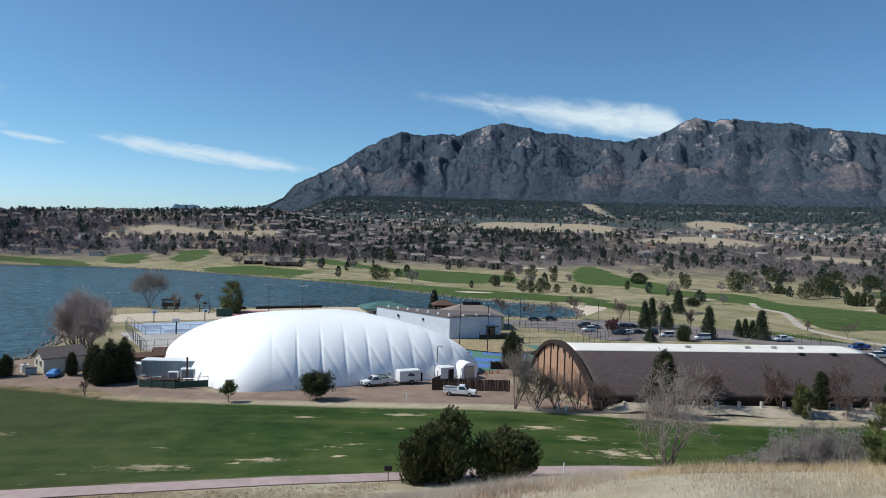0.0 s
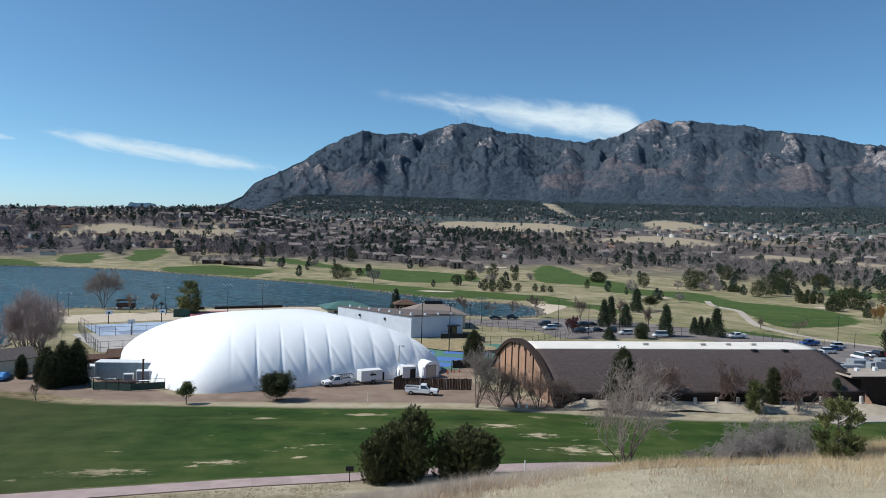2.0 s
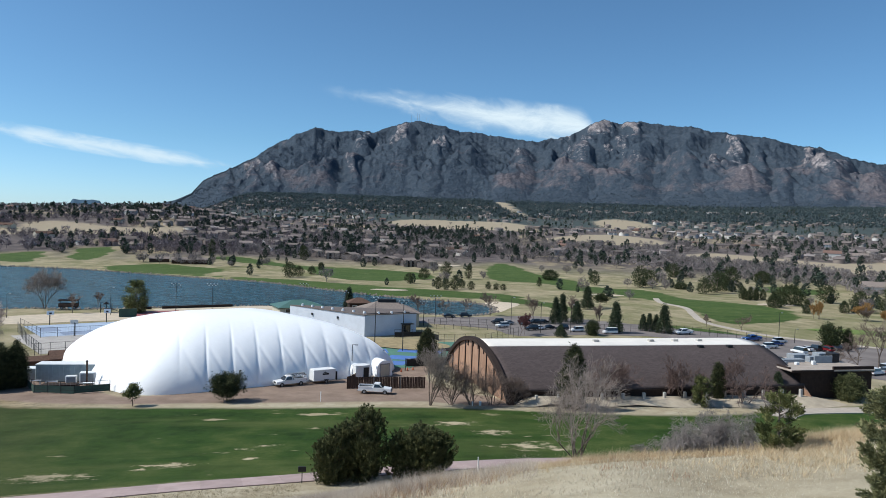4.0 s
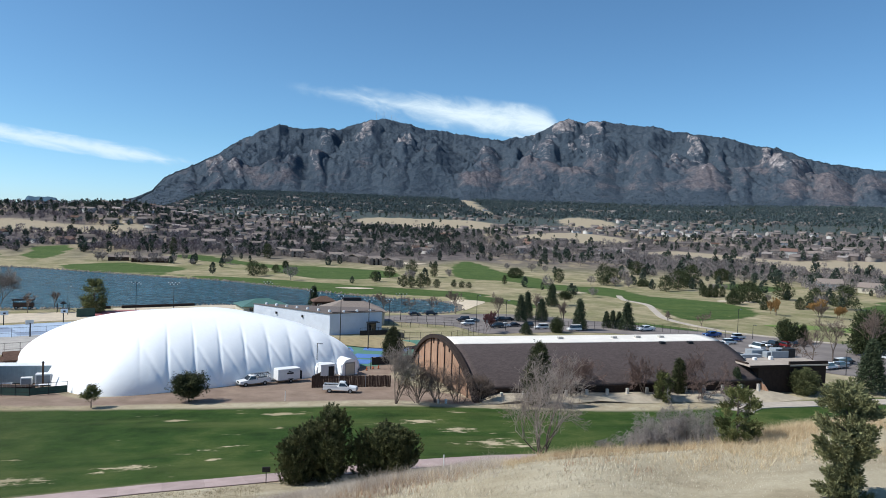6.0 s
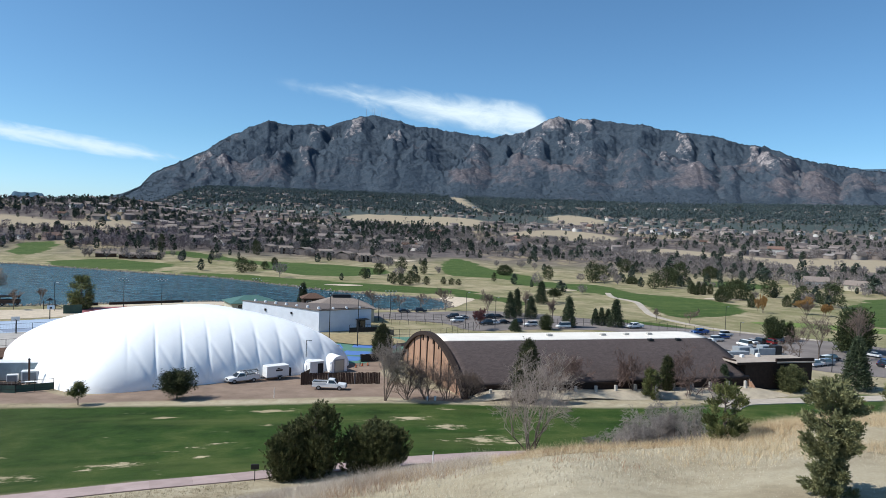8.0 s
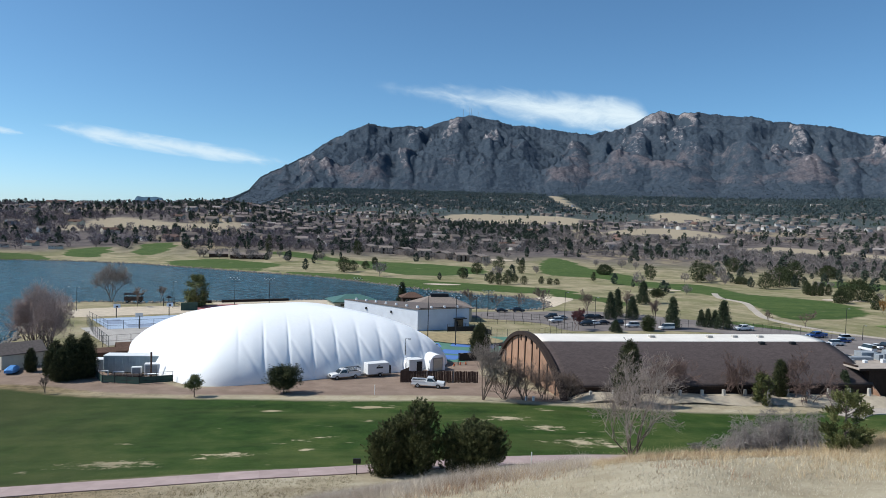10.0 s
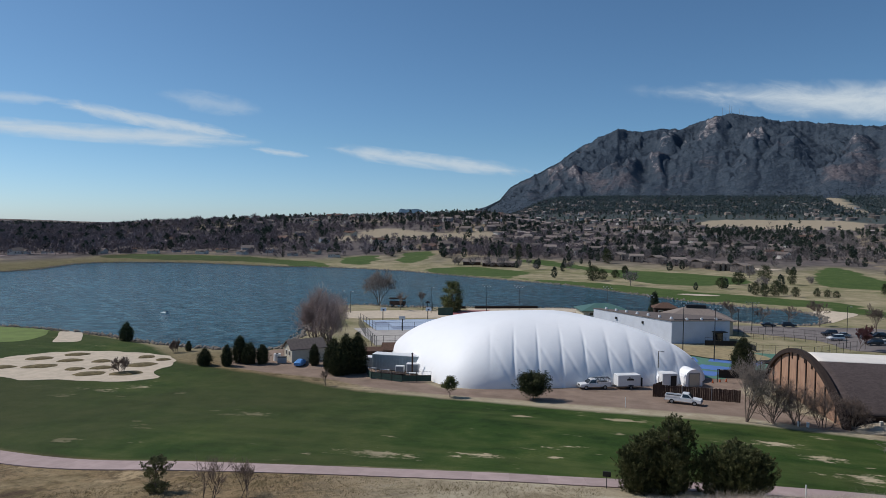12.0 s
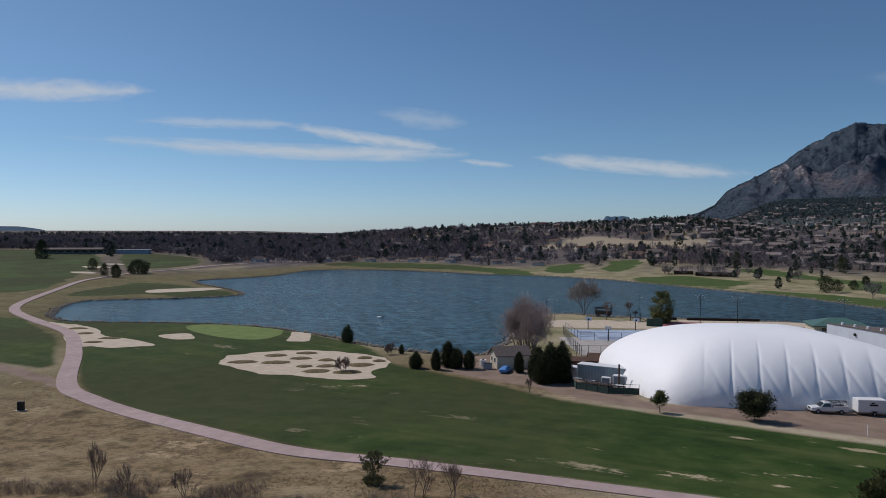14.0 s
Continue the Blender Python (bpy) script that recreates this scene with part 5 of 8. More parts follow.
def evergreen(kind, x, y, height, width, seed, detail=1.0, label="", name="evergreen_tree"):
    """Juniper: round and lumpy. Cedar: a dense flame. Spruce: tiers. Pine: open tufts on bare limbs."""
    rng = np.random.default_rng(seed)
    n = int({"sapling": 1500, "juniper": 1500, "cedar": 1300, "spruce": 1300, "pine": 700, "round": 1500}[kind] * detail)
    u = rng.uniform(0, 1, n)
    ang = rng.uniform(0, 2 * math.pi, n)
    if kind == "juniper":
        low, prof = 0.04, np.sqrt(np.clip(np.sin(math.pi * np.clip(u * 0.86 + 0.14, 0, 1)), 0, 1))
    elif kind == "cedar":
        low, prof = 0.02, np.clip(np.sin(math.pi * np.clip(u * 0.80 + 0.2, 0, 1)), 0, 1) ** 0.75
    elif kind == "spruce":
        low = 0.06
        tier = 0.72 + 0.28 * (1 - (u * 7) % 1.0)
        prof = (1 - u) ** 0.85 * tier + 0.04
    elif kind == "sapling":
        low, prof = 0.02, np.interp(u, [0, 0.12, 0.22, 0.33, 0.45, 0.6, 0.75, 0.9, 1], [0.5, 0.66, 0.6, 0.5, 0.95, 1.0, 0.78, 0.42, 0.08]) * (0.85 + 0.15 * np.sin(u * 21 + ang * 2))
    else:
        low, prof = (0.12 if detail > 0.5 else 0.08), np.clip(np.sin(math.pi * np.clip(u * 0.82 + 0.14, 0, 1)), 0, 1) ** 0.7
    # lumps: the outline swells and shrinks
    lump = np.array([noise.noise((math.cos(a) * 1.6 + seed, math.sin(a) * 1.6, h * 3.6 * max(1, height / max(width, .1)) * 0.6)) for a, h in zip(ang, u)])
    rad = prof * (1 + 0.42 * lump)
    depth = 1 - rng.uniform(0, 1, n) ** 2.2 * (0.55 if kind != "pine" else 0.75)
    r = np.clip(rad, 0.02, None) * depth * width / 2
    z = (low + (1 - low) * u) * height
    if kind in ("pine", "sapling"):
        keep = np.array([noise.noise((math.cos(a) * 2.2 * d + seed * 1.7, math.sin(a) * 2.2 * d, h * 5.0 * (1.6 if kind == "sapling" else 1.0))) for a, h, d in zip(ang, u, depth)]) > (-0.22 if kind == "sapling" else -0.12 if detail > 0.6 else -0.45)
        ang, r, z, u = ang[keep], r[keep], z[keep], u[keep]
    c = np.stack([r * np.cos(ang), r * np.sin(ang), z], -1)
    if kind in ("juniper", "cedar") and detail >= 0.4:
        # several leaning flames make up the crown
        m = 13 if kind == "juniper" else 7
        reach = 0.33 if kind == "juniper" else 0.14
        la, lr = rng.uniform(0, 6.283, m), np.sqrt(rng.uniform(0, 1, m)) * reach * width
        la[0], lr[0] = 0, 0
        top = height * (1.0 - rng.uniform(0.05, 0.5, m) * (lr / (reach * width)) ** (1.4 if kind == "juniper" else 1.4))
        top[0] = height
        wide = width * rng.uniform(0.21, 0.32, m) * (1.0 if kind == "juniper" else 1.35)
        who = rng.integers(0, m, n)
        flame = np.clip(np.sin(math.pi * np.clip(u * 0.82 + 0.18, 0, 1)), 0, 1) ** 0.6
        bumpy = 1 + 0.5 * np.array([noise.noise((math.cos(a) * 2 + k * 3.1 + seed, math.sin(a) * 2, h * 5.0)) for a, h, k in zip(ang, u, who)])
        rr = wide[who] * flame * bumpy * (1 - rng.uniform(0, 1, n) ** 2.5 * 0.5)
        lean = 0.45 + 0.75 * u
        c = np.stack([lr[who] * np.cos(la[who]) * lean + rr * np.cos(ang), lr[who] * np.sin(la[who]) * lean + rr * np.sin(ang), 0.03 * height + u * (top[who] - 0.03 * height)], -1)
    if kind in ("sapling", "pine", "round") and detail >= 0.45:
        # separate boughs, each thickening towards its ragged tip
        m = {"sapling": 46, "pine": 34, "round": 60}[kind]
        bh = np.sort(rng.uniform(0.22 if kind == "round" else 0.03 if detail > 0.9 or kind == "sapling" else 0.42, 0.97, m))
        ba = np.arange(m) * 2.4 + rng.normal(0, 0.5, m)
        reach = np.interp(bh, [0, 0.12, 0.24, 0.33, 0.45, 0.6, 0.75, 0.9, 1], [0.5, 0.72, 0.6, 0.5, 0.9, 1.0, 0.8, 0.45, 0.12]) if kind == "sapling" else np.interp(bh, [0, 0.2, 0.5, 0.8, 1], [0.55, 0.95, 1.0, 0.62, 0.2])
        if kind == "round":
            reach = np.interp(bh, [0.2, 0.32, 0.55, 0.75, 0.9, 1], [0.75, 1.0, 1.05, 0.9, 0.62, 0.3])
        reach = reach * width / 2 * rng.uniform(0.40 if kind == "round" else 0.62, 1.15, m)
        who = rng.integers(0, m, n)
        t = rng.uniform(0.1, 1.0, n) ** (0.75 if kind == "sapling" else 0.45)
        fat = {"sapling": 0.060, "pine": 0.055, "round": 0.075}[kind] * width * (1.15 - 0.6 * t)
        ang = ba[who]
        c = np.stack([t * reach[who] * np.cos(ang), t * reach[who] * np.sin(ang), np.clip(bh[who] * height + t * reach[who] * 0.35 - 0.05 * height, 0.04, height)], -1) + rng.normal(0, 1, (n, 3)) * fat[:, None]
        c[:, 2] = np.clip(c[:, 2], 0.03, height)
    out = np.stack([np.cos(ang), np.sin(ang), np.full(len(ang), 0.9 if kind in ("cedar", "juniper") else 0.25)], -1)
    size = {"sapling": 0.10, "juniper": 0.105, "cedar": 0.10, "spruce": 0.10, "pine": 0.12, "round": 0.105}[kind] * (height * width) ** 0.5 / max(detail, 0.4) ** 0.42 * 0.60
    if detail >= 1.5 and kind != "cedar":
        few = rng.permutation(len(c))[:len(c) // 6]
        v, f = plumes(rng, c[few], out[few], (0.085 if kind == "juniper" else 0.095) * (height * width) ** 0.5, 36)
    else:
        v, f = blades(rng, c, out, size * 0.84, 9 if detail > 0.6 else 8, 0.22, 0.8)
    mat = {"sapling": M_SAPLING, "juniper": M_JUNIPER, "cedar": M_CEDAR, "spruce": M_SPRUCE, "pine": M_PINE, "round": M_CEDAR}[kind]
    if detail < 0.7 and kind in ("juniper", "pine", "cedar"):
        mat = M_FARGREEN
    base = thing(name, pose(x, y, gz(x, y)), label, "tree")
    segs = [(0, 0, -0.3, 0, 0, height * 0.55, 0.02 * height + 0.03, 0.012 * height), (0, 0, height * 0.55, 0, 0, height * 0.93, 0.012 * height, 0.01)]
    for k in range(16 if kind == "pine" else 8):
        h = rng.uniform(0.2, 0.85) * height
        a = rng.uniform(0, 6.28)
        w = width * 0.36 * (1 - 0.6 * h / height)
        segs.append((0, 0, h, w * math.cos(a), w * math.sin(a), h + 0.08 * height, 0.007 * height + 0.01, 0.008))
    put_mesh("trunk", limb_mesh("trunk", segs, M_BARK, 6), base)
    put_mesh("crown", fast_mesh("crown", v, f, mat), base)
    return base


PLANTED = [0]


def plant(kind, x, y, height, width, detail=0.0):
    PLANTED[0] += 1
    seed = PLANTED[0]
    d = math.hypot(x, y)
    thin = max(0.008, d * 0.00016)
    lev = 5 if d < 300 else 4
    if kind == "bare":
        return bare_tree(x, y, height, width, seed, M_TWIG, 1, lev + (height > 7), "leafless tree with fine grey-brown branches", min_r=thin)
    if kind == "thicket":
        return bare_tree(x, y, height, width, seed, M_TWIGPINK, 16, 7, "dense leafless cottonwood clump with brownish twigs", min_r=thin * 0.55, up=0.22, splay=0.42, root=0.14, first=0.17, dome=0.22)
    if kind == "elm":
        return bare_tree(x, y, height, width, seed, M_TWIGGREY, 4, 7, "tall leafless tree with many fine rising twigs", min_r=thin * 0.6, up=0.22, splay=0.26, root=0.006, first=0.2, dome=0.15)
    if kind == "bush":
        return bare_tree(x, y, height, width, seed, M_TWIG, 5, 5, "leafless shrub with many thin stems", "bare_shrub", "shrub", thin)
    if kind == "dark":
        return bare_tree(x, y, height, width, seed, M_TWIGDARK, 4, 6, "leafless crab apple with dark reddish-brown branches", min_r=thin * 1.25, up=0.02, splay=0.6, root=0.02, first=0.15)
    if kind == "twigs":
        return bare_tree(x, y, height, width, seed, M_TWIG, 3, 5, "thin leafless sapling with few twigs", min_r=0.009, up=0.45, splay=0.28, root=0.05, first=0.22)
    if kind == "shrubs":
        return bare_tree(x, y, height, width, seed, M_TWIG, 7, 6, "tall leafless bush against the plywood gable", "bare_shrub", "shrub", thin * 0.5, 0.12, 0.62, 0.05, 0.24, 0.25)
    if kind == "ash":
        return bare_tree(x, y, height, width, seed, M_TWIGGREY, 3, 7, "pale leafless tree with several stems and fine twigs", min_r=thin * 0.62, up=0.24, splay=0.32, root=0.008, first=0.20, dome=0.2)
    if kind == "oak":
        return bare_tree(x, y, height, width, seed, M_TWIGOAK, 6, 7, "dense grey leafless scrub oak thicket", "bare_shrub", "shrub", thin * 0.75, -0.25, 0.75, 0.05, 0.22, 0.8)
    if kind == "purple":
        return bare_tree(x, y, height, width, seed, M_TWIGRED, 2, 6, "small tree with purple-red twigs", min_r=thin * 1.6)
    if kind == "willow":
        return bare_tree(x, y, height, width, seed, M_TWIGGOLD, 4, 5, "willow with golden bare twigs", min_r=thin * 1.5)
    words = {"sapling": "young open-branched green juniper with gaps", "juniper": "bushy green juniper with a ragged round crown", "cedar": "dark dense upright cedar", "spruce": "green conical spruce with tiered branches", "pine": "open-crowned green pine with needle tufts", "round": "round open-crowned green bush on a short trunk"}[kind]
    return evergreen(kind, x, y, height, width, seed, detail or (1.0 if d < 170 else 0.5 if d < 300 else 0.3), words, "round_bush" if kind == "round" else kind + "_tree")


# on the slope below the camera
plant("juniper", -1.6, 66.9, 5.2, 4.6, 6)
plant("juniper", 0.8, 68.0, 7.0, 5.6, 8)
plant("juniper", 6.8, 69.5, 4.7, 7.4, 10)
plant("sapling", -43.4, 52.6, 3.4, 2.9, 2.5)
plant("ash", 12.0, 36.1, 6.2, 6.0)
plant("oak", 16.4, 33.9, 2.3, 3.6)
plant("oak", 19.2, 33.0, 2.2, 3.6)
plant("oak", 17.8, 33.6, 2.7, 4.4)
plant("oak", 18.4, 34.6, 2.6, 4.2)
plant("pine", 20.0, 31.0, 2.75, 2.3, 7)
plant("sapling", 16.4, 19.6, 3.8, 2.1, 7)
plant("sapling", 24.9, 25.2, 3.4, 2.3, 6)
plant("twigs", -36.5, 50.5, 3.8, 3.2)
plant("twigs", -33.9, 52.2, 3.6, 2.8)
plant("twigs", -69.4, 39.6, 4.8, 2.2)
plant("twigs", -62.1, 38.7, 3.4, 2.8)
plant("twigs", -56.3, 41.0, 2.8, 2.8)
# round the lake, the halls and the car parks
plant("thicket", -76.3, 151.8, 14.8, 12.0)
plant("elm", -98.6, 238.4, 13.4, 9.6)
plant("bare", -86.6, 228.5, 6.4, 4.7)
plant("bare", -82.4, 237.6, 5.7, 4.0)
plant("bare", -58.0, 115.1, 3.0, 1.7)
plant("elm", 12.2, 112.8, 10.4, 7.0)
plant("shrubs", 15.8, 113.4, 7.4, 6.4)
plant("shrubs", 19.2, 113.8, 7.0, 6.6)
plant("shrubs", 22.6, 114.2, 6.4, 6.0)
plant("shrubs", 26.6, 114.6, 5.0, 4.4)
plant("bush", 31.4, 127.6, 4.3, 4.3)
plant("dark", 58.4, 119.0, 8.2, 7.0)
plant("dark", 69.2, 118.6, 9.4, 9.2)
plant("dark", 44.6, 117.0, 8.0, 8.0)
plant("bare", 22.0, 250.8, 7.3, 6.1)
plant("bare", 32.0, 258.3, 6.4, 6.3)
plant("bare", 38.0, 243.5, 6.5, 5.2)
plant("bare", 46.3, 241.0, 7.9, 6.7)
plant("bare", 57.5, 224.0, 9.0, 5.6)
plant("bare", 73.2, 234.0, 8.5, 5.1)
plant("bare", 75.8, 213.5, 7.5, 4.0)
plant("bare", 115.5, 221.4, 4.6, 4.4)
plant("bare", 123.6, 213.8, 5.5, 5.2)
plant("bare", 176.5, 226.5, 7.2, 4.6)
plant("bare", 123.1, 152.8, 11.2, 9.5)
plant("bare", 117.7, 152.9, 8.3, 6.2)
plant("bare", 108.7, 146.0, 6.6, 8.9)
plant("bare", 134.2, 152.7, 13.4, 9.9)
plant("purple", 47.6, 197.4, 6.3, 4.9)
plant("willow", 175.2, 248.7, 7.1, 8.3)
plant("willow", 192.8, 247.0, 7.2, 8.6)
plant("willow", 195.1, 240.3, 4.8, 5.0)
plant("bush", -100.4, 112.1, 3.2, 3.2)
plant("bush", -105.7, 134.6, 3.1, 2.5)
plant("cedar", -127.7, 144.3, 4.7, 3.7)
plant("cedar", -90.6, 124.6, 3.5, 3.3)
plant("cedar", -86.0, 125.8, 4.4, 2.6)
plant("cedar", -85.6, 129.7, 5.6, 3.6)
plant("cedar", -83.0, 129.5, 4.5, 3.6)
plant("cedar", -80.6, 130.6, 4.0, 3.2)
plant("cedar", -104.0, 137.2, 2.3, 1.5)
plant("cedar", -69.5, 133.0, 4.4, 2.4, 1.6)
plant("cedar", -62.5, 127.6, 6.7, 4.4, 1.6)
plant("cedar", -59.5, 127.1, 7.8, 4.2, 1.6)
plant("cedar", -57.6, 128.7, 8.1, 4.4, 1.6)
plant("cedar", -60.3, 125.6, 5.6, 4.6, 1.6)
plant("round", -20.2, 116.0, 4.4, 5.2, 0.8)
plant("pine", -33.7, 112.8, 3.4, 2.6, 0.85)
plant("cedar", 35.7, 111.7, 10.6, 5.0, 1.6)
plant("pine", 60.4, 116.4, 5.7, 3.7)
plant("cedar", 65.3, 120.3, 7.2, 3.2, 1.6)
plant("spruce", 79.1, 123.6, 4.8, 3.6)
plant("cedar", 15.9, 155.1, 7.6, 5.3, 1.6)
plant("spruce", -2.7, 262.0, 8.0, 4.6)
plant("pine", -69.2, 232.8, 10.4, 8.0, 1.0)
plant("spruce", 64.4, 222.9, 8.4, 3.8)
plant("spruce", 68.5, 229.1, 9.0, 4.0)
plant("spruce", 72.1, 224.6, 7.0, 4.6)
plant("spruce", 89.9, 267.4, 8.6, 5.4)
plant("pine", 96.9, 272.7, 5.3, 7.4)
plant("spruce", 78.0, 205.1, 9.0, 5.0)
plant("juniper", 68.9, 199.3, 4.6, 4.4)
plant("spruce", 88.9, 210.5, 5.0, 2.8)
plant("spruce", 90.7, 209.8, 5.4, 3.0)
plant("spruce", 93.0, 210.1, 5.0, 3.0)
plant("spruce", 93.9, 206.1, 8.4, 5.0)
plant("juniper", 132.3, 183.2, 6.9, 6.9)
plant("cedar", 137.0, 182.3, 5.6, 2.8)
plant("juniper", 142.7, 164.4, 12.1, 11.6)
plant("spruce", 108.3, 123.5, 10.3, 6.4)
plant("juniper", 92.6, 122.2, 5.1, 5.5)
plant("spruce", 58.4, 196.3, 3.2, 4.0)
plant("pine", -37.0, 394.1, 8.2, 7.0)
plant("pine", -32.3, 401.6, 5.8, 4.5)
plant("pine", -26.5, 422.1, 4.4, 4.7)
plant("juniper", -22.9, 456.5, 4.4, 3.7)
plant("pine", 27.4, 371.8, 5.4, 4.2)
plant("pine", 38.0, 403.1, 6.5, 6.5)
plant("pine", 39.4, 342.9, 5.5, 3.9)
plant("pine", 42.9, 338.2, 5.4, 3.6)
plant("pine", 47.6, 342.7, 6.6, 4.4)
plant("pine", 52.3, 350.4, 4.5, 3.4)
plant("pine", 55.7, 342.2, 4.1, 3.3)
plant("pine", 65.4, 348.4, 3.6, 2.8)
plant("pine", 69.2, 346.6, 3.1, 3.1)
plant("pine", 72.4, 344.7, 3.0, 2.8)
plant("pine", 65.5, 413.8, 8.0, 4.0)
plant("pine", 53.2, 421.6, 9.1, 6.1)
plant("pine", 97.8, 372.2, 4.8, 2.5)
plant("juniper", 117.2, 421.0, 5.7, 9.1)
plant("pine", 135.4, 392.2, 7.9, 6.0)
plant("pine", 159.0, 383.2, 11.4, 8.6)
plant("pine", 169.0, 392.1, 9.1, 6.8)
plant("juniper", 181.0, 377.8, 3.6, 7.4)
plant("pine", 180.1, 349.4, 8.4, 6.9)
plant("pine", 192.1, 358.7, 10.9, 9.1)
plant("pine", 206.3, 371.5, 12.8, 9.5)
plant("cedar", 187.5, 323.4, 5.4, 2.7)
plant("cedar", 191.2, 324.4, 6.0, 2.7)
plant("cedar", 194.6, 325.3, 5.5, 2.7)
plant("juniper", 196.4, 300.5, 8.5, 11.5)
plant("juniper", 182.0, 289.2, 5.4, 6.6)
plant("cedar", 187.1, 319.5, 4.8, 2.4)
plant("cedar", 191.6, 320.4, 5.1, 2.4)
plant("cedar", 197.5, 324.1, 5.1, 2.7)
plant("cedar", 201.9, 322.0, 4.3, 2.4)
plant("pine", 187.3, 325.2, 6.3, 3.6)
plant("pine", 224.5, 314.7, 7.9, 9.3)
plant("cedar", 182.6, 268.1, 5.5, 3.1)
plant("cedar", 202.3, 272.2, 4.9, 3.8)
plant("pine", 219.2, 284.9, 7.7, 7.5)
plant("pine", 225.8, 274.9, 10.0, 9.7)
plant("pine", 212.7, 456.0, 9.0, 9.7)
plant("pine", 212.0, 391.3, 8.2, 9.3)
plant("juniper", 253.8, 418.2, 7.4, 10.2)
plant("pine", -426.3, 251.8, 7.9, 4.8)
plant("juniper", -412.7, 251.1, 7.7, 5.4)
plant("juniper", -432.8, 279.5, 8.7, 12.4)
plant("pine", -481.7, 276.2, 8.8, 6.2)
plant("cedar", -679, 340, 17.0, 11.0)
plant("pine", -40.0, 535.8, 10.7, 6.9)
plant("pine", -103.9, 523.1, 13.4, 4.3)
# ---------------------------------------------------------------- cart path, laid in slabs
def build_path(points, width, length, label, mat=M_CONC):
    base = tagged(new("path"), label, "path", kind="structure")
    line = spline(points, False, 40)
    seg = np.concatenate([[0], np.cumsum(np.hypot(*np.diff(line, axis=0).T))])
    total = seg[-1]
    n = int(total / length)
    for k in range(n):
        s = np.array([k * length + 0.004, (k + 0.5) * length, (k + 1) * length - 0.008])
        xs, ys = np.interp(s, seg, line[:, 0]), np.interp(s, seg, line[:, 1])
        s2 = s + 0.4
        dx, dy = np.interp(s2, seg, line[:, 0]) - np.interp(s2 - 0.8, seg, line[:, 0]), np.interp(s2, seg, line[:, 1]) - np.interp(s2 - 0.8, seg, line[:, 1])
        le = np.hypot(dx, dy) + 1e-9
        nx, ny = -dy / le, dx / le
        far = math.hypot(xs[1], ys[1])
        lift = 0.07 + 0.0005 * far
        pts = []
        for o in (-width / 2, 0, width / 2):
            px, py = xs + nx * o, ys + ny * o
            pz = ground_z(px, py) + lift
            pts.append(np.stack([px, py, pz], -1))
        top = np.array(pts).reshape(-1, 3)
        low = top - np.array([0, 0, 0.3])
        mid = top[4].copy()
        v = np.concatenate([top, low]) - mid
        f = [(0, 3, 4, 1), (1, 4, 5, 2), (3, 6, 7, 4), (4, 7, 8, 5), (0, 1, 10, 9), (1, 2, 11, 10), (2, 5, 14, 11), (5, 8, 17, 14), (8, 7, 16, 17), (7, 6, 15, 16), (6, 3, 12, 15), (3, 0, 9, 12)]
        if (top[3] - top[0])[0] * (top[1] - top[0])[1] - (top[3] - top[0])[1] * (top[1] - top[0])[0] < 0:
            f = [q[::-1] for q in f]
        ob = put_mesh("slab", mesh_of("slab", v, f, mat), base)
        ob.location = mid


# ---------------------------------------------------------------- bunkers and greens
sheet("bunker", ragged(SAND_AREA, 0.10, 3.0), M_SAND, 0.05, "wide pale waste bunker with grass islands", "bunker")
for pts in WASTE:
    sheet("bunker", ragged(spline(pts[::4], True, 9), 0.12, 5.0), M_SAND, 0.05, "pale sand bunker beside the green", "bunker")
sheet("putting_green", spline([(-190, 141), (-180, 153), (-166, 157), (-156.5, 148), (-151.5, 142), (-149.5, 134), (-154, 130.5), (-166, 130), (-182, 134)]), M_GREEN, 0.06, "smooth light green putting surface", "putting green")
sheet("putting_green", spline([(150, 218), (182, 196), (205, 180), (212, 190), (190, 210), (165, 222)]), M_GREEN, 0.07, "smooth light green putting surface", "putting green", cell=3)
sheet("bunker", spline([(-307, 203), (-320, 214), (-312, 234), (-300, 241), (-294, 231), (-298, 214)]), M_SAND, 0.10, "pale sand bunker on the lake spit", "bunker", cell=3)
sheet("bunker", spline([(52, 256), (60, 268), (66, 282), (58, 288), (50, 284), (48, 262)]), M_SAND, 0.08, "pale sand beach at the lake end", "beach", cell=3)
for bx, by, bw, bh in ((15, 332, 9, 4), (-520, 300, 16, 8), (-545, 330, 12, 6), (-470, 262, 14, 6), (260, 250, 9, 5), (120, 330, 9, 4), (60, 520, 16, 8), (190, 300, 10, 5)):
    sheet("bunker", spline([(bx - bw, by), (bx - bw * 0.4, by + bh), (bx + bw * 0.7, by + bh * 0.7), (bx + bw, by - bh * 0.2), (bx + bw * 0.2, by - bh), (bx - bw * 0.6, by - bh * 0.6)]), M_SAND, 0.12, "small pale sand bunker among the fairways", "bunker", cell=4)
M_TUFT = plain("brown_rough_grass", (0.16, 0.125, 0.06), 0.95, scale=1.2, vary=0.4, bump=0.5)


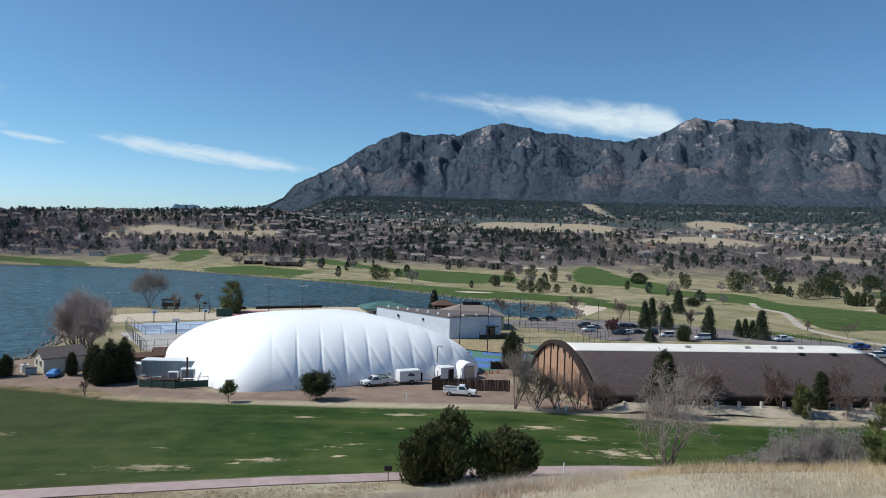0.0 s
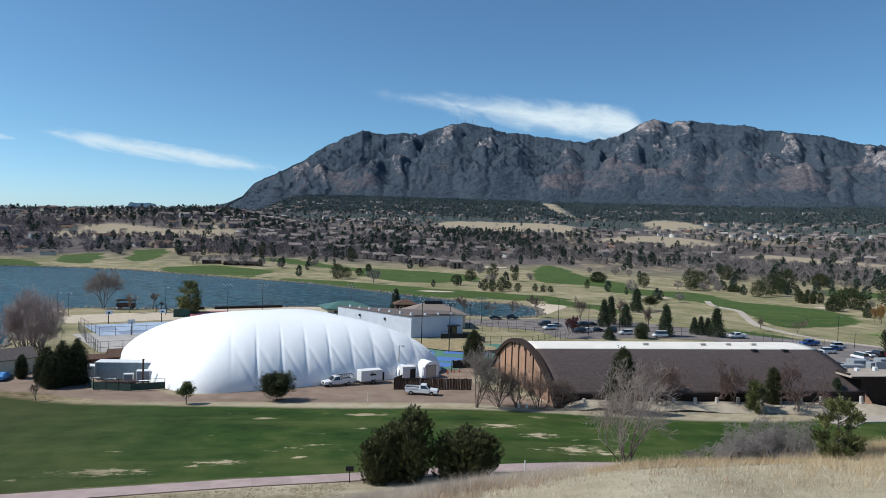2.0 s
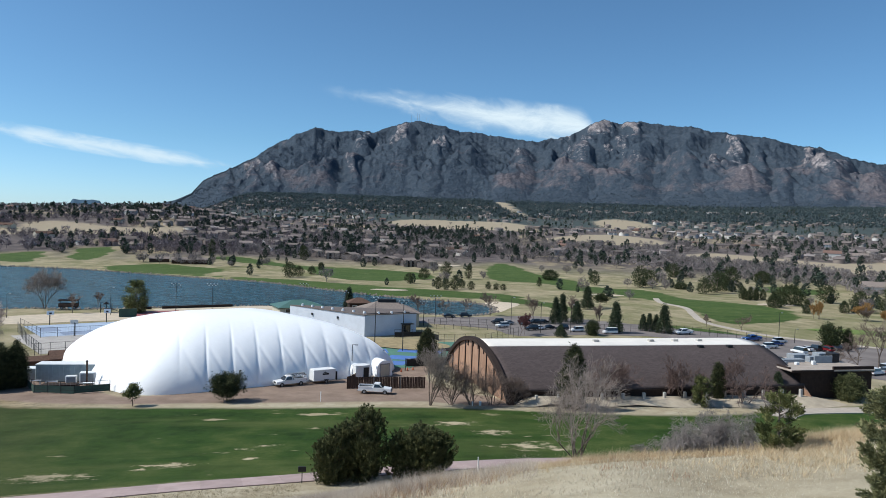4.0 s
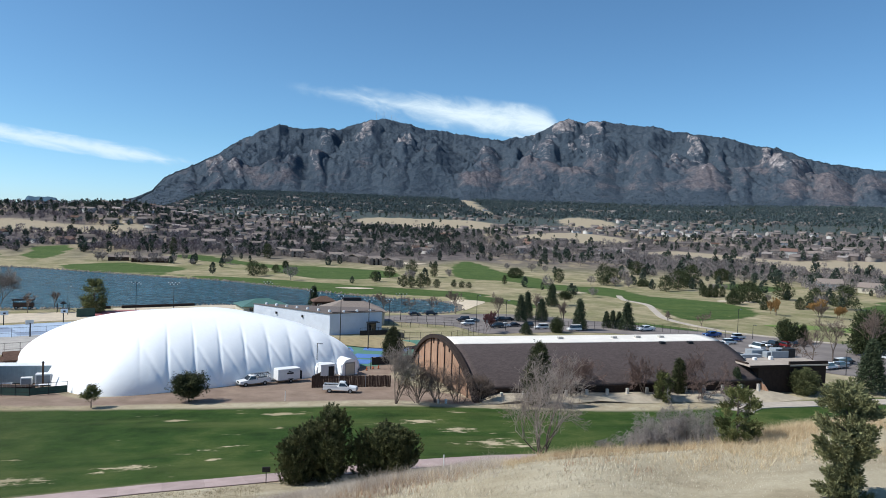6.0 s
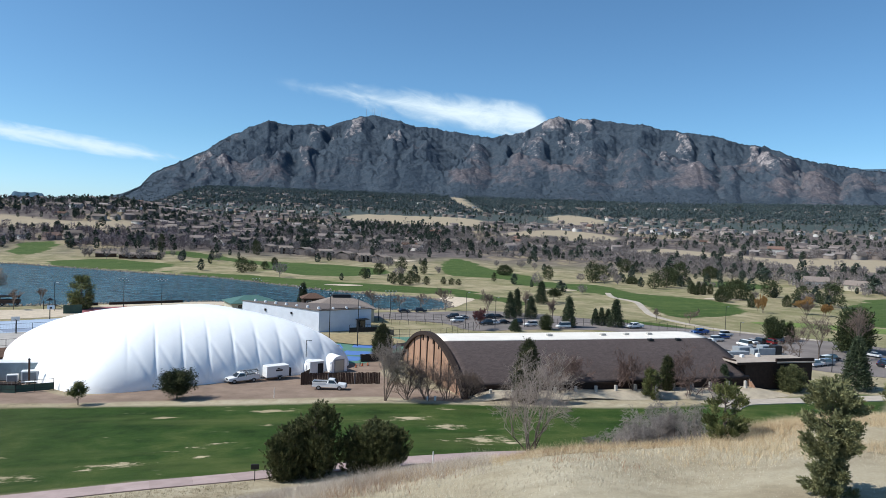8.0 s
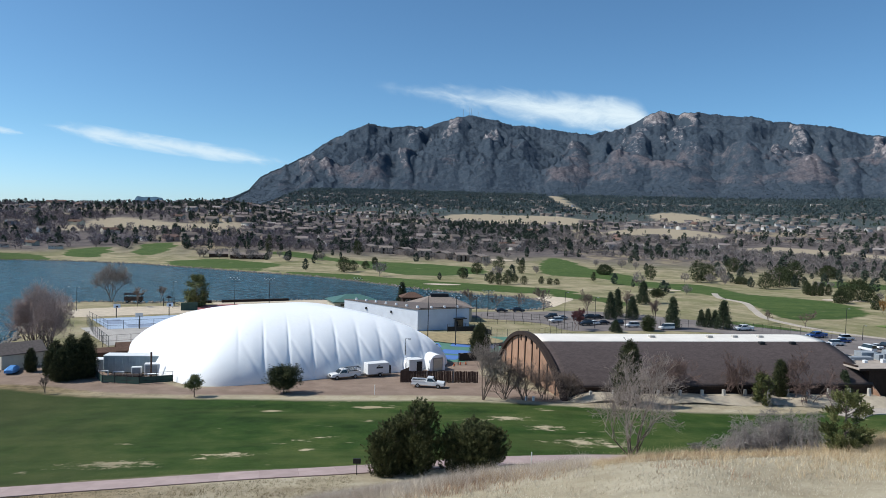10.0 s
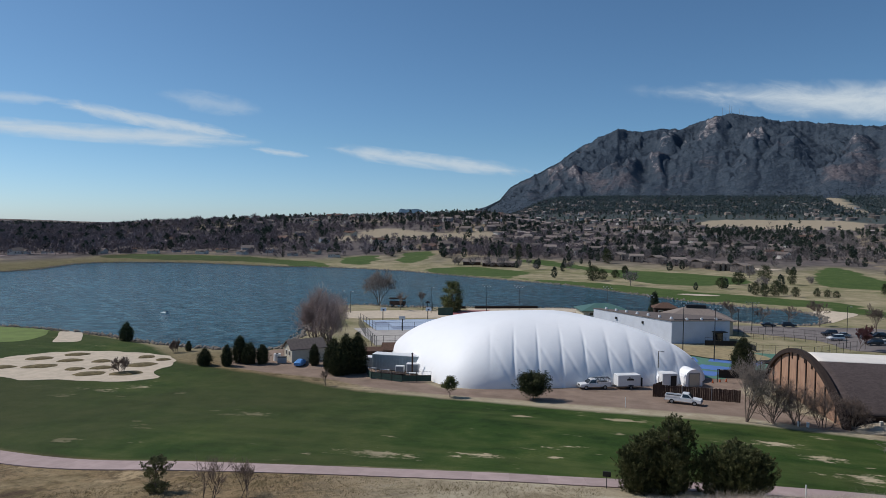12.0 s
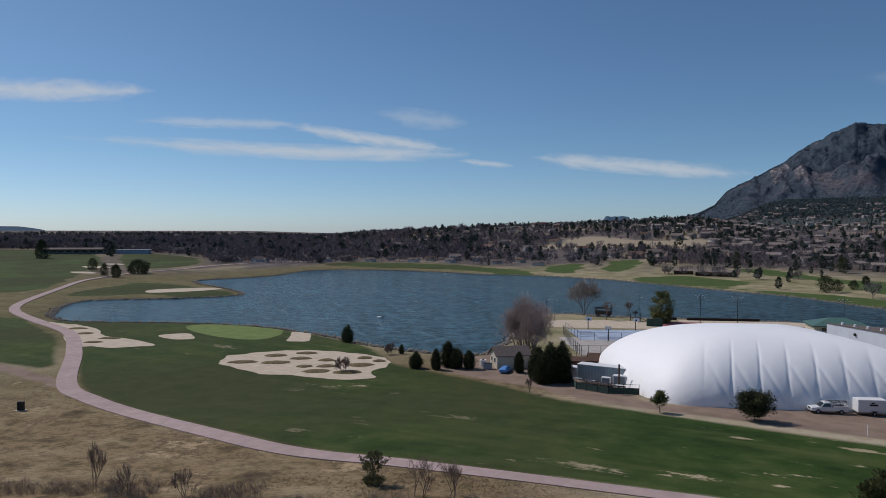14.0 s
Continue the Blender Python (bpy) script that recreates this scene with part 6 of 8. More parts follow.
def island(x, y, w, h):
    """A low grass mound in the sand."""
    bm = B()
    rings = []
    rng = random.Random(int(x * 13 + y * 7))
    wob = [rng.uniform(0.85, 1.15) for _ in range(14)]
    for s, z in ((1.0, 0.02), (0.8, 0.22), (0.45, 0.36)):
        rings.append([bm.verts.new((w / 2 * s * wob[k] * math.cos(k * math.pi / 7), h / 2 * s * wob[k] * math.sin(k * math.pi / 7), z)) for k in range(14)])
    for a, b in zip(rings, rings[1:]):
        for k in range(14):
            bm.faces.new((a[k], a[(k + 1) % 14], b[(k + 1) % 14], b[k]))
    bm.faces.new(rings[-1])
    me = bpy.data.meshes.new("grass_island")
    bm.to_mesh(me)
    bm.free()
    me.materials.append(M_TUFT)
    ob = tagged(new("grass_island", me), "low mound of brown rough grass in sand", "grass mound", "grass islands in the bunker")
    ob.location = (x, y, gz(x, y) + 0.03)
    ob.rotation_euler = (0, 0, radians(40))


for row in ((-126.9, 107.9, 7.0, 3.6), (-127.1, 117.9, 5.4, 4.0), (-120.4, 111.7, 6.4, 3.8), (-123.4, 124.3, 5.4, 3.0), (-119.4, 118.6, 5.2, 3.2), (-111.8, 111.9, 4.0, 2.6),
            (-112.9, 120.4, 4.0, 3.2), (-107.9, 115.0, 4.8, 3.0), (-105.8, 109.6, 6.0, 3.6), (-99.6, 112.5, 6.0, 3.8), (-107.5, 127.5, 3.6, 3.0), (-102.2, 126.3, 3.4, 2.4), (-102.7, 120.3, 6.0, 4.0),
            (-185.6, 110.8, 6.0, 3.0), (-200, 112, 5.0, 3.0), (-212, 116.5, 6.0, 3.4), (-182.5, 104.5, 5.0, 2.6)):
    island(*row)

# ---------------------------------------------------------------- car parks, courts, beach
sheet("parking_lot", spline([(16, 230), (30, 236), (44, 238), (62, 242), (80, 234), (96, 222), (112, 208), (128, 198), (148, 184), (160, 168), (158, 146), (140, 132), (120, 136), (108, 150), (104, 172), (92, 196), (70, 200), (46, 196), (40, 210), (20, 220)], True, 3), M_ASPH, 0.06, "worn grey asphalt car park", "car park", cell=6)
sheet("patio", np.array([(-84, 184), (-67, 160), (-46, 172), (-62, 197)]), M_PATIO, 0.05, "worn pale concrete slab", "paving", cell=6)
sheet("basketball_court", np.array([(-88, 199.5), (-76.3, 182.5), (-50, 197), (-62, 215)]), M_PALEBLUE, 0.07, "faded pale blue basketball court", "court", cell=6)
for q in (((-84.5, 197.5), (-79.5, 190.3), (-75.5, 192.6), (-80.5, 199.8)), ((-72.5, 186.0), (-66.0, 189.6), (-68.6, 193.8), (-75, 190))):
    sheet("court_key", np.array(q), M_GREYBLUE, 0.09, "grey painted court key", "court marking", cell=6)
sheet("beach", spline([(-94, 203), (-101, 216), (-97, 222), (-84, 229), (-70, 233), (-58, 228), (-56, 220), (-66, 216), (-80, 209)]), M_SAND, 0.05, "pale sand volleyball beach", "beach", cell=3)
sheet("beach", spline([(-66, 243), (-48, 251), (-28, 258), (4, 253), (4, 244), (-24, 247), (-46, 242), (-60, 236)]), M_SAND, 0.05, "pale sand strip along the lake", "beach", cell=4)
sheet("tennis_court", np.array([(1.5, 150.5), (11.5, 149), (26, 166), (30, 184), (10, 183), (2.5, 166)]), M_TEALCOURT, 0.05, "green hard court surround", "court", cell=6)
for q in (((4.5, 152.5), (10.3, 151.5), (12.3, 156.0), (6.2, 157.4)), ((6.8, 159), (15.8, 157.0), (18.0, 161.5), (8.5, 163.8)), ((3.8, 164.5), (8.0, 166.6), (7.5, 172), (3.2, 171)), ((10, 168), (20, 166), (22, 171), (11, 173))):
    sheet("court_surface", np.array(q), M_BLUECOURT, 0.08, "bright blue hard court", "court", cell=6)
sheet("embankment", spline([(4, 176), (16, 170), (24, 176), (16, 186), (4, 186)]), plain("dry_bank_grass", (0.34, 0.27, 0.15), 0.95, scale=0.6, vary=0.25), 0.25, "dry grass bank between courts", "bank", cell=3)
sheet("red_court", np.array([(-66, 222), (-52, 229), (-58, 240), (-71, 234)]), M_REDCOURT, 0.06, "red painted play court", "court", cell=6)


def wall_run(name, p0, p1, tall, thick, mat, label, category, lift=0.0):
    (x0, y0), (x1, y1) = p0, p1
    length = math.hypot(x1 - x0, y1 - y0)
    bm = box(B(), 0, 0, tall / 2 - 0.2, length, thick, tall + 0.4, bevel=0.02)
    me = bpy.data.meshes.new(name)
    bm.to_mesh(me)
    bm.free()
    me.materials.append(mat)
    ob = tagged(new(name, me), label, category)
    ob.matrix_world = pose((x0 + x1) / 2, (y0 + y1) / 2, gz((x0 + x1) / 2, (y0 + y1) / 2) + lift, 0, 0, math.degrees(math.atan2(y1 - y0, x1 - x0)))
    return ob


wall_run("court_wall", (-70.5, 221), (-66, 223), 2.5, 0.25, M_GREENWALL, "dark green practice wall", "wall")
wall_run("sea_wall", (-64, 243.5), (-43, 253.5), 0.9, 0.6, M_DARKWOOD, "long dark timber retaining wall by the lake", "wall")
wall_run("sea_wall", (-70, 241), (-67, 242.2), 0.9, 0.5, M_DARKWOOD, "short dark timber wall by the lake", "wall")
wall_run("court_screen", (11, 150.5), (21, 153.5), 1.7, 0.12, M_BLACK, "black windscreen beside the courts", "screen")


# ---------------------------------------------------------------- fences
def mesh_fence(points, tall, gap, label, screen=None, rails=2, group=""):
    """Steel posts with rails, and a wind screen where there is one."""
    base = thing("fence", pose(0, 0, 0), label, "fence", group)
    for (x0, y0), (x1, y1) in zip(points, points[1:]):
        length = math.hypot(x1 - x0, y1 - y0)
        n = max(1, round(length / gap))
        ang = math.degrees(math.atan2(y1 - y0, x1 - x0))
        for k in range(n + 1):
            x, y = x0 + (x1 - x0) * k / n, y0 + (y1 - y0) * k / n
            z = gz(x, y)
            part("post", tube(B(), (x, y, z - 0.2), (x, y, z + tall), 0.05, n=6), M_BLACK, base)
        xm, ym = (x0 + x1) / 2, (y0 + y1) / 2
        za, zb = gz(x0, y0), gz(x1, y1)
        for k in range(rails):
            h = tall * (k + 1) / rails - 0.05
            part("rail", tube(B(), (x0, y0, za + h), (x1, y1, zb + h), 0.03, n=5), M_BLACK, base)
        nw = int(length / 0.6)
        bm = B()
        for k in range(1, nw):
            x, y = x0 + (x1 - x0) * k / nw, y0 + (y1 - y0) * k / nw
            z = za + (zb - za) * k / nw
            tube(bm, (x, y, z), (x, y, z + tall - 0.05), 0.010, n=3)
        if nw > 1:
            tagged(part("wire", bm, M_STEEL, base), kind="stuff")
        else:
            bm.free()
        if screen:
            part("screen", box(B(), xm, ym, (za + zb) / 2 + tall * 0.36, length, 0.03, tall * 0.6, ang), screen, base)
    return base


mesh_fence([(-85, 190), (-75.0, 172), (-66, 158)], 2.6, 3.0, "tall black chain-link court fence")
mesh_fence([(-88, 198), (-76, 181.5), (-60, 190)], 2.4, 4.0, "black chain-link fence round the basketball court")
mesh_fence([(-70, 157), (-60, 163)], 2.6, 3.0, "tall black chain-link court fence")
mesh_fence([(-58.6, 133), (-53.0, 124.4), (-46.2, 123.2), (-41.2, 125.3)], 2.0, 2.2, "dark chain-link yard fence with green mesh", M_GREENWALL, 3)
board_row = thing("stacked_boards", pose(-50.5, 127.0, gz(-50.5, 127.0), 0, 0, -6), "dark heap of boards behind the yard fence", "boards")
for k in range(5):
    part("board", box(B(), 0.15 * k, 0.25 * (k % 2), 0.12 + 0.2 * k, 7.5 - 0.5 * k, 1.6, 0.18, 2.0 * k), M_DARKWOOD, board_row)
mesh_fence([(22, 214), (30, 219), (38, 217), (45, 214)], 2.0, 2.5, "black steel fence beside the car park")
mesh_fence([(21, 206), (34, 208), (44, 205)], 1.6, 2.5, "black steel fence beside the car park")
mesh_fence([(96, 208), (108, 200), (118, 191)], 2.4, 2.5, "black steel fence along the course")
mesh_fence([(72, 206), (84, 208), (96, 208)], 2.4, 3.0, "black steel fence along the course")
mesh_fence([(20, 180), (34, 182), (46, 196)], 2.6, 3.0, "tall black chain-link court fence")
mesh_fence([(10.5, 190), (18, 192), (22, 186)], 2.2, 3.0, "black fence by the clubhouse", M_BLACK)


def board_fence(points, tall, label):
    base = thing("board_fence", pose(0, 0, 0), label, "fence")
    plank = bpy.data.meshes.new("plank")
    bm = box(B(), 0, 0, tall / 2, 0.27, 0.035, tall, bevel=0.01)
    bm.to_mesh(plank)
    bm.free()
    plank.materials.append(M_FENCEWOOD)
    rng = random.Random(4)
    for (x0, y0), (x1, y1) in zip(points, points[1:]):
        length = math.hypot(x1 - x0, y1 - y0)
        n = int(length / 0.29)
        ang = math.degrees(math.atan2(y1 - y0, x1 - x0))
        for k in range(n):
            u = (k + 0.5) / n
            x, y = x0 + (x1 - x0) * u, y0 + (y1 - y0) * u
            ob = put_mesh("plank", plank, base)
            ob.matrix_basis = pose(x, y, gz(x, y) + 0.02 + rng.uniform(-0.06, 0.06), 0, rng.uniform(-1, 1), ang)
        for k in range(int(length / 2.4) + 1):
            u = min(1, k * 2.4 / length)
            x, y = x0 + (x1 - x0) * u, y0 + (y1 - y0) * u
            part("post", box(B(), x, y, gz(x, y) + tall / 2, 0.14, 0.14, tall + 0.1, ang), M_STEEL if k in (2, 4) else M_FENCEWOOD, base)


board_fence([(0.2, 131.5), (-1.2, 127.6), (13.0, 128.6)], 2.1, "weathered brown board fence on the gravel yard")


# ---------------------------------------------------------------- vehicles
def wheel(parent, x, y, r, w):
    t = part("wheel", tube(B(), (x, y - w / 2, r), (x, y + w / 2, r), r, n=18), M_TYRE, parent)
    part("rim", tube(B(), (x, y - w / 2 - 0.01, r), (x, y + w / 2 + 0.01, r), r * 0.6, n=12), M_STEEL, t)


def hull(bm, outline, half, inset=0.10):
    """A side outline (x, z) given width; the upper corners lean inwards."""
    zs = [z for _, z in outline]
    lo, hi = min(zs), max(zs)
    sides = []
    for s in (-1, 1):
        sides.append([bm.verts.new((x, s * (half - inset * max(0, (z - lo) / (hi - lo)) ** 2), z)) for x, z in outline])
    n = len(outline)
    bm.faces.new(sides[0])
    bm.faces.new(sides[1][::-1])
    for i in range(n):
        bm.faces.new((sides[0][i], sides[1][i], sides[1][(i + 1) % n], sides[0][(i + 1) % n])[::-1])
    bmesh.ops.recalc_face_normals(bm, faces=bm.faces)
    bmesh.ops.bevel(bm, geom=bm.edges[:], offset=0.045, segments=2, affect="EDGES")
    return bm


def pickup(x, y, turn, paint, label, rack=False, crew=False):
    base = thing("pickup_truck", pose(x, y, gz(x, y) + 0.03, 0, 0, turn), label, "pickup truck")
    cab0 = -0.9 if crew else 0.0
    part("body", hull(B(), [(-2.85, 0.55), (2.75, 0.45), (2.9, 0.65), (2.85, 0.98), (1.45, 1.12), (-2.85, 1.10)], 0.98, 0.05), paint, base)
    part("cab", hull(B(), [(cab0 - 0.30, 1.08), (1.5, 1.08), (0.85, 1.82), (cab0 - 0.12, 1.86)], 0.90, 0.16), paint, base)
    for s in (-1, 1):
        bm = B()
        v = [bm.verts.new((px, s * (0.905 - 0.16 * ((z - 1.08) / 0.78) ** 2), z)) for px, z in ((cab0 - 0.12, 1.20), (1.25, 1.20), (0.78, 1.70), (cab0 - 0.02, 1.72))]
        bm.faces.new(v if s < 0 else v[::-1])
        part("side_window", bm, M_GLASS, base)
        part("mirror", box(B(), 1.2, s * 1.06, 1.25, 0.14, 0.16, 0.2, bevel=0.03), M_BLACK, base)
        part("bed_side", box(B(), -1.65, s * 0.93, 1.22, 2.4, 0.08, 0.30, bevel=0.03), paint, base)
        part("headlight", box(B(), 2.86, s * 0.72, 0.84, 0.08, 0.36, 0.18, bevel=0.02), M_LENS, base)
        part("tail_light", box(B(), -2.87, s * 0.86, 1.0, 0.05, 0.14, 0.34), M_CARRED, base)
        for wx in (-1.75, 1.85):
            wheel(base, wx, s * 0.86, 0.39, 0.26)
    bm = B()
    bm.faces.new([bm.verts.new(p) for p in ((1.46, -0.80, 1.14), (1.46, 0.80, 1.14), (0.90, 0.68, 1.77), (0.90, -0.68, 1.77))])
    part("windscreen", bm, M_GLASS, base).location.x = 0.03
    part("bed_floor", box(B(), -1.65, 0, 1.115, 2.3, 1.76, 0.03), M_BLACK, base, "dark bed liner")
    part("tailgate", box(B(), -2.84, 0, 1.22, 0.08, 1.86, 0.34, bevel=0.02), paint, base)
    part("bumper", box(B(), 2.93, 0, 0.55, 0.16, 1.9, 0.22, bevel=0.04), M_STEEL, base)
    part("bumper", box(B(), -2.93, 0, 0.58, 0.14, 1.9, 0.2, bevel=0.04), M_STEEL, base)
    part("grille", box(B(), 2.89, 0, 0.82, 0.05, 1.0, 0.24), M_BLACK, base)
    if rack:
        r = part("ladder_rack", box(B(), -1.6, 0, 1.95, 2.6, 0.06, 0.06), M_BLACK, base, "black ladder rack")
        for px in (-2.7, -1.6, -0.55):
            part("rack_bar", box(B(), px, 0, 1.9, 0.06, 1.8, 0.06), M_BLACK, r)
            for s in (-1, 1):
                part("rack_post", tube(B(), (px, s * 0.88, 1.3), (px, s * 0.88, 1.92), 0.03, n=6), M_BLACK, r)
        for s in (-1, 1):
            part("rack_rail", tube(B(), (-2.8, s * 0.88, 1.93), (-0.4, s * 0.88, 1.93), 0.03, n=6), M_BLACK, r)
        part("ladder", box(B(), -1.2, -0.35, 2.02, 3.4, 0.4, 0.08), M_STEEL, r)
        part("tool_box", box(B(), -0.75, 0, 1.36, 0.5, 1.7, 0.45, bevel=0.03), M_STEEL, base)
    return base


pickup(-11.6, 130.6, 207, M_CARWHITE, "white work pickup with a ladder rack and trailer", rack=True)
pickup(3.7, 123.4, -9, M_CARWHITE, "white regular-cab pickup parked by the board fence")


def cargo_trailer():
    x, y = -5.9, 133.6
    base = thing("cargo_trailer", pose(x, y, gz(x, y) + 0.03, 0, 0, 207), "white enclosed cargo trailer behind a pickup", "trailer")
    part("body", box(B(), 0, 0, 1.55, 4.4, 2.1, 2.1, bevel=0.06), M_WHITE, base)
    part("trim", box(B(), 0, 0, 0.56, 4.46, 2.16, 0.10), M_STEEL, base)
    part("tongue", box(B(), 2.9, 0, 0.48, 1.6, 0.12, 0.12), M_BLACK, base)
    part("ramp", box(B(), -2.5, 0, 1.2, 0.12, 2.0, 1.6), M_BLACK, base, "dark ramp gate")
    logo = part("sign", box(B(), -0.2, 1.06, 1.75, 1.3, 0.03, 0.3, bevel=0.01), M_BLACK, base, "dark lettering bar")
    bm = B()
    v = [bm.verts.new(p) for p in ((-0.7, 1.075, 1.98), (0.3, 1.075, 1.98), (0.0, 1.075, 2.22), (-0.3, 1.075, 2.08))]
    bm.faces.new(v)
    part("emblem", bm, M_BLACK, base)
    for s in (-1, 1):
        part("fender", box(B(), -0.3, s * 1.10, 0.72, 1.0, 0.18, 0.12, bevel=0.04), M_BLACK, base)
        wheel(base, -0.3, s * 1.06, 0.34, 0.2)


cargo_trailer()


def parked_car(x, y, turn, paint, colour, style):
    base = thing("parked_car", pose(x, y, gz(x, y) + 0.08, 0, 0, turn) @ Matrix.Scale(0.9, 4), colour + " " + {"suv": "sport utility car parked on the asphalt", "sedan": "saloon car parked on the asphalt", "van": "van parked on the asphalt"}[style], "car", "cars in the car park")
    if style == "sedan":
        body, cab = [(-2.3, 0.4), (2.25, 0.35), (2.3, 0.7), (1.2, 0.92), (-1.5, 0.98), (-2.3, 0.92)], [(-1.75, 0.94), (1.0, 0.9), (0.3, 1.42), (-1.0, 1.42)]
    elif style == "suv":
        body, cab = [(-2.35, 0.45), (2.3, 0.4), (2.35, 0.8), (1.2, 1.05), (-2.35, 1.08)], [(-2.3, 1.05), (1.05, 1.05), (0.45, 1.72), (-2.05, 1.76)]
    else:
        body, cab = [(-2.5, 0.45), (2.4, 0.4), (2.45, 0.9), (1.7, 1.1), (-2.5, 1.15)], [(-2.48, 1.1), (1.6, 1.1), (0.9, 2.0), (-2.4, 2.05)]
    part("body", hull(B(), body, 0.92, 0.05), paint, base)
    part("cabin", hull(B(), cab, 0.84, 0.16), M_GLASS, base, "dark glazed cabin")
    zt = max(z for _, z in cab)
    xs = [px for px, z in cab if z > zt - 0.1]
    part("roof", box(B(), sum(xs) / 2, 0, zt + 0.01, abs(xs[0] - xs[1]) + 0.12, 1.34, 0.07, bevel=0.03), paint, base)
    for s in (-1, 1):
        part("headlight", box(B(), 2.24, s * 0.66, 0.68, 0.12, 0.34, 0.14), M_LENS, base)
        part("tail_light", box(B(), -2.32, s * 0.7, 0.85, 0.08, 0.28, 0.2), M_CARRED, base)
        for wx in (-1.4, 1.4):
            wheel(base, wx, s * 0.80, 0.33, 0.22)


for row in ((44.8, 213.0, 200, M_CARWHITE, "white", "suv"), (47.9, 219.6, 200, M_CARSILVER, "silver", "sedan"), (45.0, 221.5, 200, M_CARDARK, "dark", "suv"), (52.6, 207.6, 200, M_CARDARK, "black", "suv"),
            (55.2, 209.3, 200, M_CARWHITE, "white", "sedan"), (58.6, 210.6, 200, M_CARDARK, "black", "sedan"), (56.9, 221.4, 200, M_CARDARK, "black", "suv"), (60.2, 223.3, 200, M_CARDARK, "dark", "sedan"),
            (53.4, 220.2, 200, M_CARSILVER, "silver", "suv"), (66.2, 206.0, 190, M_CARWHITE, "white", "suv"), (75.4, 202.6, 190, M_CARWHITE, "white", "van"), (62.5, 209.0, 200, M_CARDARK, "black", "suv"),
            (31.0, 234.6, 10, M_CARDARK, "black", "sedan"), (36.8, 235.8, 10, M_CARDARK, "black", "suv"),
            (108.6, 177.8, 10, M_CARWHITE, "white", "sedan"), (113.0, 180.7, 10, M_CARWHITE, "white", "suv"), (117.9, 185.7, 10, M_CARBLUE, "blue", "sedan"), (121.7, 190.1, 10, M_CARWHITE, "white", "suv"),
            (116.1, 172.7, 100, M_CARWHITE, "white", "van"), (121.2, 177.2, 100, M_CARWHITE, "white", "sedan"), (123.8, 177.6, 100, M_CARDARK, "black", "suv"), (126.6, 176.5, 100, M_CARRED, "red", "suv"),
            (130.2, 178.2, 100, M_CARDARK, "black", "sedan"), (133.4, 179.0, 100, M_CARDARK, "dark", "suv"), (117.0, 146.0, 20, M_CARWHITE, "white", "suv"), (121.1, 147.3, 20, M_CARSILVER, "silver", "suv"), (123.6, 150.4, 20, M_CARWHITE, "white", "van"),
            (127.0, 152.6, 20, M_CARDARK, "black", "suv"), (135.2, 145.7, 20, M_CARDARK, "dark", "sedan"), (134.6, 142.4, 20, M_CARWHITE, "white", "suv"), (138.0, 148.5, 20, M_CARBLUE, "blue", "sedan"), (143, 158, 110, M_CARWHITE, "white", "sedan"), (139, 160, 110, M_CARDARK, "black", "suv")):
    parked_car(*row)
pickup(99.1, 204.0, 190, M_CARWHITE, "white pickup parked beside the course fence", crew=True)
pickup(114.9, 193.2, 190, M_CARBLUE, "bright blue pickup parked beside the course fence", crew=True)


# ---------------------------------------------------------------- lamps
def flood_lamp(x, y, tall, heads, turn=0.0):
    base = thing("floodlight_pole", pose(x, y, gz(x, y), 0, 0, turn), "tall dark steel pole with a row of court floodlights", "floodlight", "court floodlights")
    part("pole", tube(B(), (0, 0, -0.2), (0, 0, tall), 0.12, 0.07, 8), M_BLACK, base)
    part("crossarm", box(B(), 0, 0, tall - 0.25, 0.5 * heads, 0.08, 0.08), M_BLACK, base)
    part("crossarm", box(B(), 0, 0, tall - 0.75, 0.5 * heads, 0.08, 0.08), M_BLACK, base)
    for k in range(heads):
        px = (k - (heads - 1) / 2) * 0.55
        h = part("lamp_head", box(B(), px, -0.15, tall - 0.1 - 0.5 * (k % 2), 0.34, 0.3, 0.26, bevel=0.05), M_STEEL, base)
        part("lens", box(B(), px, -0.31, tall - 0.12 - 0.5 * (k % 2), 0.26, 0.03, 0.2), M_LENS, h)


def street_lamp(x, y, tall):
    base = thing("street_lamp", pose(x, y, gz(x, y)), "dark steel lamp post with a box head", "street lamp", "lamp posts")
    part("pole", tube(B(), (0, 0, -0.2), (0, 0, tall), 0.09, 0.06, 8), M_BLACK, base)
    part("arm", box(B(), 0.35, 0, tall - 0.05, 0.8, 0.07, 0.07), M_BLACK, base)
    part("lamp_head", box(B(), 0.75, 0, tall - 0.08, 0.6, 0.36, 0.18, bevel=0.04), M_STEEL, base)


for row in ((4.9, 178.4, 12.0, 3), (11.4, 169.7, 12.2, 5), (-57.4, 234.5, 9.5, 6), (-48.4, 246.0, 8.6, 7), (-17.9, 245.8, 9.5, 6), (-3.3, 216.1, 10.0, 4), (25.1, 223.6, 8.4, 7), (20.5, 214.0, 7.5, 5)):
    flood_lamp(*row)
for row in ((-74.6, 226.1, 8.6), (-99.4, 215.3, 7.2), (-99.3, 208.6, 8.0), (44.8, 200.9, 10.5), (54.1, 202.5, 9.0), (63.8, 204.4, 8.4), (126.2, 197.8, 8.0), (126.3, 190.2, 4.2), (133.8, 182.2, 5.0), (116.0, 139.6, 6.0), (5.2, 147.0, 4.2), (10.5, 146.0, 2.6), (-0.5, 139.5, 6.4)):
    street_lamp(*row)


